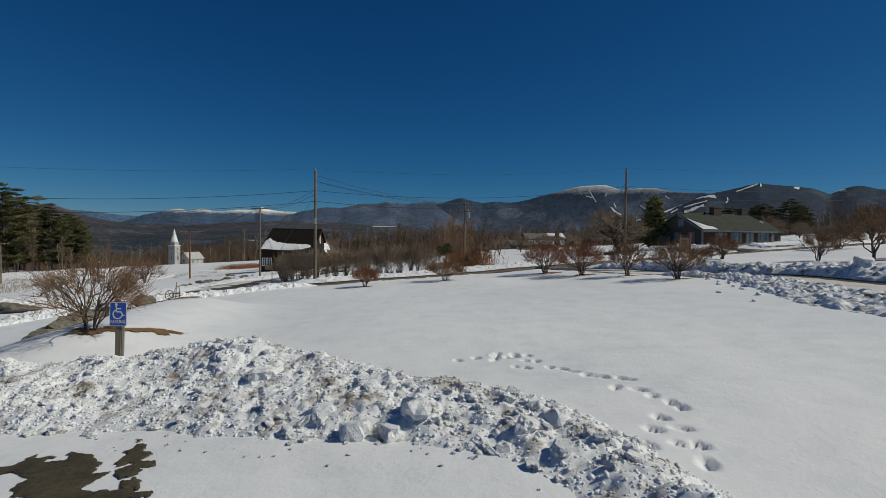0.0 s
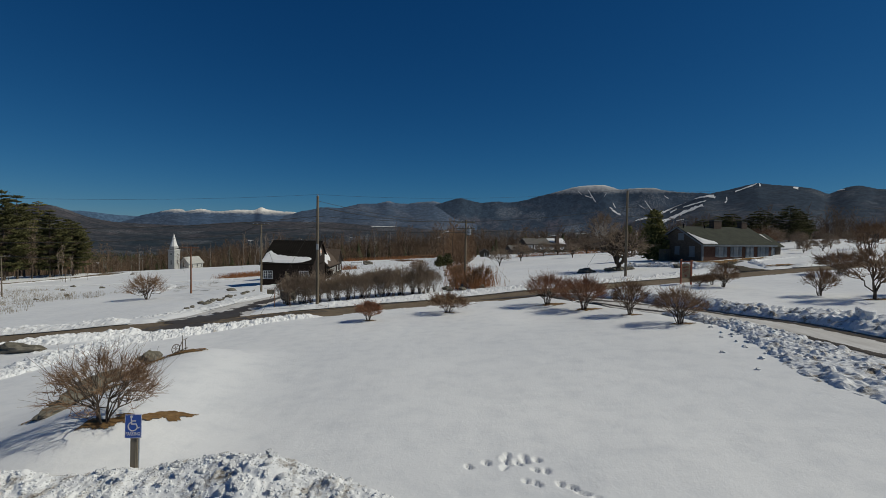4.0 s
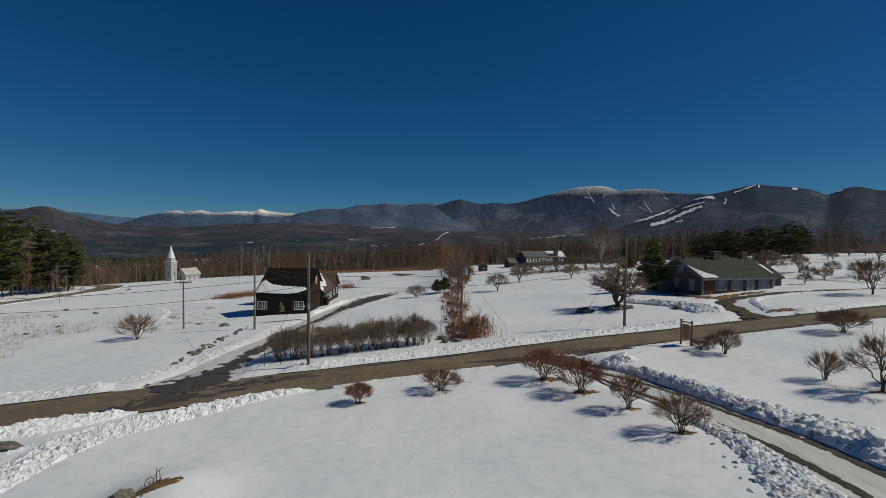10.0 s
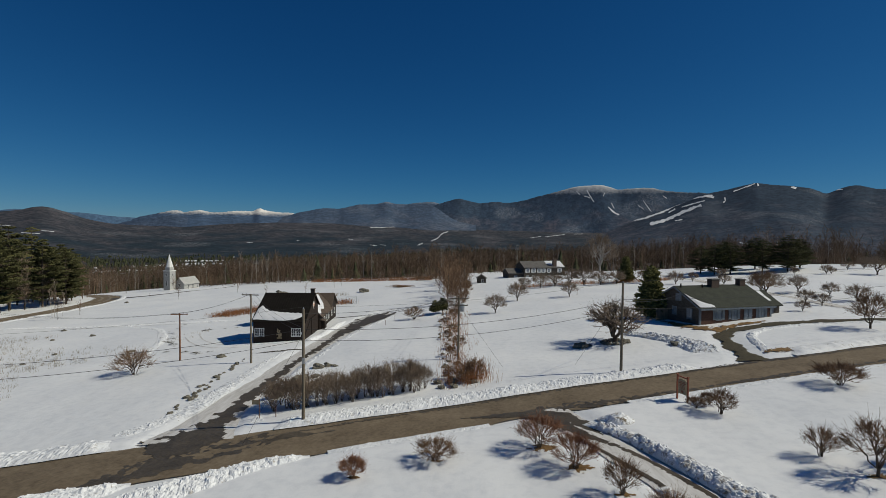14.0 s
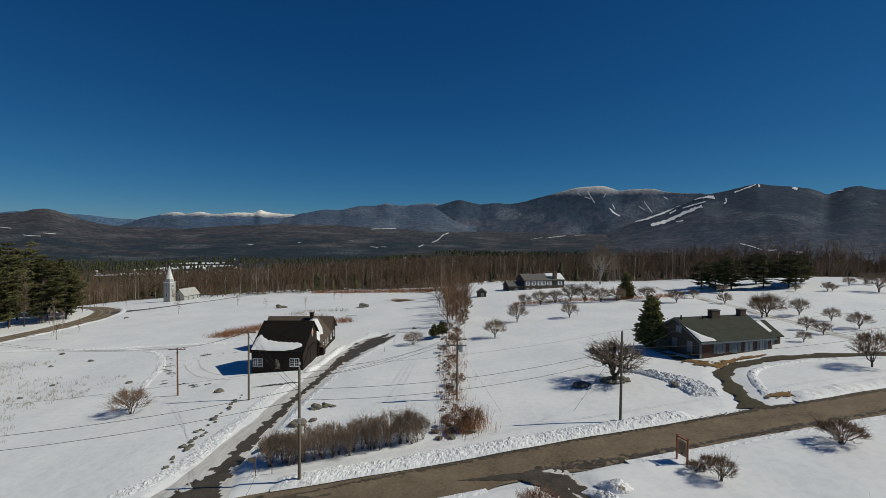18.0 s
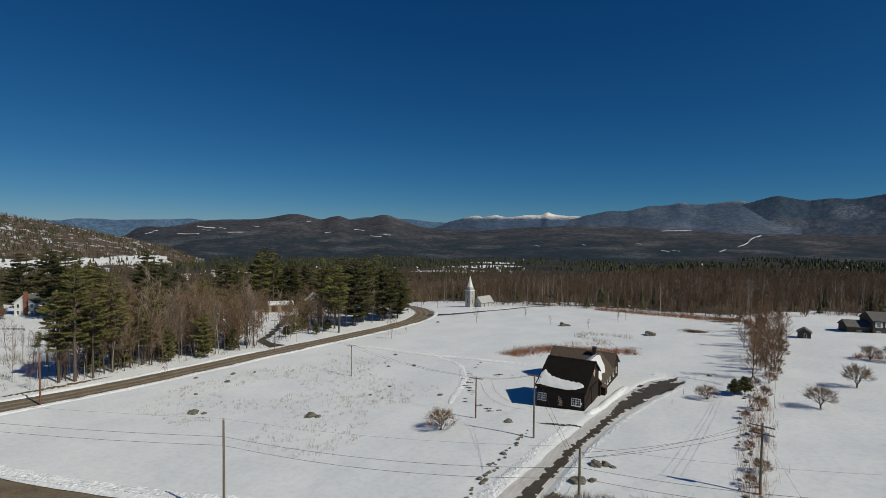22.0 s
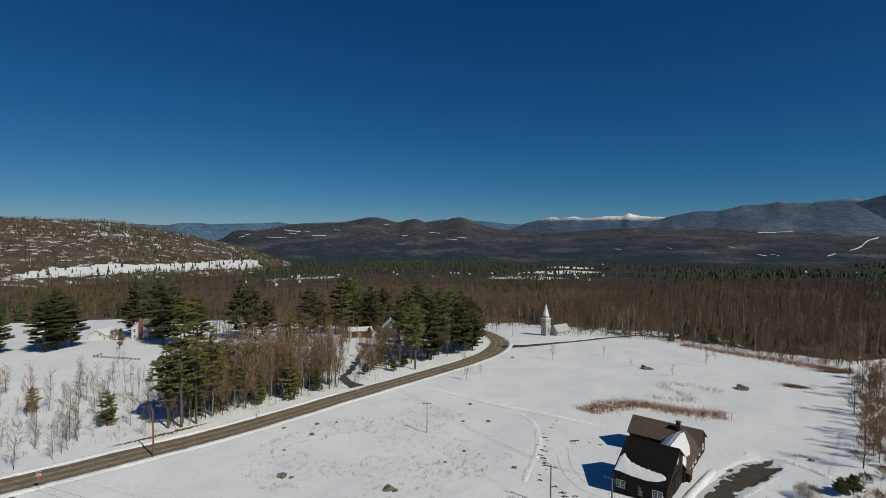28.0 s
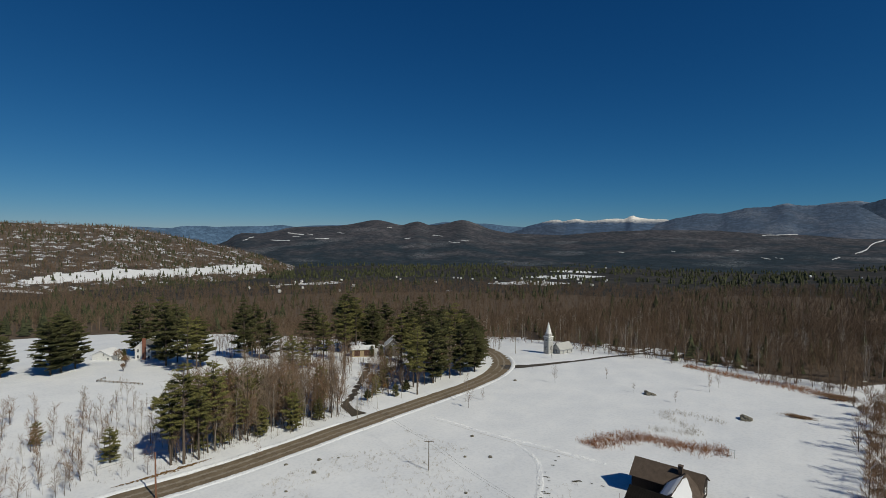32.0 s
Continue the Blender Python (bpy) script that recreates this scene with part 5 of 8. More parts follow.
def forest(name, label, templates, places, mat, k=3):
    """Many far trees as one mesh: each template is laid out by arrays at its places."""
    V, F, n = [], [], 0
    rng = np.random.default_rng(len(places))
    kinds = rng.integers(0, len(templates), len(places))
    for ti, (tv, tf) in enumerate(templates):
        sel = places[kinds == ti]
        if not len(sel):
            continue
        a = rng.uniform(0, 2 * math.pi, len(sel))
        c, s = np.cos(a)[:, None], np.sin(a)[:, None]
        sc = sel[:, 3][:, None]
        thin = (sc * rng.uniform(0.8, 1.25, (len(sel), 1)))
        x = (tv[None, :, 0] * c - tv[None, :, 1] * s) * thin + sel[:, 0][:, None]
        y = (tv[None, :, 0] * s + tv[None, :, 1] * c) * thin + sel[:, 1][:, None]
        z = tv[None, :, 2] * sc + sel[:, 2][:, None]
        V.append(np.stack([x, y, z], -1).reshape(-1, 3))
        off = (np.arange(len(sel)) * len(tv))[:, None, None] + tf[None] + n
        F.append(off.reshape(-1, tf.shape[1]))
        n += len(sel) * len(tv)
    return tagged(new(name, mesh_np(name, np.concatenate(V), np.concatenate(F), (mat,))), label, "woods", kind="stuff")


def spikes(segs):
    """Twigs for many (p, q, r): slender three-sided points, as arrays of verts and triangles."""
    g = np.array([[*p, *q, r] for p, q, r in segs], float)
    p, q, r = g[:, :3], g[:, 3:6], g[:, 6:7]
    d = (q - p) / (np.linalg.norm(q - p, axis=1, keepdims=True) + 1e-9)
    u = np.cross(d, np.where(np.abs(d[:, 2:3]) < 0.9, np.array([[0, 0, 1.0]]), np.array([[1.0, 0, 0]])))
    u /= np.linalg.norm(u, axis=1, keepdims=True)
    w = np.cross(d, u)
    V = np.stack([p + r * u, p + r * (-0.5 * u + 0.87 * w), p + r * (-0.5 * u - 0.87 * w), q], 1)
    k = np.arange(len(g))[:, None] * 4
    return V.reshape(-1, 3), np.concatenate([k + np.array([[0, 1, 3]]), k + np.array([[1, 2, 3]]), k + np.array([[2, 0, 3]])])


def simple_tree(seed, tall, n, r, thin, twigs=2, wide=0.30, low=0.25, stems=1):
    """A bare tree for the woods: one or more stems, rising limbs and a spray of fine twigs."""
    rng, segs = np.random.default_rng(seed), []
    for k in range(stems):
        lean = rng.normal(0, 0.035 if stems == 1 else 0.14, 2)
        top = np.array([lean[0] * tall, lean[1] * tall, tall * (1 if k == 0 else rng.uniform(0.7, 0.95))])
        segs.append((np.array([0, 0, -1.0]), top, r))
        for i in range(n // stems):
            t = low + (0.97 - low) * (i + rng.random()) / (n // stems)
            b = top * t
            a = rng.uniform(0, 2 * math.pi)
            ln = tall * wide * (1.2 - t) * rng.uniform(0.7, 1.4)
            out = rng.uniform(0.45, 1.0)
            d = unit(np.array([math.cos(a) * out, math.sin(a) * out, 1.0]))
            segs.append((b, b + d * ln, thin * 1.5))
            for _ in range(twigs):
                e = b + d * ln * rng.uniform(0.2, 0.98)
                segs.append((e, e + unit(d + rng.normal(0, 0.55, 3)) * ln * rng.uniform(0.3, 0.65), thin))
    return spikes(segs)


def simple_conifer(seed, tall, wide, tiers):
    rng, V, F = np.random.default_rng(seed), [], []
    for i in range(tiers):
        f = i / tiers
        z0, z1 = tall * (0.1 + 0.8 * f), tall * (0.1 + 0.8 * f) + tall * 0.9 / tiers * 1.7
        w = wide / 2 * (1 - f * 0.9)
        k, n = len(V), 7
        V.append((rng.normal(0, 0.1), rng.normal(0, 0.1), min(z1, tall)))
        for j in range(n):
            a = 2 * math.pi * j / n + i
            ww = w * rng.uniform(0.55, 1.25)
            V.append((ww * math.cos(a), ww * math.sin(a), z0 - rng.uniform(0, 0.12) * tall / tiers * 3))
        for j in range(n):
            F.append((k, k + 1 + j, k + 1 + (j + 1) % n))
    return np.array(V), np.array(F)


fr = np.random.default_rng(77)
bt = np.array([(x, y, at(x, y), s) for x, y, s in back_trees])
forest("roadside_stand", "bare brown hardwoods behind the roadside trees", [simple_tree(s, 14.0, 18, 0.12, 0.03, 5, 0.32, 0.22, 1 + s % 2) for s in (90, 91, 92)], bt, M_WOOD_A)


def scatter(n, a0, a1, r0, r1, keep, s0, s1, sink=0.0, even=1.0):
    az_ = np.radians(fr.uniform(a0, a1, n))
    r = (fr.uniform(r0 ** even, r1 ** even, n)) ** (1 / even)
    x, y = r * np.sin(az_), r * np.cos(az_)
    ok = keep(x, y, r, np.degrees(az_))
    x, y = x[ok], y[ok]
    return np.stack([x, y, lie(x, y) - sink, fr.uniform(s0, s1, len(x))], 1)


def in_wood(x, y, r, a):
    w = y > wood_edge(x) + 3 + 5 * swell(x, y, 12, 2)
    west = (x < -330) & (r > 390)
    road = np.abs(x - np.interp(y, [250, 300], [-99, -80])) < 2.5
    return (w | west) & ~(road & (y < 300))


edge_t = [simple_tree(s, 14.5, 20, 0.16, 0.045, 5, 0.34, 0.2, 1 + s % 2) for s in range(100, 106)]
mid_t = [simple_tree(s, 13.5, 9, 0.22, 0.10, 3, 0.36, 0.15, 1 + s % 2) for s in range(110, 115)]
forest("bare_woods", "brown leafless hardwood forest beyond the field", edge_t, scatter(4900, -72, 46, 225, 440, in_wood, 0.5, 1.12, 0, 1.0), M_WOOD_A)
forest("bare_woods_far", "brown leafless hardwood forest on the falling slope", mid_t, scatter(15000, -88, 46, 400, 1180, in_wood, 0.65, 1.15, 0, 0.8), M_WOOD_B)


def wood_hem(x, y, r, a):
    e = y - wood_edge(x) - 5 * swell(x, y, 12, 2)
    return ((e > -5) & (e < 14) | (x < -328) & (r > 384) & (r < 402)) & (vnoise(x / 7, y / 7, 9) > 0.35)


hem_t = [simple_tree(s, 4.2, 14, 0.05, 0.03, 4, 0.5, 0.05, 3) for s in (160, 161, 162)]
forest("woodland_undergrowth", "grey-brown saplings and brush along the wood edge", hem_t, scatter(9000, -72, 46, 205, 400, wood_hem, 0.4, 1.5, 0, 1.0), M_WOOD_A)
birch_t = [simple_tree(s, 14.5, 12, 0.15, 0.035, 2, 0.22, 0.35) for s in (120, 121)]
forest("pale_birches", "pale birch stems among the brown woods", birch_t, scatter(620, -60, 40, 228, 430, in_wood, 0.6, 1.1, 0, 1.0), M_BIRCH)
con_t = [simple_conifer(s, t, w, 8) for s, t, w in ((130, 12, 5.5), (131, 10, 4.5), (132, 14, 6.5), (133, 13, 7.5))]
forest("scattered_spruces", "dark spruces standing among bare hardwoods", con_t, scatter(620, -60, 46, 250, 640, in_wood, 0.35, 0.95, 0, 1.0), M_FAR_CONIFER)


def pine_clumps(x, y, r, a):
    return in_wood(x, y, r, a) & (fbm(x / 60, y / 60, 12, 3) > 0.2)


forest("pine_clumps", "dark pine clumps within the bare woods", con_t, scatter(1100, -88, 46, 360, 950, pine_clumps, 0.7, 1.2, 0, 1.0), M_FAR_CONIFER)


def dark_belt(x, y, r, a):
    return in_wood(x, y, r, a) & (swell(x, y, 120, 8) + 0.5 * swell(x, y, 40, 9) > 0.3 - (r - 700) / 1500)


forest("conifer_belt", "dark conifer woods towards the valley", con_t, scatter(3200, -80, 46, 600, 1500, dark_belt, 0.7, 1.15, 0, 0.8), M_FAR_CONIFER)
forest("valley_conifers", "tiny dark conifers over the valley floor", [simple_conifer(s, 15, 9, 3) for s in (140, 141)], scatter(5000, -62, 46, 1400, 2900, lambda x, y, r, a: swell(x, y, 260, 4) > -0.25, 0.7, 1.2, 0, 0.9), M_FAR_CONIFER)
west = scatter(260, -88, -58, 330, 620, in_wood, 0.8, 1.3, 0, 1.0)
forest("west_conifers", "dark pines before the snowy hill pasture", con_t, west, M_FAR_CONIFER)
hp_ = near_at(fr.uniform(-92, -58, 26000), fr.uniform(0.0, 1.0, 26000))
hp_ = hp_[~open_at(hp_, PASTURE, 37)]
high = np.degrees(np.arctan2(hp_[:, 2] - 37, np.hypot(hp_[:, 0], hp_[:, 1])))
thick = np.where(high > -0.1, 0.95, np.where(high > -2.3, 0.52, 0.75)) * np.where(swell(hp_[:, 0], hp_[:, 1], 70, 5) > 0.25, 0.6, 1.0)
hp_ = hp_[fr.random(len(hp_)) < thick]
hill_pts = np.concatenate([hp_ - np.array([[0, 0, 1.0]]), fr.uniform(0.55, 1.05, (len(hp_), 1))], 1)
green = fr.random(len(hp_)) < np.where(fbm(hp_[:, 0] / 110, hp_[:, 1] / 110, 21, 3) > 0.0, 0.34, 0.06)
forest("hillside_trees", "bare trees covering the near hillside", [simple_tree(s, 13.0, 6, 0.42, 0.24, 1, 0.32, 0.2) for s in (150, 151, 152)], hill_pts[~green], M_WOOD_A)
forest("hillside_conifers", "dark conifers scattered on the near hillside", con_t, hill_pts[green], M_FAR_CONIFER)
pp_ = near_at(fr.uniform(-82, -59, 900), fr.uniform(0.1, 0.9, 900))
pp_ = pp_[open_at(pp_, PASTURE, 37)][:70]
forest("pasture_conifers", "scattered dark trees on the snowy hill pasture", con_t, np.concatenate([pp_, fr.uniform(0.5, 1.3, (len(pp_), 1))], 1), M_FAR_CONIFER)


# ---- buildings ----
def window(parent, wall, u, z, w, h, cols=2, rows=2, off=0.0, frame_mat=None, glass=None, name="window"):
    """A window in a wall of a building. wall: 'front' (faces -y at y=off) or 'right' (faces +x at x=off) or 'left' (faces -x). u: place along the wall."""
    frame_mat, glass = frame_mat or M_WHITE, glass or M_GLASS
    base = thing(name, "", "")
    base.parent = parent
    turn = {"front": 0, "right": 90, "left": -90}[wall]
    spot = {"front": (u, off, z), "right": (off, u, z), "left": (off, u, z)}[wall]
    base.matrix_basis = pose(*spot, 0, 0, turn)
    bm = bmesh.new()
    t = 0.09
    for d in ((-w / 2 - t, -w / 2, -h / 2 - t, h / 2 + t), (w / 2, w / 2 + t, -h / 2 - t, h / 2 + t), (-w / 2, w / 2, h / 2, h / 2 + t), (-w / 2, w / 2, -h / 2 - t, -h / 2)):
        box(bm, d[0], d[1], -0.07, 0.05, d[2], d[3])
    for i in range(1, cols):
        x = -w / 2 + w * i / cols
        box(bm, x - 0.025, x + 0.025, -0.05, 0.03, -h / 2, h / 2)
    for j in range(1, rows):
        y = -h / 2 + h * j / rows
        box(bm, -w / 2, w / 2, -0.045, 0.025, y - 0.022, y + 0.022)
    part("window_frame", bm, frame_mat, base)
    part("sill", boxed(-w / 2 - t - 0.04, w / 2 + t + 0.04, -0.13, 0.02, -h / 2 - t - 0.05, -h / 2 - t, bevel=0.008), frame_mat, base)
    part("pane", boxed(-w / 2, w / 2, -0.022, -0.012, -h / 2, h / 2), glass, base)
    base.name = name
    return base


def slab(bm, y0, z0, y1, z1, xa, xb, thick):
    """A roof slope from the eave (y0, z0) to the ridge (y1, z1), between xa and xb."""
    n = Vector((-(z1 - z0), y1 - y0)).normalized() * thick
    if n.y < 0:
        n = -n
    prism(bm, [(y0, z0), (y1, z1), (y1 + n.x, z1 + n.y), (y0 + n.x, z0 + n.y)], "x", xa, xb)


def slab_x(bm, x0, z0, x1, z1, ya, yb, thick):
    n = Vector((-(z1 - z0), x1 - x0)).normalized() * thick
    if n.y < 0:
        n = -n
    prism(bm, [(x0, z0), (x1, z1), (x1 + n.x, z1 + n.y), (x0 + n.x, z0 + n.y)], "y", ya, yb)


def roof_snow(name, label, place, upper, lower, xs, thick, seed):
    """A melting snow sheet on a slope: place(x, s) gives the slope's surface; upper and lower give its edges as functions of x."""
    rows, cols = 9, len(xs)
    V = []
    for i in range(rows):
        t = i / (rows - 1)
        for x in xs:
            s = lower(x) + (upper(x) - lower(x)) * t + 0.012 * math.sin(x * 7 + seed) * (t in (0.0, 1.0))
            p = place(x, s)
            rim = min(t, 1 - t, 0.25) * 4 * min(1, (x - xs[0]) * 3, (xs[-1] - x) * 3)
            V.append((p[0], p[1], p[2] + thick * (0.25 + 0.75 * max(0, rim)) + 0.02 * math.sin(3 * x + 5 * t + seed)))
    n = len(V)
    V += [(*place(xs[k % cols], lower(xs[k % cols]) + (upper(xs[k % cols]) - lower(xs[k % cols])) * (k // cols) / (rows - 1)),) for k in range(n)]
    k = (np.arange(rows - 1)[:, None] * cols + np.arange(cols - 1)[None, :]).ravel()
    top = np.stack([k, k + 1, k + 1 + cols, k + cols], 1)
    ring = list(range(cols)) + [cols * (r + 1) - 1 for r in range(1, rows)] + list(range(n - 2, n - cols - 1, -1)) + [cols * r for r in range(rows - 2, 0, -1)]
    side = [(ring[i], ring[i] + n, ring[(i + 1) % len(ring)] + n, ring[(i + 1) % len(ring)]) for i in range(len(ring))]
    me = mesh_np(name, np.array(V), np.concatenate([top, top[:, ::-1] + n, np.array(side)]), (M_OUTLET,), None, False)
    return tagged(new(name, me), label, "snow")


# the dark barn with its rear wings
BARN = pose(-26.75, 86.0, -3.15, 0, 0, 2)
barn = thing("barn", "dark brown wooden barn with snow on its roofs", "barn", BARN)
part("wall", prismed([(0, -0.5), (0, 3.62), (7.2, 7.05), (10.6, 4.9), (10.6, -0.5)], "x", -4.15, 4.15), M_BARN, barn)
bm = bmesh.new()
slab(bm, -0.5, 3.42, 7.2, 7.12, -4.45, 4.45, 0.14)
front_roof = part("roof", bm, M_BARN_ROOF, barn, "dark ribbed front roof slope")
bm = bmesh.new()
slab(bm, -0.5, 3.575, 7.2, 7.275, -0.028, 0.028, 0.055)
rib = part("rib", bm, M_BARN_ROOF, front_roof)
rib.matrix_basis = pose(-4.4, 0, 0)
for i in range(1, 22):
    r2 = rib.copy()
    scene.collection.objects.link(r2)
    r2.matrix_basis = pose(-4.4 + i * 0.419, 0, 0)
bm = bmesh.new()
slab(bm, 10.95, 4.7, 7.2, 7.12, -4.45, 4.45, 0.14)
part("roof", bm, M_BARN_ROOF, barn)
part("ridge_cap", prismed([(6.95, 7.19), (7.2, 7.36), (7.45, 7.19), (7.2, 7.26)], "x", -4.47, 4.47), M_BARN_ROOF, barn)
for x0, x1 in ((-4.5, -4.4), (4.4, 4.5)):
    bm = bmesh.new()
    slab(bm, -0.5, 3.28, 7.2, 6.98, x0, x1, 0.2)
    slab(bm, 10.95, 4.56, 7.2, 6.98, x0, x1, 0.2)
    part("bargeboard", bm, M_BARN, barn)
for u in (-3.2, 2.77):
    for k in (-0.38, 0.38):
        window(barn, "front", u + k, 1.72, 0.62, 1.15, 2, 3, -0.01)
door = part("barn_door", boxed(4.16, 4.24, 5.0, 8.0, 0, 3.2), M_BARN, barn, "dark plank sliding door")
part("door_rail", boxed(4.2, 4.3, 3.2, 8.4, 3.2, 3.34), M_BARN_ROOF, door)
part("corner_post", boxed(-4.2, -4.08, -0.06, 0.06, -0.3, 3.6), M_BARN, barn)
part("corner_post", boxed(4.08, 4.2, -0.06, 0.06, -0.3, 3.6), M_BARN, barn)
for k in range(3):
    part("brace", prismed([(0.4 + k * 0.1, 1.2), (4.4, 3.0 + k * 0.02), (4.4, 3.15), (0.4, 1.35)], "x", 4.155, 4.2 + 0.01 * k), M_BARN_ROOF, barn) if k == 0 else None
diamond = part("gable_sign", prismed([(6.9 - 0.62, 5.35), (6.9, 5.35 - 0.8), (6.9 + 0.62, 5.35), (6.9, 5.35 + 0.8)], "x", 4.15, 4.2), M_WHITE, barn, "white diamond sign with an orange centre")
part("sign_centre", prismed([(6.9 - 0.36, 5.35), (6.9, 5.35 - 0.48), (6.9 + 0.36, 5.35), (6.9, 5.35 + 0.48)], "x", 4.2, 4.23), M_ORANGE, diamond)
bm = bmesh.new()
for d in ((-0.35, 0.45, 0.65, 0.85), (-0.12, 0.22, 0.85, 1.7), (-0.05, 0.2, 1.78, 2.05), (-0.42, -0.1, 1.25, 1.4), (0.2, 0.42, 1.0, 1.6), (-0.3, -0.1, 1.6, 2.3)):
    box(bm, d[0], d[1], -0.06, -0.005, d[2], d[3], bevel=0.02)
tagged(part("wall_ornament", bm, M_SIGN_TAN), "pale weathered cut-out ornament on the barn front", "ornament").matrix_basis = BARN
bm = bmesh.new()
box(bm, 3.45, 3.75, -0.06, -0.005, 1.35, 1.75)
tagged(part("notice_plate", bm, M_WHITE), "small white notice plate beside the barn window", "sign").matrix_basis = BARN
part("wall", prismed([(-1.2, -0.5), (-1.2, 3.0), (1.7, 5.3), (4.5, 2.5), (4.5, -0.5)], "y", 10.58, 22.0), M_BARN, barn)
bm = bmesh.new()
slab_x(bm, 4.95, 2.25, 1.7, 5.45, 10.62, 22.4, 0.14)
part("roof", bm, M_BROWN_ROOF, barn, "brown shingled wing roof")
bm = bmesh.new()
slab_x(bm, -1.6, 2.85, 1.7, 5.45, 10.62, 22.4, 0.14)
part("roof", bm, M_BROWN_ROOF, barn)
part("wall", prismed([(21.4, -0.6), (21.4, 2.6), (24.6, 4.9), (28.6, 2.4), (28.6, -0.6)], "x", -8.6, 4.4), M_BARN, barn)
bm = bmesh.new()
slab(bm, 20.9, 2.4, 24.6, 5.06, -8.95, 4.8, 0.14)
part("roof", bm, M_BROWN_ROOF, barn, "brown shingled rear roof slope")
bm = bmesh.new()
slab(bm, 29.0, 2.25, 24.6, 5.06, -8.95, 4.8, 0.14)
part("roof", bm, M_BROWN_ROOF, barn)
part("chimney", boxed(0.0, 0.8, 23.2, 24.0, 4.6, 6.1, bevel=0.03), M_BRICK_DARK, barn, "short brown brick chimney")
part("chimney_cap", boxed(-0.08, 0.88, 23.12, 24.08, 6.1, 6.22), M_BRICK_DARK, barn)
for u in (12.6, 14.8, 17.0, 19.2, 23.2, 26.4):
    window(barn, "right", u, 1.2, 0.8, 0.95, 2, 2, 4.52 if u < 21 else 4.42)
annex = part("entry_box", boxed(4.5, 5.3, 11.2, 13.0, -0.4, 1.5), M_BARN, barn)
part("lid", prismed([(4.45, 1.75), (5.4, 1.45), (5.4, 1.53), (4.45, 1.84)], "y", 11.1, 13.1), M_BROWN_ROOF, annex)


def on_front(x, s):
    return (x, -0.5 + 7.7 * s - 0.06, 3.6 + 3.7 * s + 0.02)


xs = list(np.linspace(-4.25, 3.8, 34))
patch = roof_snow("roof_snow_patch", "melting snow patch low on the barn roof", on_front, lambda x: float(np.interp(x, [-4.25, -3.8, -3.2, -2.2, 0.0, 2.4, 3.3, 3.8], [0.40, 0.53, 0.45, 0.35, 0.29, 0.27, 0.26, 0.2])),
                  lambda x: float(np.interp(x, [-4.25, -3.4, -1.5, 1.0, 2.6, 3.8], [0.05, 0.06, 0.03, 0.02, 0.06, 0.16])), xs, 0.2, 1)
patch.matrix_basis = BARN


def on_wing(x, s):
    return (4.95 - 3.25 * s, x, 2.42 + 3.2 * s)


xs = list(np.linspace(10.9, 20.8, 30))
patch = roof_snow("roof_snow_patch", "thick snow sheet on the brown wing roof", on_wing, lambda x: float(np.interp(x, [10.9, 13, 19, 20.8], [0.98, 0.97, 0.97, 0.9])), lambda x: float(np.interp(x, [10.9, 12, 14, 16, 18.5, 20, 20.8], [0.12, 0.14, 0.3, 0.22, 0.42, 0.7, 0.85])), xs, 0.24, 2)
patch.matrix_basis = BARN


def on_wing_left(x, s):
    return (-1.6 + 3.3 * s, x, 3.02 + 2.6 * s)


patch = roof_snow("roof_snow_patch", "snow lying in the roof valley of the barn wing", on_wing_left, lambda x: 0.96, lambda x: 0.08, list(np.linspace(12.2, 20.6, 20)), 0.26, 3)
patch.matrix_basis = BARN

# the low dark house beside its drive
HOUSE = pose(37.4, 75.6, at(40, 76) - 0.1, 0, 0, 15.5)
house = thing("house", "low dark shingled house with a green-grey roof", "house", HOUSE)
part("wall", prismed([(0, -0.6), (0, 2.5), (4.9, 4.95), (9.6, 2.5), (9.6, -0.6)], "x", 0, 13.2), M_GREY_SHINGLE, house)
part("front_wall", boxed(0.25, 13.0, -0.06, 0.02, -0.3, 2.42), M_RED_SHINGLE, house, "red-brown clapboard front")
bm = bmesh.new()
slab(bm, -0.55, 2.3, 4.9, 5.02, -0.35, 13.5, 0.16)
part("roof", bm, M_GREEN_ROOF, house)
bm = bmesh.new()
slab(bm, 10.1, 2.3, 4.9, 5.02, -0.35, 13.5, 0.16)
part("roof", bm, M_GREEN_ROOF, house)
part("fascia", boxed(-0.35, 13.5, -0.62, -0.55, 2.16, 2.42), M_TRIM, house)
for x0 in (-0.42, 13.45):
    bm = bmesh.new()
    slab(bm, -0.55, 2.18, 4.9, 4.9, x0, x0 + 0.1, 0.2)
    slab(bm, 10.1, 2.18, 4.9, 4.9, x0, x0 + 0.1, 0.2)
    part("bargeboard", bm, M_TRIM, house)
part("corner_post", boxed(-0.05, 0.25, -0.1, 0.1, -0.3, 2.45), M_TRIM, house)
part("corner_post", boxed(12.95, 13.25, -0.1, 0.1, -0.3, 2.45), M_TRIM, house)
for u in (3.4, 6.2, 11.3):
    w = window(house, "front", u, 1.35, 0.9, 1.35, 2, 3, -0.07, M_TRIM, M_PANE)
    for s in (-0.82, 0.82):
        part("shutter", boxed(u + s - 0.24, u + s + 0.24, -0.14, -0.065, 0.62, 2.08, bevel=0.012), M_TRIM, house)
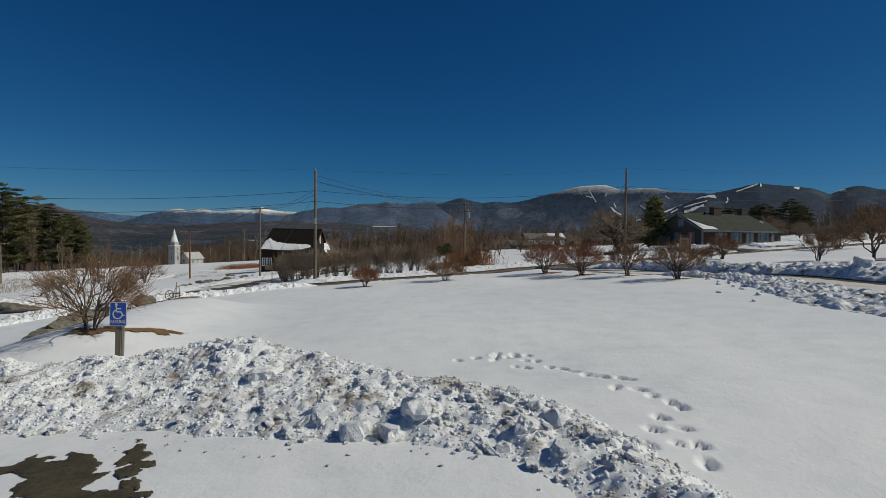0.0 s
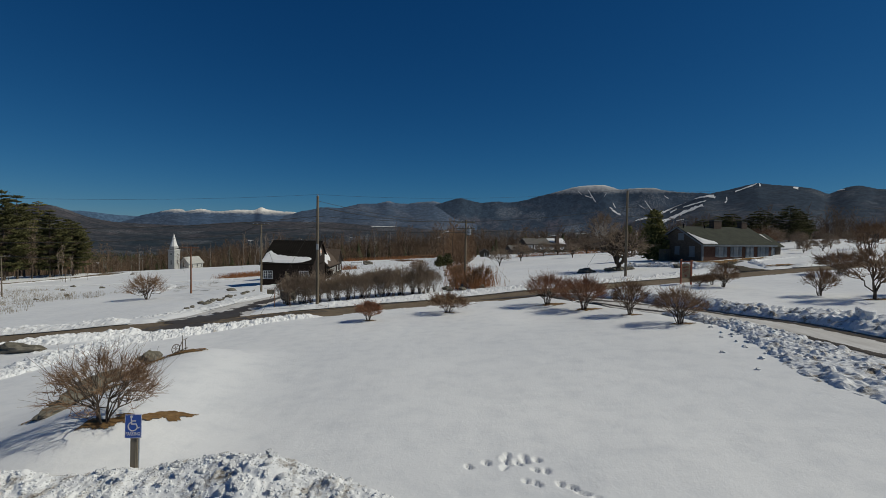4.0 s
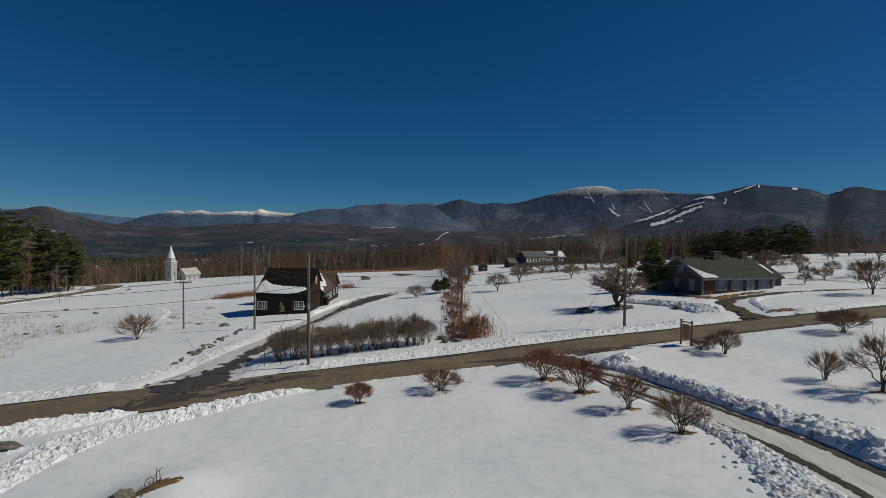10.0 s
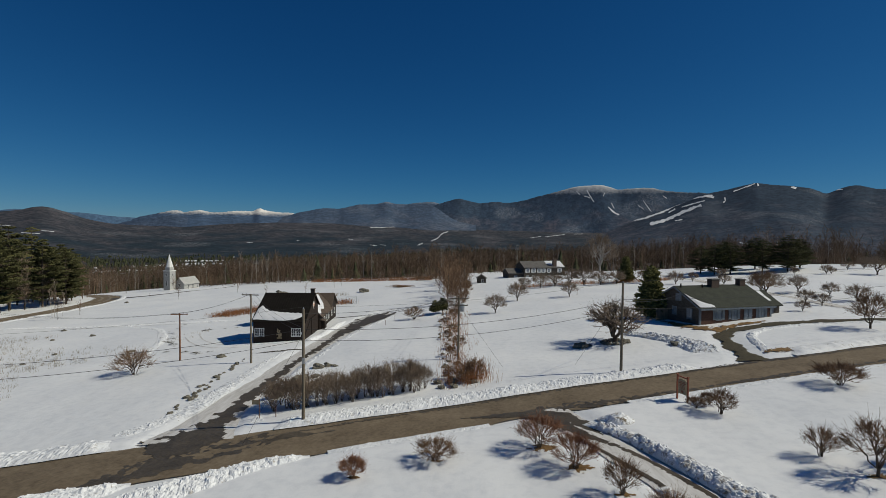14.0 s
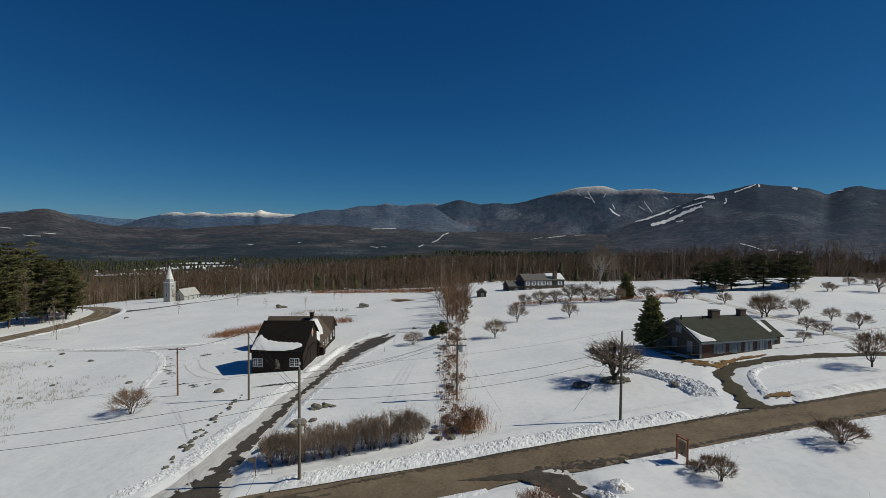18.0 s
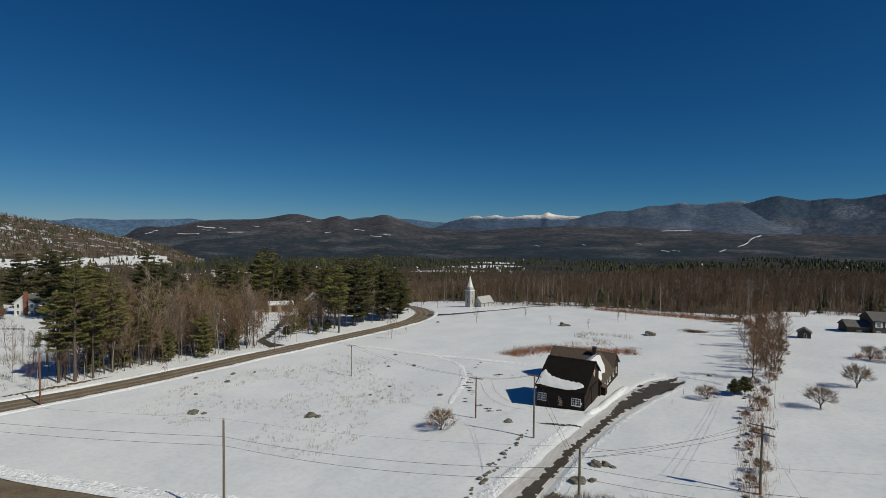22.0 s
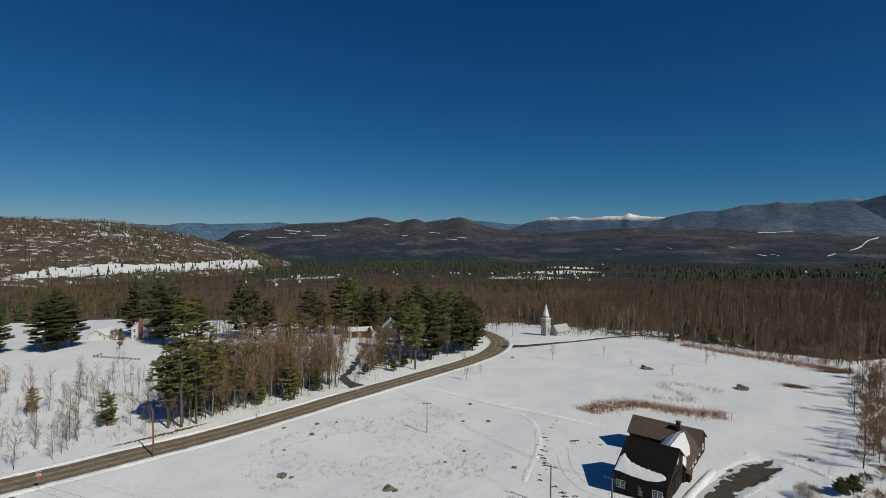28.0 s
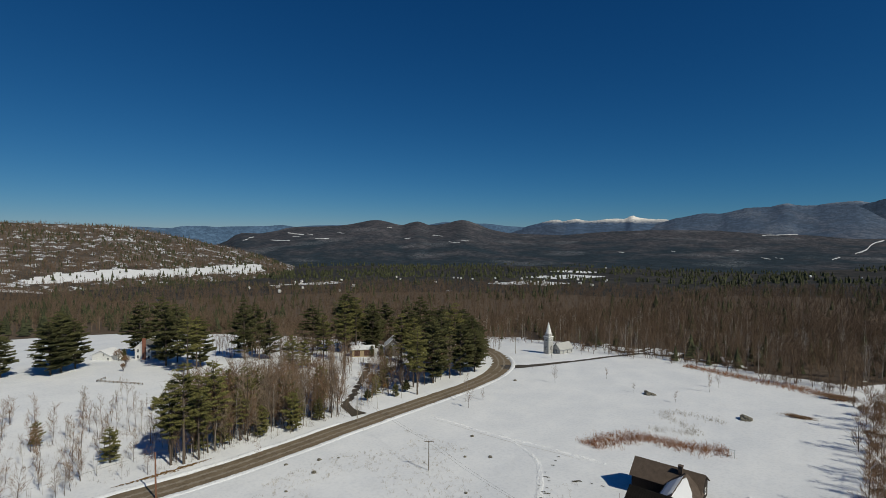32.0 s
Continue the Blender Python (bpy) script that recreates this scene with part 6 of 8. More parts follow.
for u in (8.35, 9.15):
    d = part("door", boxed(u - 0.38, u + 0.38, -0.13, -0.065, 0.02, 2.1, bevel=0.01), M_TRIM, house, "blue-grey glazed door")
    part("pane", boxed(u - 0.26, u + 0.26, -0.15, -0.131, 0.75, 1.95), M_PANE, d)
    part("handle", boxed(u + 0.28, u + 0.32, -0.2, -0.13, 0.98, 1.1), M_METAL, d)
for u, z, w, h in ((1.9, 1.35, 0.95, 1.4), (5.0, 1.4, 0.8, 1.1), (7.6, 1.4, 0.8, 1.1), (4.2, 3.55, 1.0, 0.9)):
    window(house, "left", u, z, w, h, 2, 2, -0.01, M_TRIM, M_PANE)
for cx, cy, w, d, top in ((6.8, 4.6, 1.5, 0.95, 6.05), (12.3, 4.8, 1.1, 0.9, 5.95)):
    c = part("chimney", boxed(cx - w / 2, cx + w / 2, cy - d / 2, cy + d / 2, 4.2, top, bevel=0.02), M_BRICK_DARK, house, "sooty brown brick chimney")
    part("chimney_cap", boxed(cx - w / 2 - 0.07, cx + w / 2 + 0.07, cy - d / 2 - 0.07, cy + d / 2 + 0.07, top, top + 0.12), M_GREY_ROOF, c)
for cx, cy, top in ((-0.0 + 0.5, 4.4, 5.55), (4.4, 4.3, 5.35)):
    bm = bmesh.new()
    cyl(bm, (cx, cy, 4.5), (cx, cy, top), 0.1, 0.1, 8)
    part("vent_pipe", bm, M_BARN_ROOF, house)
part("wall", prismed([(1.8, -0.6), (1.8, 2.2), (4.9, 3.9), (8.0, 2.2), (8.0, -0.6)], "x", 13.2, 17.0), M_GREY_SHINGLE, house)
bm = bmesh.new()
slab(bm, 1.4, 2.02, 4.9, 3.98, 13.2, 17.25, 0.15)
part("roof", bm, M_GREEN_ROOF, house)
bm = bmesh.new()
slab(bm, 8.4, 2.02, 4.9, 3.98, 13.2, 17.25, 0.15)
part("roof", bm, M_GREEN_ROOF, house)
window(house, "front", 15.2, 1.3, 0.9, 1.1, 2, 2, 1.79, M_TRIM, M_PANE)
for k in range(9):
    part("screen_board", boxed(-2.2 + k * 0.24, -2.0 + k * 0.24, 6.4, 6.46, -0.5, 1.5), M_POLE, house)
hs = roof_snow("roof_snow_patch", "snow patch at the house eave corner", lambda x, s: (x, -0.55 + 5.45 * s - 0.07, 2.5 + 2.72 * s), lambda x: float(np.interp(x, [-0.25, 0.4, 1.4, 2.4], [0.62, 0.42, 0.2, 0.08])), lambda x: float(np.interp(x, [-0.25, 0.5, 2.4], [0.03, 0.02, 0.02])), list(np.linspace(-0.25, 2.4, 14)), 0.16, 4)
hs.matrix_basis = HOUSE
hs = roof_snow("roof_snow_patch", "snow patch on the lower wing roof", lambda x, s: (x, 1.4 + 3.5 * s - 0.06, 2.2 + 1.96 * s), lambda x: 0.95, lambda x: float(np.interp(x, [13.6, 14.6, 16.0], [0.6, 0.25, 0.3])), list(np.linspace(13.6, 16.0, 12)), 0.18, 5)
hs.matrix_basis = HOUSE

# far two-storey house
FARH = pose(30.2, 197.0, -3.2, 0, 0, 14)
far_house = thing("far_house", "long dark two-storey house with pale shutters", "house", FARH)
part("wall", prismed([(0, -1), (0, 4.9), (4.2, 7.0), (8.4, 4.9), (8.4, -1)], "x", 2.5, 19.5), M_GREY_SHINGLE, far_house)
bm = bmesh.new()
slab(bm, -0.4, 4.75, 4.2, 7.06, 2.2, 19.8, 0.16)
part("roof", bm, M_GREY_ROOF, far_house)
bm = bmesh.new()
slab(bm, 8.8, 4.75, 4.2, 7.06, 2.2, 19.8, 0.16)
part("roof", bm, M_GREY_ROOF, far_house)
part("wall", prismed([(1.2, -1), (1.2, 2.6), (4.2, 4.2), (7.2, 2.6), (7.2, -1)], "x", -3.5, 2.5), M_GREY_SHINGLE, far_house)
bm = bmesh.new()
slab(bm, 0.8, 2.5, 4.2, 4.25, -3.8, 2.5, 0.14)
part("roof", bm, M_GREY_ROOF, far_house)
bm = bmesh.new()
slab(bm, 7.6, 2.5, 4.2, 4.25, -3.8, 2.5, 0.14)
part("roof", bm, M_GREY_ROOF, far_house)
part("chimney", boxed(15.0, 16.4, 0.2, 1.4, 3.5, 8.2, bevel=0.02), M_BRICK_DARK, far_house)
part("chimney", boxed(8.0, 9.0, 3.8, 4.6, 6.5, 8.3, bevel=0.02), M_BRICK_DARK, far_house)
for u in (3.9, 6.4, 8.9, 10.6, 13.0, 17.6):
    window(far_house, "front", u, 3.7, 0.85, 1.4, 2, 2, -0.01, M_WHITE, M_PANE)
    for s in (-0.75, 0.75):
        part("shutter", boxed(u + s - 0.2, u + s + 0.2, -0.1, -0.005, 2.95, 4.45), M_WHITE, far_house)
for u in (3.9, 6.4, 10.6, 13.0, 17.6):
    window(far_house, "front", u, 1.0, 0.85, 1.4, 2, 2, -0.01, M_WHITE, M_PANE)
window(far_house, "front", -0.5, 1.0, 1.0, 1.2, 2, 2, 1.19, M_WHITE, M_PANE)
hs = roof_snow("roof_snow_patch", "snow patch at the end of the far house roof", lambda x, s: (x, -0.4 + 4.6 * s - 0.06, 4.95 + 2.31 * s), lambda x: 0.98, lambda x: float(np.interp(x, [12.6, 14.5, 16.5, 19.7], [0.55, 0.3, 0.12, 0.04])), list(np.linspace(12.6, 19.7, 20)), 0.2, 6)
hs.matrix_basis = FARH

# the white church
CHURCH = pose(-125.0, 234.0, -13.3, 0, 0, -14)
church = thing("church", "small grey-white church with a pointed spire", "church", CHURCH)
part("tower", boxed(-1.75, 1.75, -1.75, 1.75, -0.8, 9.2, bevel=0.05), M_CHURCH, church)
part("cornice", boxed(-1.95, 1.95, -1.95, 1.95, 9.2, 9.5, bevel=0.04), M_WHITE, church)
part("belfry", boxed(-1.35, 1.35, -1.35, 1.35, 9.5, 11.0, bevel=0.04), M_CHURCH, church)
bm = bmesh.new()
bmesh.ops.create_cone(bm, cap_ends=True, segments=8, radius1=1.6, radius2=0.06, depth=5.9, matrix=Matrix.Translation((0, 0, 13.95)))
part("spire", bm, M_WHITE, church)
for wall, off in (("front", -1.76), ("right", 1.76), ("left", -1.76)):
    window(church, wall, 0, 3.6, 0.8, 2.2, 2, 3, off, M_WHITE, M_GLASS)
    window(church, wall, 0, 7.6, 0.8, 1.1, 2, 2, off, M_WHITE, M_GLASS)
part("nave", prismed([(0.4, -0.8), (0.4, 3.0), (3.1, 5.8), (5.8, 3.0), (5.8, -0.8)], "y", 2.5, 12.0), M_CHURCH, church)
for a, b in (((0.0, 2.7), (3.1, 5.9)), ((6.2, 2.7), (3.1, 5.9))):
    bm = bmesh.new()
    slab_x(bm, a[0], a[1], b[0], b[1], 2.1, 12.3, 0.18)
    part("roof", bm, M_GREY_ROOF if a[0] < 1 else M_CHURCH, church, "" if a[0] < 1 else "pale frosted roof slope")
part("vestibule", boxed(-1.6, 0.6, 1.7, 5.0, -0.8, 3.4), M_CHURCH, church)
window(church, "front", 3.1, 2.2, 0.9, 2.0, 2, 3, 2.49, M_WHITE, M_GLASS)
for u in (5.0, 8.0, 11.0):
    window(church, "right", u, 1.6, 0.8, 1.7, 2, 3, 5.81, M_WHITE, M_GLASS)

# white farmhouse, its garage, garden walls
FARM = pose(-252.6, 82.6, -9.3, 0, 0, 38)
farm = thing("farmhouse", "white two-storey farmhouse with a red brick chimney", "house", FARM)
part("wall", prismed([(0, -1.5), (0, 5.6), (3.8, 8.6), (7.6, 5.6), (7.6, -1.5)], "y", 0, 10.0), M_WHITE, farm)
for a in (-0.4, 8.0):
    bm = bmesh.new()
    slab_x(bm, a, 5.3, 3.8, 8.7, -0.4, 10.3, 0.2)
    part("roof", bm, M_OUTLET if a < 0 else M_GREY_ROOF, farm, "snow-covered roof slope" if a < 0 else "")
part("chimney", boxed(3.9, 5.3, -0.7, 0.0, -1, 10.2, bevel=0.03), M_BRICK, farm, "red brick chimney on the gable")
for u, z in ((1.5, 1.6), (1.5, 4.4), (6.6, 4.4), (6.6, 1.6)):
    window(farm, "front", u, z, 0.9, 1.4, 2, 2, -0.01, M_WHITE, M_GLASS)
part("porch_roof", prismed([(7.6, 3.3), (10.6, 2.6), (10.6, 2.8), (7.6, 3.55)], "y", 0.0, 8.0), M_GREY_ROOF, farm)
for yy in (0.2, 2.8, 5.4, 7.8):
    part("porch_post", boxed(10.2, 10.4, yy - 0.1, yy + 0.1, -1, 2.65), M_WHITE, farm)
part("porch_floor", boxed(7.6, 10.6, 0, 8, -1, 0.3), M_POLE, farm)
GAR = pose(-262.5, 68.5, -8.6, 0, 0, 34)
garage = thing("garage", "low white garage with a snowy roof", "garage", GAR)
part("wall", prismed([(0, -1.5), (0, 2.6), (4.6, 4.6), (9.2, 2.6), (9.2, -1.5)], "y", 0, 7.0), M_WHITE, garage)
for a in (-0.4, 9.6):
    bm = bmesh.new()
    slab_x(bm, a, 2.4, 4.6, 4.7, -0.35, 7.3, 0.25)
    part("roof", bm, M_OUTLET, garage, "snow-covered roof slope")
window(garage, "front", 5.9, 2.9, 0.7, 0.9, 2, 2, -0.01, M_WHITE, M_GLASS)
window(garage, "front", 8.0, 1.2, 0.7, 1.0, 2, 2, -0.01, M_WHITE, M_GLASS)
d = part("garage_door", boxed(1.0, 3.4, -0.06, 0.02, -0.8, 1.9), M_WHITE, garage)
part("handle", boxed(2.1, 2.3, -0.1, -0.06, 0.3, 0.4), M_METAL, d)
for a, b in (((-214.5, 58.0), (-200.0, 68.5)), ((-214.5, 58.0), (-217.5, 61.5))):
    q, _ = line_points([(*a, 0), (*b, 0)], 1.6)
    rail = thing("rail_fence", "low dark rail fence in the snowy yard", "fence", group="yard fence")
    for x, y, _z in q:
        part("post", boxed(x - 0.1, x + 0.1, y - 0.1, y + 0.1, at(x, y) - 0.3, at(x, y) + 0.75), M_POLE, rail)
    for zz in (0.35, 0.65):
        part("rail", mesh_np("rail", *rods([((a[0], a[1], at(*a) + zz), (b[0], b[1], at(*b) + zz), 0.07, 0.07)], 6), (M_POLE,)), None, rail)

# garden garage and house among the pines
GG = pose(-194.0, 160.5, -11.6, 0, 0, 52)
gg = thing("garden_garage", "brown garage with a snow-covered shallow roof", "garage", GG)
part("wall", prismed([(0, -1.5), (0, 2.6), (3.5, 3.6), (7, 2.6), (7, -1.5)], "x", 0, 11.0), M_SIGN_TAN, gg)
bm = bmesh.new()
slab(bm, -0.5, 2.5, 3.5, 3.72, -0.5, 11.5, 0.3)
part("roof", bm, M_OUTLET, gg, "snow-covered roof")
bm = bmesh.new()
slab(bm, 7.5, 2.5, 3.5, 3.72, -0.5, 11.5, 0.3)
part("roof", bm, M_OUTLET, gg, "snow-covered roof")
for u in (2.6, 7.4):
    part("garage_door", boxed(u - 1.4, u + 1.4, -0.06, 0.01, -0.6, 2.0), M_RED_SHINGLE, gg)
GH = pose(-184.5, 174.0, -11.8, 0, 0, 45)
gh = thing("garden_house", "grey house half hidden by evergreens", "house", GH)
part("wall", prismed([(0, -1.5), (0, 3.6), (4, 7.0), (8, 3.6), (8, -1.5)], "y", 0, 10), M_GREY_ROOF, gh)
for a in (-0.5, 8.5):
    bm = bmesh.new()
    slab_x(bm, a, 3.3, 4, 7.15, -0.5, 10.4, 0.22)
    part("roof", bm, M_OUTLET if a < 0 else M_GREY_ROOF, gh)
for u in (2.0, 6.0):
    window(gh, "front", u, 1.6, 1.1, 1.5, 2, 2, -0.01, M_WHITE, M_GLASS)
window(gh, "front", 4.0, 4.6, 1.0, 1.2, 2, 2, -0.01, M_WHITE, M_GLASS)
arbor = conifer("arborvitae", "dark columnar evergreen before the grey house", 61, 6.0, 2.2, 0.02, 14, 8, 0.5, 7, M_NEEDLE_DARK, 0.35, "columnar evergreens")
planted(arbor, [(-184.0, 171.0, 1.0), (-180.5, 174.0, 1.05), (-187.5, 168.0, 0.9), (-251.5, 78.0, 0.9)], prng, 0.95, 1.05, 0.05)

# small shed by the stone wall
SH = pose(12.9, 179.8, -3.2, 0, 0, -4)
shed = thing("garden_shed", "small dark shed with a white window", "shed", SH)
part("wall", prismed([(0, -1), (0, 2.3), (1.6, 3.3), (3.2, 2.3), (3.2, -1)], "y", 0, 3.4), M_GREY_SHINGLE, shed)
for a in (-0.25, 3.45):
    bm = bmesh.new()
    slab_x(bm, a, 2.15, 1.6, 3.38, -0.25, 3.6, 0.12)
    part("roof", bm, M_GREY_ROOF, shed)
window(shed, "front", 1.9, 1.3, 0.55, 1.2, 1, 2, -0.01)

# distant village houses
vill = thing("village_house", "tiny distant white house among trees", "house", None, "village houses")
part("wall", prismed([(-4, -2), (-4, 4.5), (0, 7.5), (4, 4.5), (4, -2)], "y", -6, 6), M_WHITE, vill)
for a in (-4.6, 4.6):
    bm = bmesh.new()
    slab_x(bm, a, 4.1, 0, 7.7, -6.5, 6.5, 0.3)
    part("roof", bm, M_OUTLET, vill, "snow-covered roof slope")
vr = np.random.default_rng(9)
spots = [(vr.uniform(-46, -22), vr.uniform(1150, 1420)) for _ in range(18)] + [(vr.uniform(-60, -50), vr.uniform(900, 1100)) for _ in range(5)] + [(vr.uniform(-25, 40), vr.uniform(1700, 2400)) for _ in range(26)] + [(vr.uniform(-62, -52), vr.uniform(1000, 1350)) for _ in range(9)] + [(20, 980), (24, 1040), (34, 900), (12.5, 700)]
for i, (a, r) in enumerate(spots):
    x, y = r * math.sin(radians(a)), r * math.cos(radians(a))
    m = Matrix.LocRotScale((x, y, float(lie(x, y)) + 1.0), Euler((0, 0, vr.uniform(0, 3))), [vr.uniform(0.35, 0.6)] * 3)
    o = copy_thing(vill, m) if i else vill
    o.matrix_basis = m


# ---- poles, wires and signs ----
def pole(x, y, top, arms=(), mat=None, label="weathered wooden utility pole", r=0.15, xf=False, lamp=False, turn=20.0, band=False):
    z0 = at(x, y)
    p = thing("utility_pole", label, "utility pole", pose(x, y, z0, 0, 0, turn), "utility poles")
    h = top - z0
    bm = bmesh.new()
    cyl(bm, (0, 0, -0.6), (0, 0, h), r, r * 0.68, 10)
    part("shaft", bm, mat or M_POLE, p)
    for a in arms:
        arm = part("crossarm", boxed(-1.15, 1.15, -r - 0.1, -r, h - a - 0.06, h - a + 0.06, bevel=0.01), mat or M_POLE, p)
        for u in (-1.05, -0.5, 0.5, 1.05):
            bm = bmesh.new()
            cyl(bm, (u, -r - 0.05, h - a + 0.06), (u, -r - 0.05, h - a + 0.2), 0.045, 0.03, 6)
            part("insulator", bm, M_METAL, arm)
    if not arms:
        bm = bmesh.new()
        cyl(bm, (0, 0, h - 0.02), (0, 0, h + 0.16), 0.05, 0.03, 6)
        part("insulator", bm, M_METAL, p)
    if band:
        bm = bmesh.new()
        cyl(bm, (0, 0, h * 0.55 - 0.25), (0, 0, h * 0.55 + 0.25), r * 0.86, r * 0.85, 10)
        part("pole_band", bm, M_METAL, p, "pale metal band")
    if xf:
        bm = bmesh.new()
        cyl(bm, (0.42, 0, h - 1.9), (0.42, 0, h - 1.0), 0.26, 0.26, 12)
        can = part("transformer", bm, M_METAL, p, "grey steel transformer can")
        bm = bmesh.new()
        cyl(bm, (0.42, 0, h - 1.0), (0.42, 0, h - 0.8), 0.05, 0.03, 6)
        part("bushing", bm, M_WHITE, can)
        part("bracket", boxed(0.1, 0.2, -0.05, 0.05, h - 1.7, h - 1.2), M_METAL, p)
    if lamp:
        part("lamp_arm", mesh_np("lamp_arm", *rods([((0, 0, h - 0.6), (-1.6, 0, h - 0.2), 0.03, 0.03)], 6), (M_METAL,)), None, p)
        part("lamp_head", boxed(-2.1, -1.5, -0.12, 0.12, h - 0.28, h - 0.14, bevel=0.03), M_METAL, p)
    return Vector((x, y, top))


PA = pole(-11.48, 44.95, 9.0, band=True, label="tall weathered utility pole beside the hedge")
PB = pole(18.03, 53.5, 10.57, label="tall weathered utility pole at the road edge")
PC = pole(-25.45, 70.4, 6.9, (0.12,), label="utility pole with one crossarm beside the barn", turn=-5)
PD = pole(-37.2, 74.7, 3.5, (0.15,), M_POLE_RED, "shorter leaning brown utility pole with a crossarm", 0.13, turn=10)
PE = pole(-76.7, 88.4, 1.0, (0.12,), label="utility pole with a crossarm standing in the field", r=0.12, turn=35)
PF = pole(-110.3, 41.3, 4.2, (), M_POLE_RED, "reddish-brown utility pole beside the main road", 0.19)
PG = pole(-44.25, 33.5, 8.2, (), None, "pale weathered utility pole beside the road", 0.15)
PH = pole(2.1, 64.6, 7.65, (0.3, 1.1), xf=True, label="utility pole carrying a transformer and crossarms", turn=-10)
PI = pole(6.9, 146.0, 5.8, label="grey utility pole by the stone wall", r=0.13)
PJ = pole(-137.5, 222.0, -4.0, label="grey street lamp pole beside the church", lamp=True, r=0.12)
PK = pole(-117.0, 100.2, 0.8, (0.1,), label="utility pole at the garden drive", r=0.13)
PL = pole(70.0, 66.5, 13.0, label="tall weathered utility pole along the road")


def wire(a, b, sag, da=(0, 0, 0), db=(0, 0, 0), r=0.015, label="dark overhead utility wire"):
    a, b = Vector(a) + Vector(da), Vector(b) + Vector(db)
    pts = [a.lerp(b, t) - Vector((0, 0, sag * 4 * t * (1 - t))) for t in np.linspace(0, 1, 21)]
    tagged(new("overhead_wire", mesh_np("overhead_wire", *tube(pts, r), (M_WIRE,), None, True)), label, "wire", "overhead wires")


FAR_LEFT = Vector((-112.0, 12.0, 6.0))
for d, sag, r in (((0, 0, 0.15), 0.6, 0.007), ((0, 0, -1.7), 0.9, 0.016), ((0, 0, -2.6), 1.0, 0.016)):
    for a, b in ((FAR_LEFT, PG), (PG, PA), (PA, PB), (PB, PL), (PL, (200, 96, 15))):
        wire(a, b, sag, d, d, r)
for o in (-1.0, 0.0, 1.0):
    wire(PA, PH, 0.5, (0, 0, -0.4 - 0.5 * abs(o)), (o * 0.9, 0, -0.2))
    wire(PH, PI, 1.0, (o * 0.9, 0, -0.2), (0, 0, -0.2 * abs(o)))
wire(PA, PC, 0.5, (0, 0, -1.6), (0.4, 0, 0))
wire(PA, PC, 0.6, (0, 0, -2.0), (-0.4, 0, 0))
for o in (-0.9, 0.9):
    wire(PC, PD, 0.4, (0, o * 0.3, 0), (0, o * 0.3, 0))
    wire(PD, PE, 0.9, (0, o * 0.3, 0), (o * 0.5, o * 0.4, 0))
    wire(PE, PK, 0.9, (o * 0.5, o * 0.4, 0), (0, o * 0.5, 0))
wire(PC, (-29.0, 86.0, 0.4), 0.3, (0, 0, -0.6))
wire(PB, (37.2, 80.0, 6.6), 0.6, (0, 0, -1.8))
wire(PF, (-117, -30, 4.5), 0.8)
wire(PF, PK, 0.8, (0, 0, 0), (0, 0, 0))
wire(PI, (13.6, 180.0, -0.5), 0.6, (0, 0, -1.0))
wire(PB, (14.5, 57.5, at(14.5, 57.5)), 0.0, (0, 0, -1.2), r=0.012, label="thin guy wire anchored in the snow")
wire(PH, (6.8, 58.5, at(6.8, 58.5)), 0.0, (0, 0, -1.2), r=0.012, label="thin guy wire anchored in the snow")
wire(PA, (-14.8, 40.6, at(-14.8, 40.6) + 0.3), 0.0, (0, 0, -2.0), r=0.012, label="thin guy wire anchored by the road")


def lettering(text, size, m, mat, parent):
    cu = bpy.data.curves.new("lettering", "FONT")
    cu.body, cu.size, cu.align_x, cu.align_y, cu.extrude = text, size, "CENTER", "CENTER", 0.002
    tmp = new("lettering", cu)
    me = bpy.data.meshes.new_from_object(tmp.evaluated_get(bpy.context.evaluated_depsgraph_get()))
    bpy.data.objects.remove(tmp)
    ob = part("lettering", me, mat, parent)
    if not me.materials:
        me.materials.append(mat)
    ob.matrix_basis = m
    return ob


# blue parking sign on its wooden post
zg = at(-6.85, 12.06)
ps = thing("parking_sign", "blue accessible-parking sign on a wooden post", "sign", pose(-6.85, 12.02, 2.28, -3, 0, 4))
part("post", boxed(-0.055, 0.055, 0.012, 0.1, zg - 2.28 - 0.4, -0.05, bevel=0.008), M_POLE, ps)
bm = bmesh.new()
cyl(bm, (0.1, 0.03, zg - 2.28 - 0.2), (0.1, 0.03, 0.1), 0.012, 0.012, 6)
part("steel_rod", bm, M_METAL, ps)
plate = part("plate", boxed(-0.155, 0.155, 0.0, 0.01, -0.228, 0.228, bevel=0.003), M_BLUE, ps)
bm = bmesh.new()
for d in ((-0.155, 0.155, 0.218, 0.226), (-0.155, 0.155, -0.226, -0.218), (-0.154, -0.146, -0.218, 0.218), (0.146, 0.154, -0.218, 0.218)):
    box(bm, d[0], d[1], -0.004, 0.0, d[2], d[3])
part("border", bm, M_WHITE, plate)
bm = bmesh.new()
cyl(bm, (-0.035, -0.004, 0.165), (-0.035, 0.0, 0.165), 0.026, 0.026, 12)
segs = [((-0.035, 0.135), (-0.025, 0.02)), ((-0.03, 0.085), (0.045, 0.085)), ((-0.025, 0.025), (0.055, 0.025)), ((0.055, 0.025), (0.09, -0.05)), ((0.09, -0.05), (0.115, -0.04))]
arc = [(-0.005 + 0.085 * math.cos(a), -0.02 + 0.085 * math.sin(a)) for a in np.linspace(radians(118), radians(345), 14)]
segs += list(zip(arc[:-1], arc[1:]))
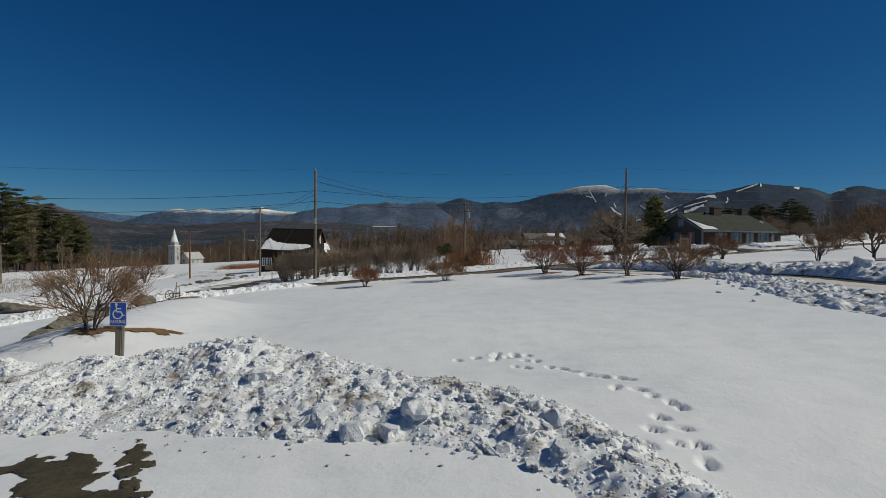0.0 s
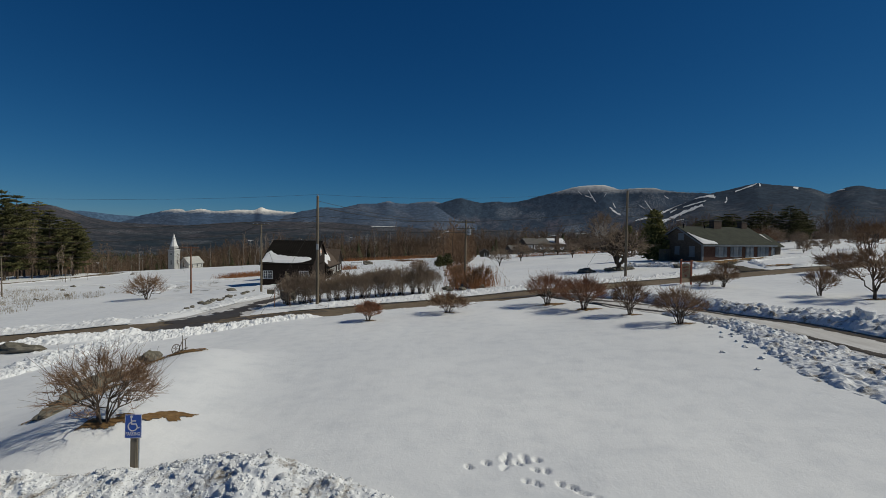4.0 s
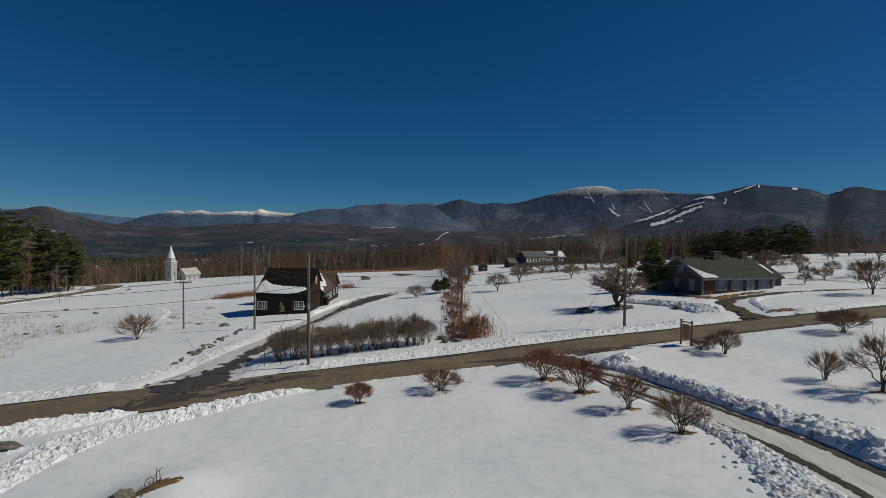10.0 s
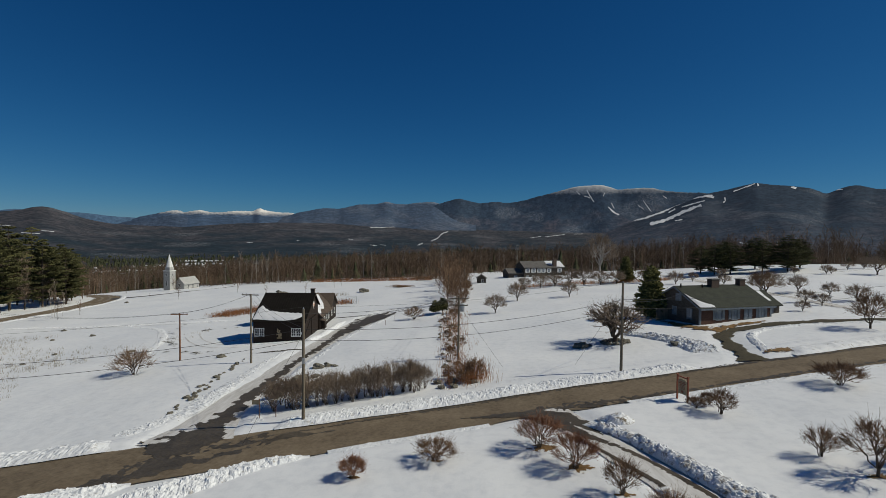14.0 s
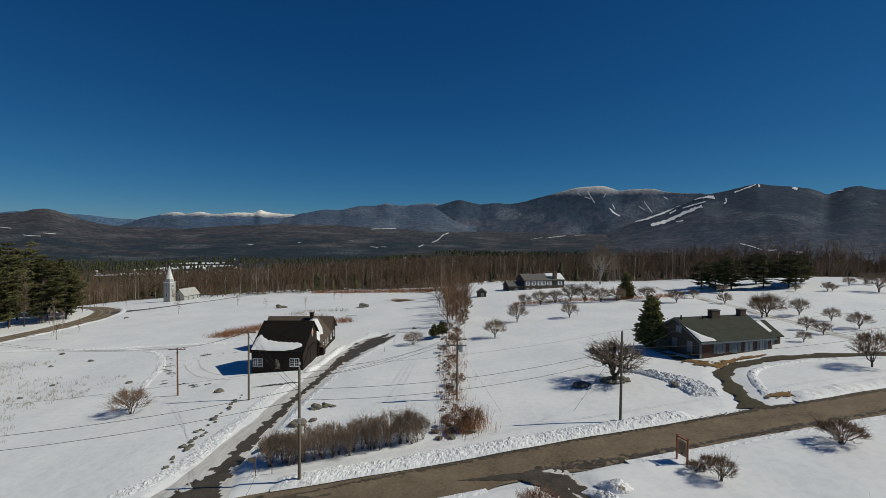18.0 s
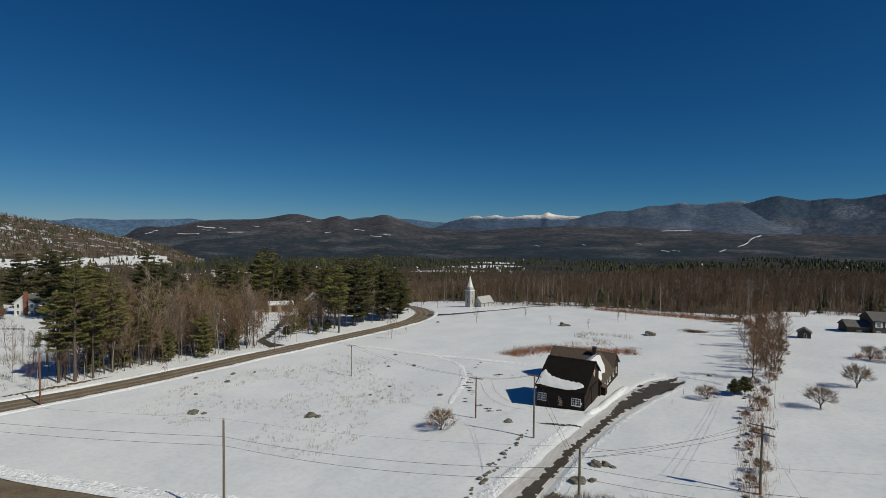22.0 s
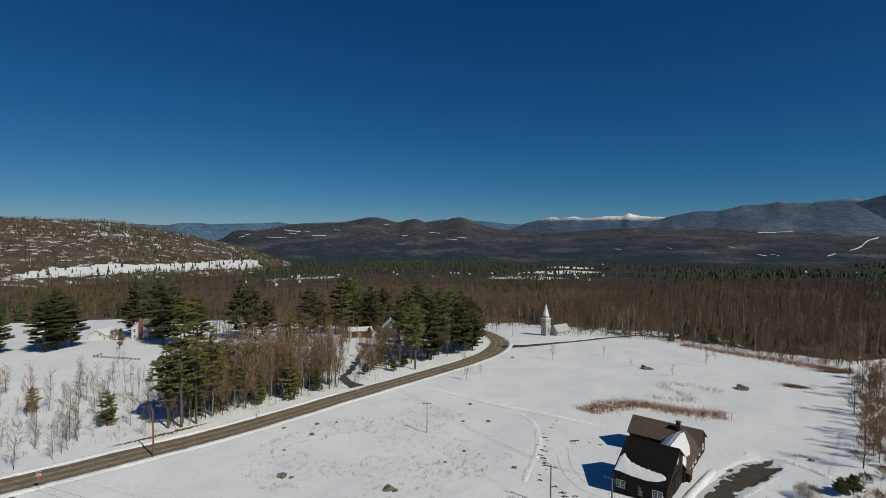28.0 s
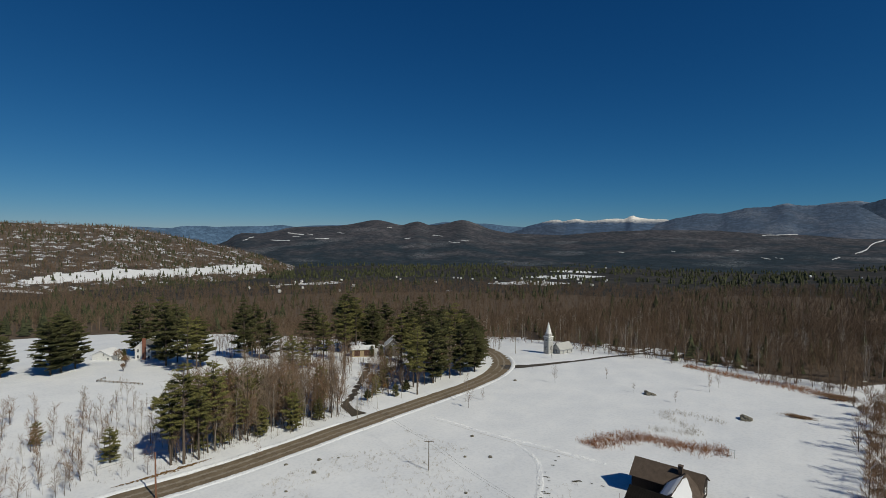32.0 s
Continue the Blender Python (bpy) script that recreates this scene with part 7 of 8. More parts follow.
for (xa, za), (xb, zb) in segs:
    ln = math.hypot(xb - xa, zb - za)
    bmesh.ops.create_cube(bm, size=1, matrix=Matrix.Translation(((xa + xb) / 2, -0.002, (za + zb) / 2)) @ Matrix.Rotation(-math.atan2(zb - za, xb - xa), 4, "Y") @ Matrix.Diagonal((ln + 0.01, 0.004, 0.022, 1)))
part("wheelchair_symbol", bm, M_WHITE, plate, "white wheelchair symbol").matrix_basis = pose(0, 0, 0.02)
lettering("PARKING", 0.064, pose(0, -0.003, -0.145, 90, 0, 0) @ Matrix.Diagonal((1, 1.5, 1, 1)), M_WHITE, plate)

# wooden sign board by the lower drive
zs = at(19.48, 43.8)
sb = thing("wooden_sign", "tan sign board hung between red-brown posts", "sign", pose(19.48, 43.83, zs, 0, 0, -72))
for s in (-0.55, 0.55):
    po = part("post", boxed(s - 0.06, s + 0.06, -0.06, 0.06, -0.4, 2.0, bevel=0.01), M_SIGN_RED, sb)
    part("post_cap", boxed(s - 0.08, s + 0.08, -0.08, 0.08, 2.0, 2.05), M_SIGN_RED, po)
part("top_rail", boxed(-0.49, 0.49, -0.04, 0.04, 1.84, 1.93), M_SIGN_RED, sb)
board = part("board", prismed([(-0.44, 0.5), (0.44, 0.5), (0.44, 1.6), (0.3, 1.7), (0, 1.74), (-0.3, 1.7), (-0.44, 1.6)], "y", -0.025, 0.025), M_SIGN_TAN, sb)
for side in (-1, 1):
    y0, y1 = (-0.032, -0.026) if side < 0 else (0.026, 0.032)
    for k, (w, z, h) in enumerate(((0.5, 1.5, 0.05), (0.66, 1.38, 0.07), (0.58, 1.25, 0.05), (0.62, 1.14, 0.04), (0.5, 1.04, 0.04), (0.6, 0.94, 0.04))):
        part("text_bar", boxed(-w / 2, w / 2, y0, y1, z - h / 2, z + h / 2), M_SIGN_RED, board)
    part("crest", prismed([(-0.1, 0.62), (0.1, 0.62), (0.13, 0.8), (-0.13, 0.8)], "y", y0, y1), M_SIGN_RED, board)
for s in (-0.3, 0.3):
    bm = bmesh.new()
    cyl(bm, (s, 0, 1.66), (s, 0, 1.86), 0.008, 0.008, 5)
    part("hanger", bm, M_METAL, sb)

# stop sign at the main road
zt = at(-109.3, 22.4)
st = thing("stop_sign", "red octagonal stop sign on a steel post", "sign", pose(-109.3, 22.4, zt, 0, 0, 80))
bm = bmesh.new()
cyl(bm, (0, 0.03, -0.4), (0, 0.03, 2.9), 0.035, 0.035, 6)
part("post", bm, M_METAL, st)
oc = [(0.4 * math.cos(radians(22.5 + 45 * k)), 2.5 + 0.4 * math.sin(radians(22.5 + 45 * k))) for k in range(8)]
pl = part("plate", prismed(oc, "y", -0.01, 0.01), M_WHITE, st, "white-rimmed octagon")
oc = [(0.37 * math.cos(radians(22.5 + 45 * k)), 2.5 + 0.37 * math.sin(radians(22.5 + 45 * k))) for k in range(8)]
part("red_face", prismed(oc, "y", -0.016, -0.0105), M_STOP, pl)
lettering("STOP", 0.3, pose(0, -0.018, 2.5, 90, 0, 0), M_WHITE, pl)
part("street_sign", boxed(-0.45, 0.45, 0.02, 0.04, 3.0, 3.2), M_METAL, st)

# small posts and markers
for x, y, h, lab in ((-15.7, 46.6, 1.75, "thin dark sign post at the hedge end"), (-14.4, 46.9, 0.9, "thin short marker stake in the snow bank"), (-9.2, 103.4, 1.2, "thin marker stake beside the barn lane"), (-10.3, 96.5, 0.9, "thin marker stake beside the barn lane"),
                     (33.0, 124.0, 1.0, "thin marker stake in the orchard"), (-36.5, 101.5, 1.5, "thin marker stake beside the barn yard"), (-116.0, 108.8, 1.2, "thin marker stake at the drive mouth"), (-112.0, 196.0, 1.4, "thin marker stake at the road bend")):
    z = at(x, y)
    bm = bmesh.new()
    cyl(bm, (x, y, z - 0.3), (x, y, z + h), 0.035, 0.03, 6)
    tagged(part("marker_post", bm, M_POLE_RED), lab, "post", "marker posts")
z = at(-15.7, 46.6)
tagged(part("hanging_sign", boxed(-16.35, -15.74, 46.58, 46.62, z + 1.25, z + 1.65, bevel=0.01), M_SIGN_TAN), "small tan sign plate fixed to the dark post", "sign")
# swing frame behind the barn
zw = at(-24.2, 139.2)
sw = thing("swing_frame", "grey metal swing frame in the snow", "swing frame", pose(-24.2, 139.2, zw, 0, 0, 10))
for s in (-1.3, 1.3):
    for d in (-0.6, 0.6):
        part("leg", mesh_np("leg", *rods([((s, d, -0.2), (s, 0, 1.9), 0.05, 0.05)], 6), (M_METAL,)), None, sw)
part("top_bar", mesh_np("top_bar", *rods([((-1.45, 0, 1.9), (1.45, 0, 1.9), 0.05, 0.05)], 6), (M_METAL,)), None, sw)
for s in (-0.6, 0.5):
    part("seat", boxed(s - 0.22, s + 0.22, -0.12, 0.12, 0.4, 0.45), M_BARN, sw)
    for e in (-0.2, 0.2):
        part("chain", mesh_np("chain", *rods([((s + e, 0, 0.45), (s + e, 0, 1.9), 0.015, 0.015)], 4), (M_METAL,)), None, sw)
# old iron implement standing on the turf
zi = at(-11.45, 22.6)
rim = thing("iron_implement", "rusty old farm implement on a turf mound", "implement", Matrix.LocRotScale((-11.45, 22.6, zi + 0.06), Euler((0, 0, 1.2)), (0.6, 0.6, 0.6)))
part("frame_bar", mesh_np("frame_bar", *rods([((-0.5, 0, 0), (0.6, 0.1, 0.1), 0.035, 0.03), ((0.1, 0, 0), (0.15, 0, 1.05), 0.03, 0.02), ((-0.25, 0, 0), (0.12, 0, 0.7), 0.025, 0.02), ((0.1, 0, 0.7), (0.6, 0.05, 0.8), 0.025, 0.02), ((0.4, 0, 0), (0.35, 0, 0.75), 0.03, 0.02)], 6), (M_BARK,)), None, rim)
bm = bmesh.new()
pts = [(0.32 * math.cos(a), 0.32 * math.sin(a)) for a in np.linspace(0, 2 * math.pi, 15)]
wv, wf = rods([((-0.3 + p[0], 0.12, 0.2 + p[1]), (-0.3 + q[0], 0.12, 0.2 + q[1]), 0.025, 0.025) for p, q in zip(pts[:-1], pts[1:])] + [((-0.3, 0.12, 0.2), (-0.3 + p[0], 0.12, 0.2 + p[1]), 0.012, 0.012) for p in pts[:-1:2]], 5)
bm.free()
part("wheel", mesh_np("wheel", wv, wf, (M_BARK,)), None, rim)


# ---- ploughed snow, rocks, turf and stalks ----
def cells(x, y, seed=0.0):
    """Distance to the nearest of scattered points and a random value for that point's lump."""
    xi, yi = np.floor(x), np.floor(y)
    best, val = np.full(np.shape(x), 9.0), np.zeros(np.shape(x))
    for dx in (-1, 0, 1):
        for dy in (-1, 0, 1):
            a, b = xi + dx, yi + dy
            s1 = np.sin(a * 127.1 + b * 311.7 + seed * 17.3) * 43758.5453
            s2 = np.sin(a * 269.5 + b * 183.3 + seed * 9.1) * 43758.5453
            s1, s2 = s1 - np.floor(s1), s2 - np.floor(s2)
            d = np.hypot(a + s1 - x, b + s2 - y)
            val = np.where(d < best, (s1 * 7.3 + s2 * 3.1) % 1.0, val)
            best = np.minimum(best, d)
    return best, val


def clumps(x, y, size, seed, keep=0.45):
    """Clods as tilted domes on scattered points, with gaps between."""
    d, v = cells(x / size, y / size, seed)
    dome = np.sqrt(np.clip(1 - (d / (0.42 + 0.25 * v)) ** 2, 0, 1))
    return np.where(v > keep, dome * (0.5 + 0.5 * v), 0.25 * np.clip(1 - d, 0, 1)) * size


def crumble(x, y, seed):
    """Broken ploughed snow, from big slabs down to crumbs."""
    wx, wy = x + 0.12 * (vnoise(x * 2.3, y * 2.3, seed) - 0.5), y + 0.12 * (vnoise(x * 2.3 + 9, y * 2.3, seed) - 0.5)
    return 0.20 * clumps(wx, wy, 0.55, seed, 0.72) + 0.26 * clumps(wx, wy, 0.30, seed + 2, 0.6) + 0.27 * clumps(wx, wy, 0.16, seed + 4, 0.5) + 0.24 * clumps(wx, wy, 0.10, seed + 6, 0.45) + 0.03 * (vnoise(x * 14, y * 14, seed) - 0.5)


def snow_ridge(name, label, line, height, step, cols, seed, mat, rough=1.0, lean=0.0, group="", sink=0.12):
    """A ploughed ridge along a line of (x, y, half width): steep on the ploughed side, broken on top."""
    q, n = line_points(line, step)
    c = np.linspace(-1, 1, cols)
    X = q[:, 0][:, None] + n[:, 0][:, None] * q[:, 2][:, None] * c[None]
    Y = q[:, 1][:, None] + n[:, 1][:, None] * q[:, 2][:, None] * c[None]
    prof = np.clip(1 - np.abs(c - lean) ** 2.2 / (1 + lean * np.sign(c - lean)) ** 2.2, 0, 1)[None]
    ends = np.clip(np.minimum(np.arange(len(q)), np.arange(len(q))[::-1]) * step / 1.2, 0, 1)[:, None]
    big = 0.65 + 0.7 * vnoise(X * 0.45, Y * 0.45, seed)
    Z = lie(X, Y) + 0.1 * swell(X, Y, 9, 1) + 0.05 * swell(X, Y, 3.1, 4) - sink + ends * (height * prof * big + rough * 1.25 * crumble(X, Y, seed) * np.minimum(1, prof * 2.5))
    k = (np.arange(len(q) - 1)[:, None] * cols + np.arange(cols - 1)[None, :]).ravel()
    F = np.stack([k, k + 1, k + 1 + cols, k + cols], 1)
    return tagged(new(name, mesh_np(name, np.stack([X, Y, Z], -1).reshape(-1, 3), F, (mat,), None, step > 0.2)), label, "snow bank", group)


def side(line, off, i0=0, i1=None, w=0.8):
    """A line beside a way, off metres outside its edge (positive: on its left)."""
    q, n = line_points(line, 4.0)
    q, n = q[i0:i1], n[i0:i1]
    s = 1 if off > 0 else -1
    return [(x + nx_ * (hw * s + off), y + ny_ * (hw * s + off), w) for (x, y, hw), (nx_, ny_) in zip(q, n)]


def stretch_of(line, a, b, axis=0):
    return [p for p in line if a <= p[axis] <= b]


# the big pile in front of the lot
def off_line(x, y, line):
    """Distance of many places to a line."""
    q = line_points([(*p, 0) for p in line], 0.12)[0]
    d = np.full(x.shape, 9.0)
    for cx, cy, _ in q:
        d = np.minimum(d, np.hypot(x - cx, y - cy))
    return d


PILE_FRONT = [(-17, 10.9), (-10, 9.9), (-6.7, 9.3), (-4.7, 9.1), (-3.75, 8.8), (-2.6, 8.4), (-1.6, 8.3), (-0.8, 8.05), (-0.15, 7.75), (0.2, 7.4), (0.33, 7.0), (0.3, 6.0), (0.4, 4.6)]
PILE_BACK = [(-17, 12.6), (-9, 12.3), (-6.8, 12.4), (-5, 12.6), (-3, 12.0), (-1.2, 10.6), (0.6, 9.5), (1.35, 8.7), (1.75, 7.6), (1.95, 6.6), (2.1, 5.6), (2.1, 4.6)]


def inside(x, y, poly):
    odd = np.zeros(x.shape, bool)
    for (x0, y0), (x1, y1) in zip(poly, poly[1:] + poly[:1]):
        if y0 != y1:
            odd ^= ((y0 > y) != (y1 > y)) & (x < (x1 - x0) * (y - y0) / (y1 - y0) + x0)
    return odd


def crumb_shape():
    """A small ball of twenty faces, as arrays."""
    bm = bmesh.new()
    bmesh.ops.create_icosphere(bm, subdivisions=1, radius=1.0)
    v = np.array([list(q.co) for q in bm.verts])
    f = np.array([[q.index for q in p.verts] for p in bm.faces])
    bm.free()
    return v, f


def heap(name, label, front, back, tall, step, seed, mat, cap=(2.3, 0.5)):
    """A ploughed heap between a front and a back foot line: long broken front, steep back."""
    xs = [p[0] for p in front + back]
    ys = [p[1] for p in front + back]
    X, Y = np.meshgrid(np.arange(min(xs) - 0.4, max(xs) + 0.4, step), np.arange(min(ys) - 0.4, max(ys) + 0.4, step))
    poly = line_points([(*p, 0) for p in front], 0.3)[0][:, :2].tolist() + line_points([(*p, 0) for p in back], 0.3)[0][::-1, :2].tolist()
    ins = inside(X, Y, poly)
    df, db = off_line(X, Y, front), off_line(X, Y, back)
    wob = 0.5 * (vnoise(X * 1.6, Y * 1.6, seed) - 0.5) + 0.3 * (vnoise(X * 4, Y * 4, seed) - 0.5)
    sd = np.where(ins, np.minimum(df, db), -np.minimum(df, db)) + wob * 0.5
    f, bk = np.clip((df + wob * 0.4) / cap[0], 0, 1), np.clip(db / cap[1], 0, 1)
    body = np.where(ins, (0.25 * np.sin(f * 1.5708) + 0.75 * f) * np.sin(bk * 1.5708), 0)
    big = 0.6 + 0.8 * vnoise(X * 0.7, Y * 0.7, seed + 1)
    foot = np.clip((sd + 0.12) / 0.75, 0.0, 1) ** 0.7
    top = tall(X) * body * big + (0.35 + 0.6 * vnoise(X * 1.1, Y * 1.1, seed + 9)) * crumble(X, Y, seed) * foot - 0.10 * (1 - foot)
    Z = land(X, Y) - 0.02 + top
    use = (sd > -0.14)
    n = X.shape[1]
    k = (np.arange(X.shape[0] - 1)[:, None] * n + np.arange(n - 1)[None, :]).ravel()
    F = np.stack([k, k + 1, k + 1 + n, k + n], 1)
    F = F[use.ravel()[F].all(1)]
    ids = np.unique(F)
    back_ids = np.full(X.size, -1)
    back_ids[ids] = np.arange(len(ids))
    V = np.stack([X, Y, Z], -1).reshape(-1, 3)[ids]
    tagged(new(name, mesh_np(name, V, back_ids[F], (mat,), None, True)), label, "snow bank", "lot snow piles")
    # crumbs lying on the heap, thickest on its front
    r = np.random.default_rng(seed)
    ok = np.argwhere(use & (foot > 0.25))
    pick = ok[r.integers(0, len(ok), int(len(ok) * step * step * 420))]
    px, py, pz = X[pick[:, 0], pick[:, 1]], Y[pick[:, 0], pick[:, 1]], Z[pick[:, 0], pick[:, 1]]
    size = 0.011 * (1 + 2.0 * r.random(len(pick)) ** 4) * r.uniform(0.75, 1.3, len(pick))
    unit_v, unit_f = crumb_shape()
    a = r.uniform(0, 6.28, len(pick))
    tip = r.uniform(0.6, 1.4, (len(pick), 1, 3)) * (1 + 0.24 * r.normal(0, 1, (len(pick), len(unit_v), 1)))
    P = unit_v[None] * tip * size[:, None, None]
    ca, sa = np.cos(a)[:, None], np.sin(a)[:, None]
    Q = np.stack([P[..., 0] * ca - P[..., 1] * sa + px[:, None] + r.normal(0, step / 2, (len(pick), 1)), P[..., 0] * sa + P[..., 1] * ca + py[:, None], 0.8 * P[..., 2] + pz[:, None] - size[:, None] * 0.12], -1)
    FF = (np.arange(len(pick)) * len(unit_v))[:, None, None] + unit_f[None]
    tagged(new("snow_crumbs", mesh_np("snow_crumbs", Q.reshape(-1, 3), FF.reshape(-1, 3), (M_PLOW,), None, True)), "loose crumbs of ploughed snow on the pile", "snow", kind="stuff")


heap("snow_pile", "big crumbling ploughed snow pile with dirt", PILE_FRONT, PILE_BACK, lambda x: np.interp(x, [-17, -9, -6.8, -4.5, -1, 0.6, 1.5], [0.33, 0.43, 0.52, 0.57, 0.5, 0.36, 0.26]), 0.03, 3, M_PLOW)
heap("snow_pile", "loose broken snow along the lot edge", [(2.4, 5.2), (3.2, 6.0), (4.4, 6.2), (6.5, 6.3), (10, 6.6)], [(2.5, 6.4), (3.2, 6.9), (4.6, 7.3), (6.5, 8.2), (10.0, 9.4)], lambda x: 0.05 + 0 * x, 0.05, 9, M_PLOW)
# banks of the lower drive
snow_ridge("snow_bank", "tall blue-shaded ploughed bank of the drive", [(10.8, 40.6, 0.5), (12.9, 37.6, 0.7), (14.1, 33.4, 0.7), (15.2, 29.6, 0.8), (16.7, 26.0, 1.3), (17.8, 22.5, 1.7), (18.4, 18, 1.6), (18.6, 12, 1.5)], 0.36, 0.08, 34, 12, M_PLOW, 1.0, 0.0, "drive banks")
snow_ridge("snow_bank", "broken snow bank inside the drive bend", [(11.9, 30.6, 0.4), (12.2, 27.6, 0.55), (12.5, 24.0, 0.8), (12.1, 20.4, 1.5), (11.6, 17.2, 2.1), (11.8, 14, 1.8), (12, 11, 1.2)], 0.22, 0.07, 46, 14, M_PLOW, 0.85, 0.0, "drive banks")
snow_ridge("snow_bank", "broken snow heap at the drive mouth", [(12.1, 41.6, 0.6), (13.1, 40.4, 1.0), (14.2, 39.6, 0.7)], 0.55, 0.09, 22, 15, M_PLOW, 0.8, 0.0, "drive banks")
# road banks
far_side, near_side = side(ROAD, 1.2, w=1.4), side(ROAD, -0.55, w=0.6)
snow_ridge("snow_bank", "gritty ploughed bank along the road", stretch_of(far_side, -105, -22), 0.3, 0.14, 14, 21, M_BANK, 0.75, 0.0, "road banks")
snow_ridge("snow_bank", "gritty ploughed bank along the road", stretch_of(far_side, -15, 29), 0.28, 0.12, 16, 22, M_BANK, 0.7, 0.0, "road banks")
snow_ridge("snow_bank", "gritty ploughed bank along the road", stretch_of(far_side, 36, 110), 0.3, 0.25, 10, 23, M_BANK, 0.7, 0.0, "road banks")
snow_ridge("snow_bank", "broken ploughed bank at the lawn edge", [(-9.0, 37.6, 0.4), (-12.0, 36.7, 0.9), (-14.4, 35.2, 1.4), (-17.0, 33.6, 1.8), (-19.2, 31.5, 1.9), (-20.4, 29.4, 1.8), (-20.4, 27.0, 1.5), (-19.9, 24.6, 1.2), (-21, 20.5, 1.0), (-26, 15, 1.0)], 0.2, 0.08, 30, 24, M_BANK, 1.0, 0.0, "road banks")
snow_ridge("snow_bank", "heaped ploughed bank at the lot exit", [(-28.5, 30.6, 0.8), (-26.0, 32.0, 1.6), (-23.8, 33.0, 1.9), (-21.6, 33.9, 1.3), (-19.6, 34.9, 0.6)], 0.34, 0.08, 34, 25, M_BANK, 1.0, 0.0, "road banks")
snow_ridge("snow_bank", "low broken ridge between the exit wheel tracks", [(-19.3, 33.6, 0.3), (-20.8, 32.0, 0.5), (-22.3, 29.9, 0.5), (-23.6, 27.0, 0.5), (-25.5, 23.5, 0.5)], 0.05, 0.08, 14, 26, M_BANK, 0.6, 0.0, "road banks")
snow_ridge("snow_bank", "thin broken edge of the lawn snow", stretch_of(near_side, -9, 5.5), 0.05, 0.12, 10, 27, M_BANK, 0.35, 0.0, "road banks")
snow_ridge("snow_bank", "low ploughed bank along the road", stretch_of(near_side, 15, 100), 0.06, 0.2, 10, 28, M_BANK, 0.4, 0.0, "road banks")
# barn lane and house drive banks
snow_ridge("snow_bank", "broken bank along the barn lane", [(-27.0, 43.4, 1.0), (-24.9, 46.5, 1.5), (-23.7, 51, 1.4), (-23.4, 58, 1.1), (-23.6, 68, 0.8), (-23.0, 78, 0.6)], 0.12, 0.12, 16, 31, M_BANK, 0.6, 0.0, "lane banks")
snow_ridge("snow_bank", "broken bank along the barn lane", [(-15.4, 44.9, 0.7), (-16.6, 48.5, 0.7), (-17.2, 56, 0.6), (-17.2, 68, 0.6), (-15.8, 84, 0.6), (-12.9, 99, 0.6), (-9.8, 110, 0.6)], 0.1, 0.12, 16, 32, M_BANK, 0.6, 0.0, "lane banks")
snow_ridge("snow_bank", "broken snow heaped behind the barn yard", [(-17.5, 117.5, 0.8), (-12.5, 118.8, 1.0), (-7.0, 117, 1.0), (-2.5, 113, 0.7)], 0.35, 0.16, 14, 33, M_BANK, 0.6, 0.0, "lane banks")
snow_ridge("snow_bank", "bank piled against the barn corner", [(-22.2, 84.2, 0.7), (-20.8, 88, 0.8), (-20.4, 96, 0.8), (-19.8, 106, 0.8)], 0.4, 0.14, 14, 34, M_BANK, 0.5, 0.0, "lane banks")
snow_ridge("snow_bank", "bank shovelled before the barn front", [(-32.5, 84.6, 0.5), (-28, 84.7, 0.6), (-23, 84.5, 0.7)], 0.22, 0.14, 12, 35, M_BANK, 0.4, 0.0, "lane banks")
snow_ridge("snow_bank", "lumpy ploughed bank beside the house drive", [(24.5, 73.0, 0.7), (27, 70.5, 1.0), (29.2, 66.5, 1.5), (29.9, 62.0, 2.0), (29.4, 58.5, 1.6)], 0.4, 0.1, 40, 36, M_PLOW, 1.5, 0.0, "lane banks")
snow_ridge("snow_bank", "lumpy ploughed bank inside the drive loop", [(35.6, 57.6, 0.6), (37.0, 62, 0.7), (39.5, 67.3, 0.7), (44, 70, 0.6), (52, 71.3, 0.6), (60, 70, 0.5)], 0.25, 0.14, 14, 37, M_BANK, 0.6, 0.0, "lane banks")
snow_ridge("snow_bank", "low ploughed bank along the main road", stretch_of(side(MAIN_ROAD, -0.9, w=1.0), 12, 215, 1), 0.25, 0.3, 10, 38, M_BANK, 0.6, 0.0, "road banks")
snow_ridge("snow_bank", "low ploughed bank along the main road", [p for p in side(MAIN_ROAD, 0.9, w=1.0) if 5 < p[1] < 98], 0.25, 0.3, 10, 39, M_BANK, 0.6, 0.0, "road banks")
snow_ridge("snow_bank", "old ploughed ridge round the barn yard", [(-78, 120, 0.6), (-68, 115, 0.8), (-60, 110, 0.9), (-55.5, 103.0, 1.0), (-51.5, 96, 1.0), (-48.8, 89.5, 0.9), (-47.2, 84, 0.8), (-45, 79.5, 0.6)], 0.14, 0.12, 18, 40, M_BANK, 0.7, 0.0, "lane banks")

snow_ridge("snow_bank", "low trodden ridge of the track across the field", [(-104, 118.5, 0.4), (-91.8, 118.5, 0.5), (-74, 117.6, 0.6), (-65, 118.8, 0.7), (-57, 118, 0.8), (-51, 118.3, 0.9), (-45, 117.2, 0.6)], 0.14, 0.16, 12, 41, M_BANK, 0.8, 0.0, "lane banks")

# loose blocks of snow
brng = np.random.default_rng(6)


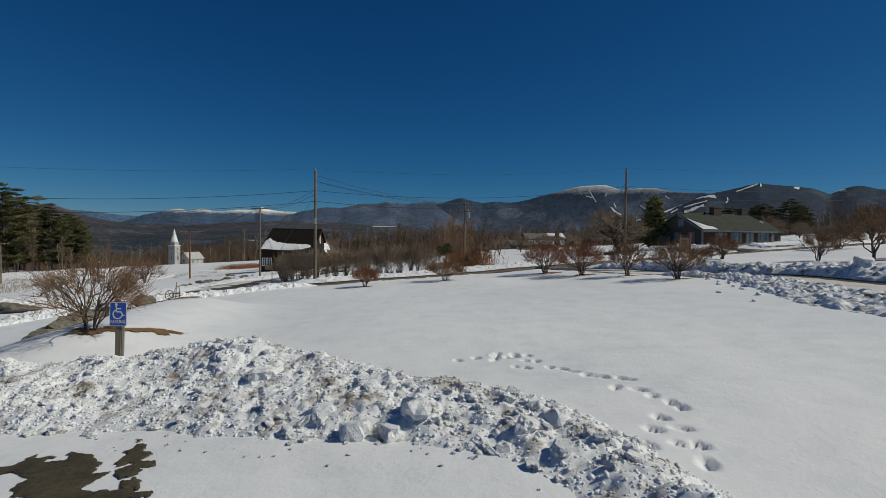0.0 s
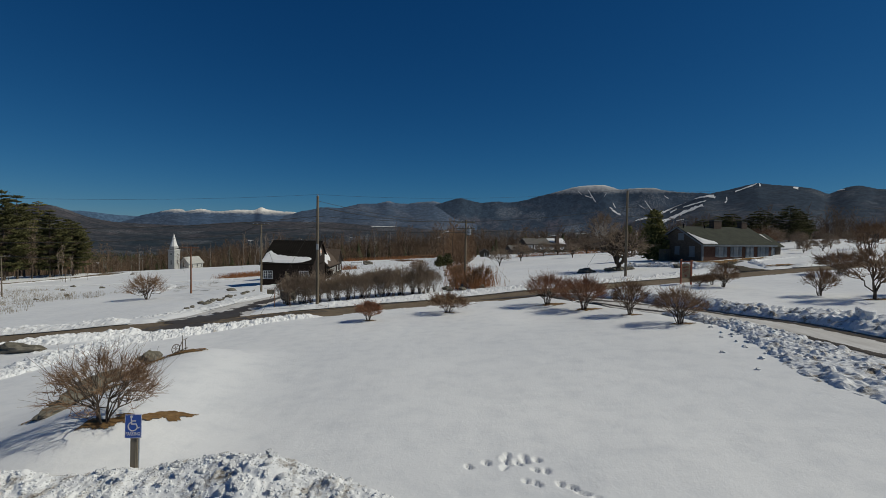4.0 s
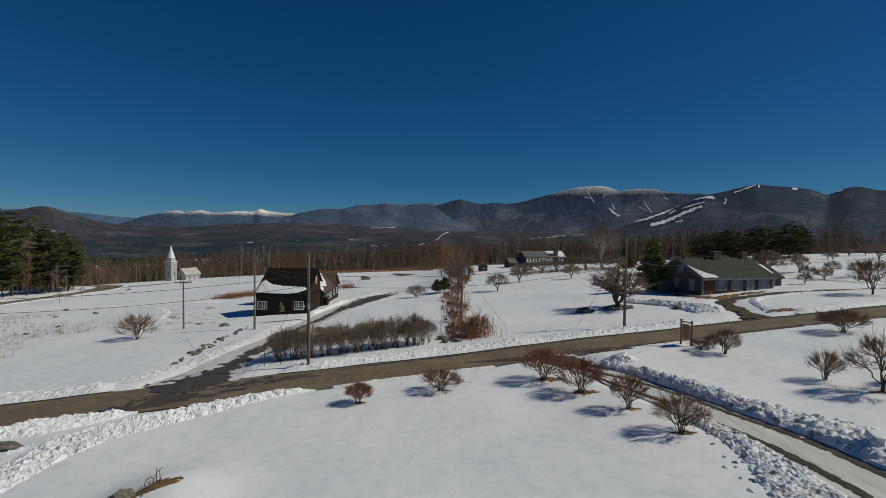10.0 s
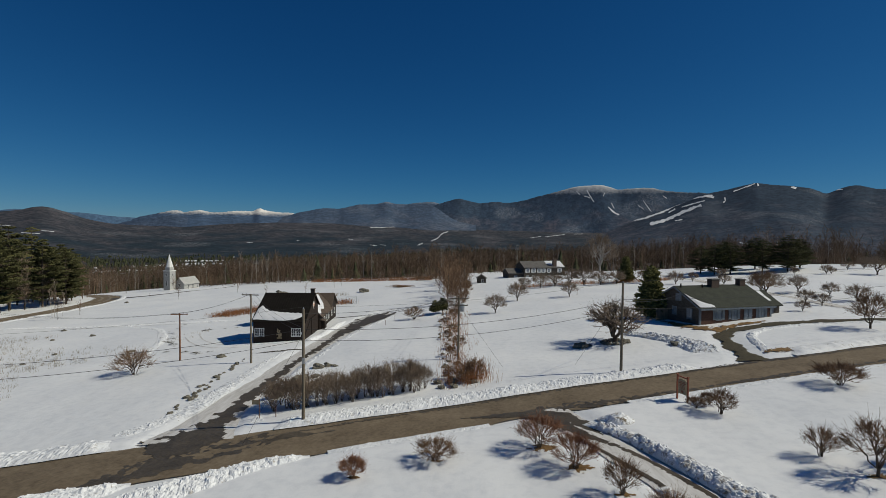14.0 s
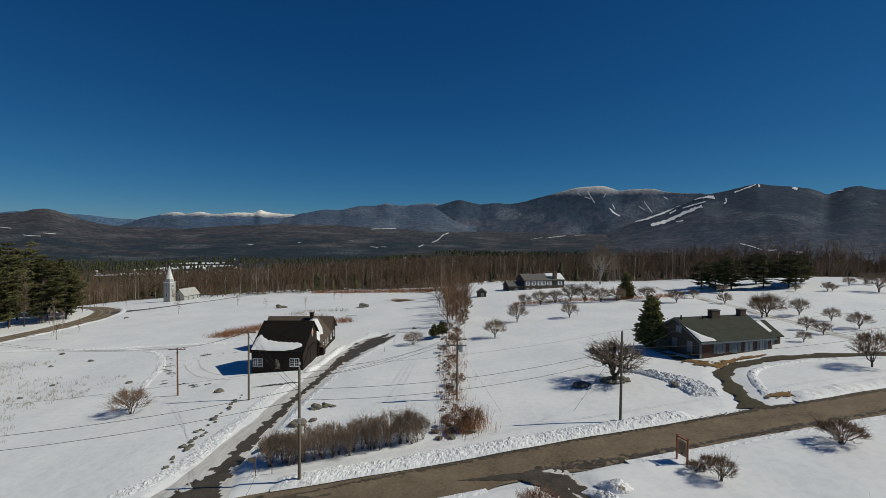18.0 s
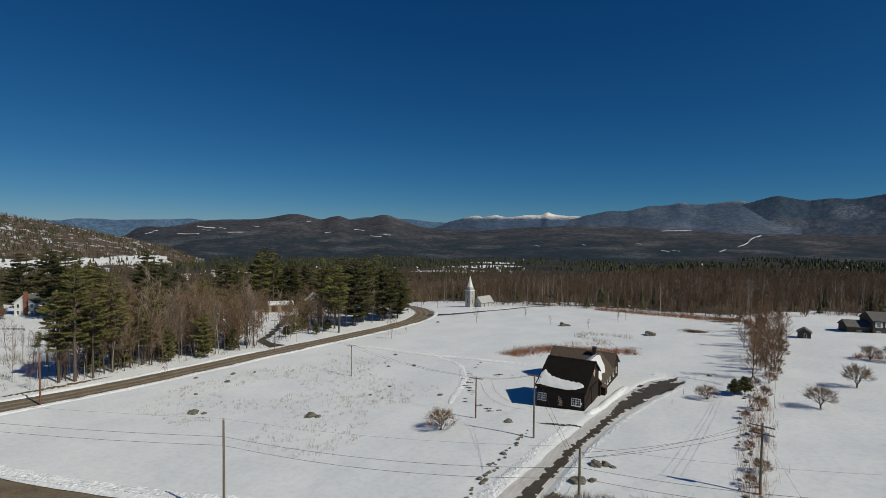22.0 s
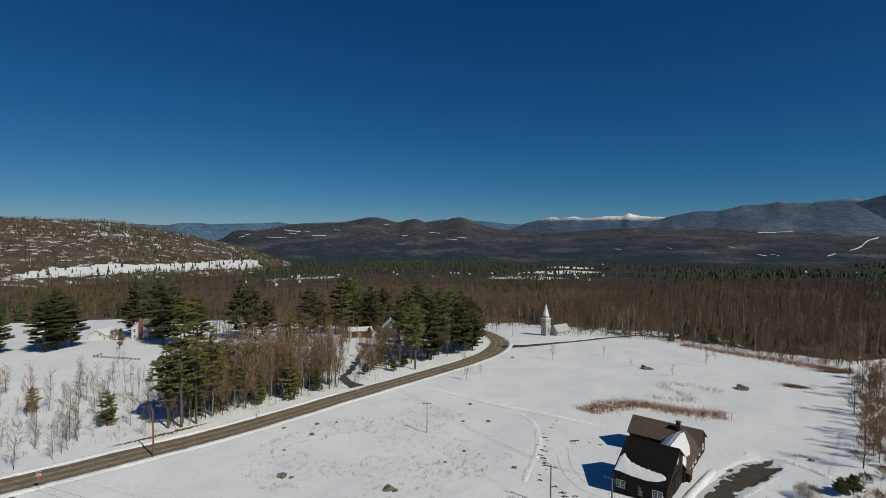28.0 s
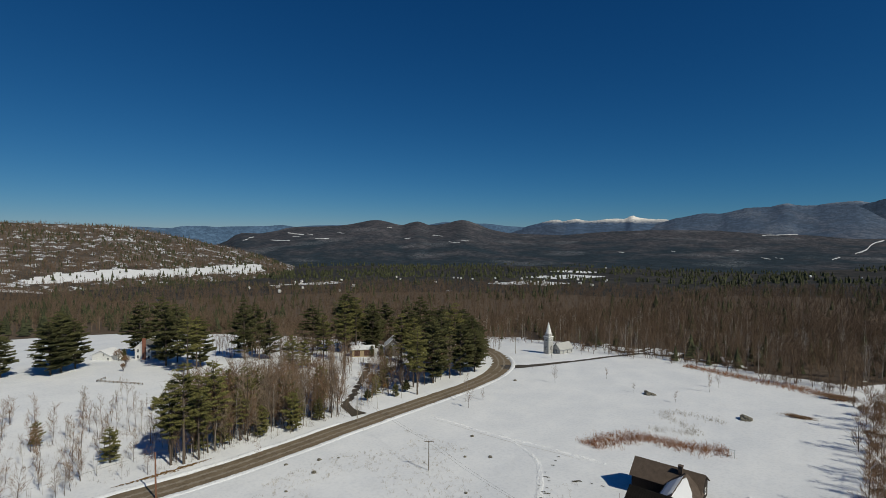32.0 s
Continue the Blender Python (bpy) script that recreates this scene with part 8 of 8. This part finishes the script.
def clod(seed, flat=1.0):
    bm = bmesh.new()
    bmesh.ops.create_icosphere(bm, subdivisions=3, radius=0.5)
    r = np.random.default_rng(seed)
    ph = r.uniform(0, 6, 6)
    for v in bm.verts:
        c = v.co.copy()
        k = 1 + 0.18 * math.sin(5 * c.x + ph[0]) * math.sin(4 * c.y + ph[1]) + 0.16 * math.sin(7 * c.z + ph[2] + 3 * c.x) + r.uniform(-0.03, 0.03) + 0.5 * noise.noise(c * 3 + Vector(ph[:3]))
        v.co = Vector((max(-0.42, c.x * k), min(0.42, c.y * k), max(-0.3, min(0.38, c.z * k * flat))))
    me = bpy.data.meshes.new("snow block")
    bm.to_mesh(me)
    bm.free()
    me.materials.append(M_BANK)
    return me


clods = [clod(s, 1.0) for s in range(4)]
spots = [(-1.72, 8.55, 0.4), (-0.98, 8.7, 0.4), (-1.25, 8.4, 0.26), (0.3, 8.1, 0.3), (0.7, 8.3, 0.36), (-3.4, 10.4, 0.4), (-5.6, 10.3, 0.3), (0.6, 7.6, 0.25), (0.05, 7.9, 0.2), (-2.2, 8.8, 0.2), (17.0, 23.3, 0.7), (17.8, 24.2, 0.5), (10.0, 19.2, 0.2), (9.3, 20.3, 0.14), (9.1, 18.0, 0.12), (5.6, 8.4, 0.3), (6.3, 8.0, 0.28)]
for _ in range(240):
    x = brng.uniform(-7.5, 1.5)
    y0, y1 = np.interp(x, [p[0] for p in PILE_FRONT[:11]], [p[1] for p in PILE_FRONT[:11]]), np.interp(x, [p[0] for p in PILE_BACK[:8]], [p[1] for p in PILE_BACK[:8]])
    spots.append((x, y0 + (y1 - y0) * brng.uniform(0.0, 0.85), brng.uniform(0.05, 0.17)))
for _ in range(26):
    x = brng.uniform(-6, 0.3)
    spots.append((x, np.interp(x, [p[0] for p in PILE_FRONT[:11]], [p[1] for p in PILE_FRONT[:11]]) - abs(brng.normal(0, 0.25)), brng.uniform(0.02, 0.06)))
for _ in range(90):
    spots.append((brng.normal(11.9, 0.75), brng.uniform(13, 27), brng.uniform(0.08, 0.2)))
deps = bpy.context.evaluated_depsgraph_get()
deps.update()


def surface(x, y):
    """The uppermost surface under the sky at a place."""
    hit, loc, *_ = scene.ray_cast(deps, Vector((x, y, 30)), Vector((0, 0, -1)))
    return loc.z if hit else at(x, y)


for i, (x, y, s) in enumerate(spots):
    ob = new("snow_block", clods[i % 4])
    ob.matrix_basis = Matrix.LocRotScale((x, y, surface(x, y) + s * 0.02), Euler((brng.uniform(-0.4, 0.4), brng.uniform(-0.4, 0.4), brng.uniform(0, 6))), (s * brng.uniform(0.8, 1.3), s, s * brng.uniform(0.75, 1.1)))
    tagged(ob, "broken block of ploughed snow", "snow block", "snow blocks")


def boulder(seed, rough=0.2):
    bm = bmesh.new()
    bmesh.ops.create_icosphere(bm, subdivisions=3, radius=0.5)
    r = np.random.default_rng(seed)
    o = Vector(r.uniform(0, 50, 3))
    for v in bm.verts:
        c = v.co.normalized()
        k = 0.5 * (1 + rough * 1.6 * noise.noise(c * 1.3 + o) + rough * 0.7 * noise.noise(c * 3.6 + o))
        v.co = c * k
        v.co.z *= 0.75
    me = bpy.data.meshes.new("boulder")
    bm.to_mesh(me)
    bm.free()
    me.materials.append(M_ROCK)
    return me


stones = [boulder(s, 0.34) for s in range(5)]


def stone(x, y, sx, sy, sz, turn, k, label, up=0.15, group="field stones", cat="boulder"):
    ob = new("boulder", stones[k % 5])
    ob.matrix_basis = Matrix.LocRotScale((x, y, at(x, y) + sz * up), Euler((0, 0, radians(turn))), (sx, sy, sz))
    return tagged(ob, label, cat, group)


for x, y, sx, sy, sz, turn, k in ((-12.0, 17.7, 1.0, 0.8, 0.9, 70, 0), (-12.2, 18.4, 1.1, 0.75, 1.0, 95, 2), (-11.9, 17.1, 0.8, 0.6, 0.6, 60, 3), (-12.3, 18.9, 0.8, 0.7, 0.7, 30, 4)):
    stone(x, y, sx, sy, sz, turn, k, "mossy brown ledge rock emerging from snow", 0.1)
stone(-11.8, 16.4, 0.9, 0.5, 0.4, 75, 1, "flat brown ledge rock emerging from snow")
stone(-12.2, 19.4, 1.3, 0.8, 0.7, 80, 2, "low brown ledge rock in turf")
stone(-12.2, 21.9, 0.85, 0.6, 0.75, 40, 3, "grey standing rock beside the turf mound")
stone(-23.8, 29.6, 2.6, 1.0, 0.9, 0, 4, "dark rock capped with a round snow cushion")
stone(-16.3, 52.6, 1.5, 1.3, 1.9, 0, 1, "rusty brown boulder at the hedge end", 0.3)
for i, (x, y, s) in enumerate([(-81.6, 53.4, 1.6), (-79.9, 54.2, 0.8), (-62.3, 62.4, 1.7), (-61.0, 62.8, 0.9), (-62.9, 84.9, 0.7), (-62.4, 78.0, 0.6), (-31.6, 75.3, 1.1), (-15.0, 64.7, 1.3), (-14.0, 65.2, 1.0), (-13.0, 64.9, 0.6), (-15.6, 59.0, 1.5), (-14.2, 60.0, 0.8), (-106.9, 173.6, 1.2), (-82.4, 112.8, 0.9),
                               (17.5, 66.1, 1.6), (18.6, 66.6, 0.8), (28.2, 63.4, 1.2), (-26.0, 173.0, 3.0), (-58.4, 184.8, 2.6), (-56.5, 185.0, 1.6), (-50.0, 84.2, 0.8), (-104.5, 68, 0.8), (-101, 75, 1.0), (-98.5, 79, 0.6), (-96, 70, 1.1), (-92.5, 60.5, 0.6), (-75, 100, 0.7), (-70, 104, 0.9), (-24.3, 139.9, 0.5), (-6, 121, 0.9)]):
    stone(x, y, s * 1.2, s, s * 0.75, 37 * i, i, "lichened grey field stone in snow")
for k in range(11):
    a = 2 * math.pi * k / 11
    stone(22.3 + 1.5 * math.cos(a), 67.4 + 1.1 * math.sin(a), 0.9, 0.7, 0.6, 50 * k, k, "grey stone in the ring under the apple tree", 0.25, "apple tree stone ring")
wrng = np.random.default_rng(14)
for k in range(64):
    y = 51.8 + 56 * (k / 63) ** 1.15 + wrng.normal(0, 0.4)
    s = wrng.uniform(0.22, 0.55) * (1.9 if k < 5 else 1)
    stone(1.2 + wrng.normal(0, 0.75), y, s * 1.2, s, s * 0.8, wrng.uniform(0, 360), k, "tumbled grey stone of the old wall", 0.2, "stone wall")
for k in range(30):
    f = k / 29
    s = wrng.uniform(0.2, 0.6)
    stone(-25.2 - 2.2 * f + wrng.normal(0, 0.35), 49.0 + 23 * f + wrng.normal(0, 0.4), s * 1.2, s, s * 0.8, wrng.uniform(0, 360), k, "small dark stone along the lane bank", 0.25, "lane stones")


def bare_patch(name, label, line, mat, seed, lift=0.03, ragged=0.5, step=0.25, cols=9, cat="turf", grain=None):
    """Bare turf or wet ground showing through the snow: a sheet over the land with eaten edges and islands."""
    top = max(p[2] for p in line)
    step = grain or max(0.045, min(0.3, top * 0.12))
    line = [(line[0][0] * 1.5 - line[1][0] * 0.5, line[0][1] * 1.5 - line[1][1] * 0.5, 0.02)] + list(line) + [(line[-1][0] * 1.5 - line[-2][0] * 0.5, line[-1][1] * 1.5 - line[-2][1] * 0.5, 0.02)]
    q, n = line_points(line, step)
    m = max(5, int(2 * top * 1.7 / step))
    o = np.linspace(-1, 1, m)[None] * top * 1.7
    X, Y = q[:, 0][:, None] + n[:, 0][:, None] * o, q[:, 1][:, None] + n[:, 1][:, None] * o
    size = max(0.12, 0.7 * float(np.median([p[2] for p in line[1:-1]])))
    mask = 1 - np.abs(o) / np.maximum(q[:, 2][:, None], 0.03) + (0.6 + ragged) * 1.6 * (fbm(X / size * 0.8, Y / size * 0.8, seed, 5))
    Z = land(X, Y) + lift - 0.05 * np.clip(0.35 - mask, 0, 1)
    k = (np.arange(len(q) - 1)[:, None] * m + np.arange(m - 1)[None, :]).ravel()
    F = np.stack([k, k + 1, k + 1 + m, k + m], 1)
    F = F[(mask.ravel()[F] > 0).sum(1) >= 3]
    ids = np.unique(F)
    to = np.full(X.size, -1)
    to[ids] = np.arange(len(ids))
    return tagged(new(name, mesh_np(name, np.stack([X, Y, Z], -1).reshape(-1, 3)[ids], to[F], (mat,), None, True)), label, cat, kind="structure")


bare_patch("bare_turf", "brown bare turf under the large shrub", [(-9.1, 13.9, 0.2), (-8.8, 14.25, 0.35), (-8.3, 14.75, 0.4), (-7.8, 15.2, 0.3), (-7.5, 15.5, 0.1)], M_GRASS, 1)
for k in range(30):
    f = k / 29
    x, y = np.interp(f, [0, 0.45, 0.8, 1], [-12.1, -12.1, -11.8, -11.3]) + brng.normal(0, 0.22), 16.6 + 6.2 * f
    w = brng.uniform(0.1, 0.28) * (1.5 if f > 0.9 or f < 0.3 else 1)
    bare_patch("bare_turf", "tuft of brown turf along the ledge", [(x - w, y - w, w * 0.3), (x, y, w), (x + w * 1.4, y + w * 0.8, w * 0.4)], M_GRASS, k, 0.04, 0.7)
for x, y, s in ((10.6, 26.3, 0.5), (9.55, 29.9, 0.45), (6.45, 36.6, 0.9), (8.0, 33.4, 0.8), (23.2, 30.0, 0.6), (-0.45, 35.7, 0.35), (-5.5, 34.0, 0.35)):
    bare_patch("bare_turf", "ring of brown turf round a shrub base", [(x - s * 0.7, y, 0.1), (x, y, s * 0.6), (x + s, y - 0.1, s * 0.4), (x + s * 1.3, y - 0.1, 0.08)], M_GRASS, x)
bare_patch("bare_turf", "bare brown turf beside the house", [(34.2, 80.0, 0.4), (35.3, 75.5, 1.0), (36.2, 72.4, 1.6), (37.4, 71.2, 0.8), (41.5, 74.2, 0.5), (46, 75.4, 0.2)], M_GRASS, 5, 0.11, 0.4)
bare_patch("bare_turf", "bare brown turf at the drive mouth", [(35.2, 57.4, 0.2), (36.6, 57.8, 0.7), (38.6, 58.2, 0.6), (40.4, 58.6, 0.15)], M_GRASS, 6, 0.11, 0.4)
bare_patch("bare_turf", "bare verge of the main road", [(-121, 40, 0.4), (-120.6, 48, 0.8), (-120.9, 55, 0.3)], M_GRASS, 7, 0.1, 0.8)
bare_patch("wet_asphalt", "dark wet bare asphalt at the road junction", [(-9.5, 42.6, 0.3), (-13.2, 41.8, 1.0), (-16.8, 40.3, 1.7), (-19.2, 38.6, 1.9), (-20.8, 36.6, 1.5), (-22.5, 35.0, 0.8), (-25, 34.4, 0.3)], M_WET, 8, 0.14, 0.55, 0.4, 11, "asphalt", 0.12)
bare_patch("wet_asphalt", "dark bare strip of the barn lane", [(-20.4, 40.6, 2.6), (-19.9, 43.0, 2.4), (-19.6, 46, 1.5), (-19.5, 50, 1.0), (-19.6, 56, 0.8), (-19.5, 64, 0.75), (-19.2, 72, 0.7), (-18.4, 80, 0.8), (-17.6, 88, 1.0), (-16.6, 95, 1.3)], M_WET, 9, 0.16, 0.05, 0.4, 9, "asphalt")
bare_patch("wet_asphalt", "dark bare patch of the barn yard", [(-18.0, 89, 0.5), (-17.0, 96, 1.2), (-15.6, 104, 1.9), (-13.8, 111, 2.0), (-12.6, 115, 1.0), (-11.8, 117, 0.2)], M_WET, 10, 0.17, 0.4, 0.5, 9, "asphalt")
for line in ([(7.4, 43.4, 0.9), (8.6, 41.6, 0.7), (10.4, 38.0, 0.35), (12.3, 35.2, 0.22), (14.0, 29.4, 0.2), (15.3, 25.0, 0.2), (16.0, 21.0, 0.18), (16.2, 15, 0.2)], [(10.2, 36.4, 0.12), (11.4, 33.2, 0.16), (13.0, 27.4, 0.14), (13.9, 23.4, 0.16), (14.3, 19.5, 0.16), (14.4, 14, 0.15)]):
    bare_patch("wheel_rut", "dark wet wheel rut of the drive", [(x, y, w * 1.35) for x, y, w in line], M_WET, line[0][0], 0.15, -0.25, 0.3, 7, "rut")
bare_patch("wet_asphalt", "wide dark bare ground beside the barn", [(-17.4, 91, 1.0), (-15.6, 99, 1.7), (-13.8, 105.5, 2.2), (-12.2, 110.5, 1.7), (-10.6, 112.5, 0.8)], M_WET, 31, 0.17, 0.1, 0.3, 9, "asphalt")
bare_patch("wet_asphalt", "dark bare apron where the drive meets the road", [(3.0, 43.6, 0.3), (7.0, 43.6, 0.9), (9.2, 42.8, 1.1), (10.3, 41.0, 0.7), (11.0, 39.0, 0.3)], M_WET, 32, 0.16, -0.2, 0.3, 9, "asphalt")
for line in ([(-47.2, 95.9, 0.12), (-42.6, 89.0, 0.14), (-38.1, 84.4, 0.14), (-34.3, 82.7, 0.14), (-30.5, 83.0, 0.1)], [(-46.2, 99.1, 0.12), (-41.9, 91.6, 0.14), (-37.4, 86.8, 0.14), (-33.8, 85.6, 0.1)], [(-103, 116.6, 0.1), (-88, 116.8, 0.14), (-74, 115.8, 0.14), (-62, 116.6, 0.14), (-52, 116.4, 0.12)]):
    bare_patch("wheel_rut", "grey wheel rut pressed into the yard snow", line, M_GRIT, line[0][0], 0.03, -0.2, 0.3, 7, "rut", 0.1)
for off in (-0.6, 0.6):
    bare_patch("wheel_rut", "dark wheel rut of the orchard lane", [(x + off, y, 0.2) for x, y, _ in ORCHARD_LANE], M_LOT, off + 70, 0.14, 0.3, 0.3, 7, "rut", 0.14)
bare_patch("wet_asphalt", "dark bare strip before the barn", [(-26.5, 77.2, 0.2), (-24.0, 77.6, 0.5), (-21.5, 78.6, 0.3)], M_WET, 33, 0.05, 0.5, 0.3, 7, "asphalt", 0.1)
yard = np.random.default_rng(29)
for line, n, wide in (([(-57, 115), (-52.5, 99.8), (-48.0, 92.2), (-44.4, 86.5)], 17, 0.42), ([(-45.0, 84.5), (-41.5, 81.5), (-37.5, 79.8), (-34.5, 80.2)], 6, 0.5), ([(-49, 103.5), (-45.5, 105.5), (-42, 107.0)], 4, 0.4)):
    for k in range(n):
        f = (k + yard.uniform(0.1, 0.9)) / n * (len(line) - 1)
        i = min(len(line) - 2, int(f))
        x, y = (line[i][j] + (line[i + 1][j] - line[i][j]) * (f - i) + yard.normal(0, 0.45) for j in (0, 1))
        w = wide * yard.uniform(0.5, 1.3)
        bare_patch("bare_ground", "dark bare ground showing in the barn yard snow", [(x - w, y - w * 0.4, w * 0.3), (x, y, w * 0.7), (x + w, y + w * 0.5, w * 0.4)], M_LOT, k + 60 * wide, 0.1, 0.75, 0.35, 7, "ground", 0.12)
bare_patch("wet_asphalt", "dark bare asphalt showing in the packed lot snow", [(-6.9, 7.6, 0.35), (-6.0, 8.0, 0.34), (-5.4, 8.3, 0.3), (-4.95, 8.2, 0.3), (-4.75, 7.75, 0.26), (-4.35, 7.35, 0.3), (-3.9, 7.05, 0.3), (-3.7, 6.5, 0.3)], M_LOT, 11, 0.025, 0.35, 0.03, 15, "asphalt", 0.025)
bare_patch("wet_asphalt", "speckled streak of asphalt in the packed lot snow", [(-4.45, 8.7, 0.05), (-4.25, 8.3, 0.12), (-4.0, 7.9, 0.12), (-3.8, 7.6, 0.1)], M_LOT, 12, 0.025, 1.1, 0.03, 11, "asphalt", 0.02)
bare_patch("wet_asphalt", "dark wet verge of the road", [(6.0, 43.6, 0.3), (9, 44.4, 0.9), (14, 45.2, 0.5), (20, 46.8, 0.35), (30, 49.2, 0.3), (48, 53.4, 0.3)], M_WET, 12, 0.14, 0.9, 0.5, 7, "asphalt")
bare_patch("wet_asphalt", "dark wet verge of the road", [(-10, 43.6, 0.15), (2, 47.2, 0.3), (12, 49.8, 0.4), (24, 52.7, 0.25), (36, 55.4, 0.3), (48, 58.0, 0.2)], M_WET, 13, 0.14, 0.9, 0.5, 7, "asphalt")
for off in (-1.4, 1.3):
    q, n = line_points(MAIN_ROAD, 8)
    bare_patch("tyre_track", "paler worn tyre track of the main road", [(x + a * off, y + b * off, 0.45) for (x, y, _), (a, b) in zip(q, n) if 0 < y < 225], M_WORN, off, 0.13 + 0.03, 0.3, 1.0, 5, "road")

def stalks(name, label, places, mat, lo, hi, r=0.012, spread=0.25, per=1):
    """Dry stalks standing out of the snow, as one stuff object."""
    segs = []
    rs = np.random.default_rng(len(places))
    for x, y in places:
        z = float(lie(x, y))
        for _ in range(per):
            dx, dy = rs.normal(0, spread, 2)
            h = rs.uniform(lo, hi)
            ox, oy = rs.normal(0, 0.25, 2)
            segs.append(((x + ox, y + oy, z - 0.15), (x + ox + dx * h, y + oy + dy * h, z + h), r, r * 0.4))
    tagged(new(name, mesh_np(name, *rods(segs, 3), (mat,))), label, "dry plants", kind="stuff")


srng = np.random.default_rng(3)


def along(line, n, w):
    q, nn = line_points(line, 0.5)
    i = srng.integers(0, len(q), n)
    o = srng.normal(0, 1, n) * q[i, 2] * 0.6
    return list(zip(q[i, 0] + nn[i, 0] * o, q[i, 1] + nn[i, 1] * o))


stalks("rusty_reeds", "rust-coloured dead reed patch in the field", along([(-54, 126, 3.4), (-52, 133, 4.0), (-48.5, 139, 4.2), (-43, 141, 2.8), (-37, 139, 3.0), (-30, 140, 3.6), (-25, 142.5, 2.8)], 1300, 1), M_REED, 0.5, 1.3, 0.02, 0.25, 4)
stalks("pale_reeds", "pale dead reeds behind the rusty patch", along([(-46, 148, 2), (-38, 150, 2.5), (-32, 152, 2), (-50, 165, 2), (-40, 170, 2.5), (-30, 165, 1.5)], 350, 1), M_STRAW, 0.5, 1.1, 0.016, 0.2, 3)
stalks("woodland_edge_reeds", "brown dead growth along the wood edge", along([(-60, 240, 2), (-45, 233, 2.5), (-28, 226, 3), (-12, 218, 3.5), (-4, 212, 3)], 900, 1), M_REED, 0.6, 1.6, 0.025, 0.25, 4)
pts = [(x, y) for x, y in zip(srng.uniform(-100, -42, 1500), srng.uniform(48, 105, 1500)) if vnoise(x / 14, y / 14, 3) > 0.52 and x < -42 - (y - 60) * 0.1]
stalks("field_grass", "thin straw-coloured stalks in the snowy field", pts, M_STRAW, 0.2, 0.6, 0.014, 0.3, 6)
pts = [(1.6 + srng.normal(0, 1.1) + (0.02 * (y - 60)), y) for y in srng.uniform(51.5, 112, 420)]
stalks("roadside_stalks", "tall orange-brown dead stalks at the wall end", [(2.8 + srng.normal(0, 1.0), 54.2 + srng.normal(0, 0.9)) for _ in range(110)], M_REED, 0.7, 2.2, 0.013, 0.16, 5)
stalks("wall_grass", "dry brown stalks along the stone wall", pts, M_REED, 0.4, 1.3, 0.014, 0.22, 4)
stalks("orchard_brush", "low brown brush under the orchard row", along([(22, 152, 1.5), (30, 152, 1.6), (40, 154, 1.6), (50, 149, 1.6), (60, 148, 1.6), (68, 152, 1.5)], 700, 1), M_REED, 0.5, 1.2, 0.02, 0.25, 4)
stalks("roadside_brush", "bare brushy growth under the roadside trees", [(x, y) for x, y in zip(srng.uniform(-160, -122, 1400), srng.uniform(44, 112, 1400)) if vnoise(x / 8, y / 8, 5) > 0.45], M_TWIG_GREY, 0.6, 2.4, 0.014, 0.2, 4)
stalks("snow_edge_brush", "bare saplings in the snow by the main road", [(x, y) for x, y in zip(srng.uniform(-172, -124, 260), srng.uniform(8, 46, 260))], M_TWIG_GREY, 0.5, 2.2, 0.013, 0.2, 4)
tagged(part("brush_heap", mesh_np("brush_heap", *rods([((-13.7 + srng.normal(0, 1.6), 183.3 + srng.normal(0, 0.7), -4.9 + srng.uniform(0, 0.5)), (-13.7 + srng.normal(0, 2.2), 183.3 + srng.normal(0, 1.0), -4.6 + srng.uniform(0, 0.6)), 0.04, 0.02) for _ in range(220)], 4), (M_TWIG,))), "low heap of cut brush in the field", "brush heap")
tagged(part("brush_heap", mesh_np("brush_heap", *rods([((-6.5 + srng.normal(0, 2.2), 212.5 + srng.normal(0, 0.9), -4.6 + srng.uniform(0, 0.6)), (-6.5 + srng.normal(0, 2.8), 212.5 + srng.normal(0, 1.2), -4.3 + srng.uniform(0, 0.8)), 0.04, 0.02) for _ in range(260)], 4), (M_TWIG,))), "low heap of cut brush at the wood edge", "brush heap")
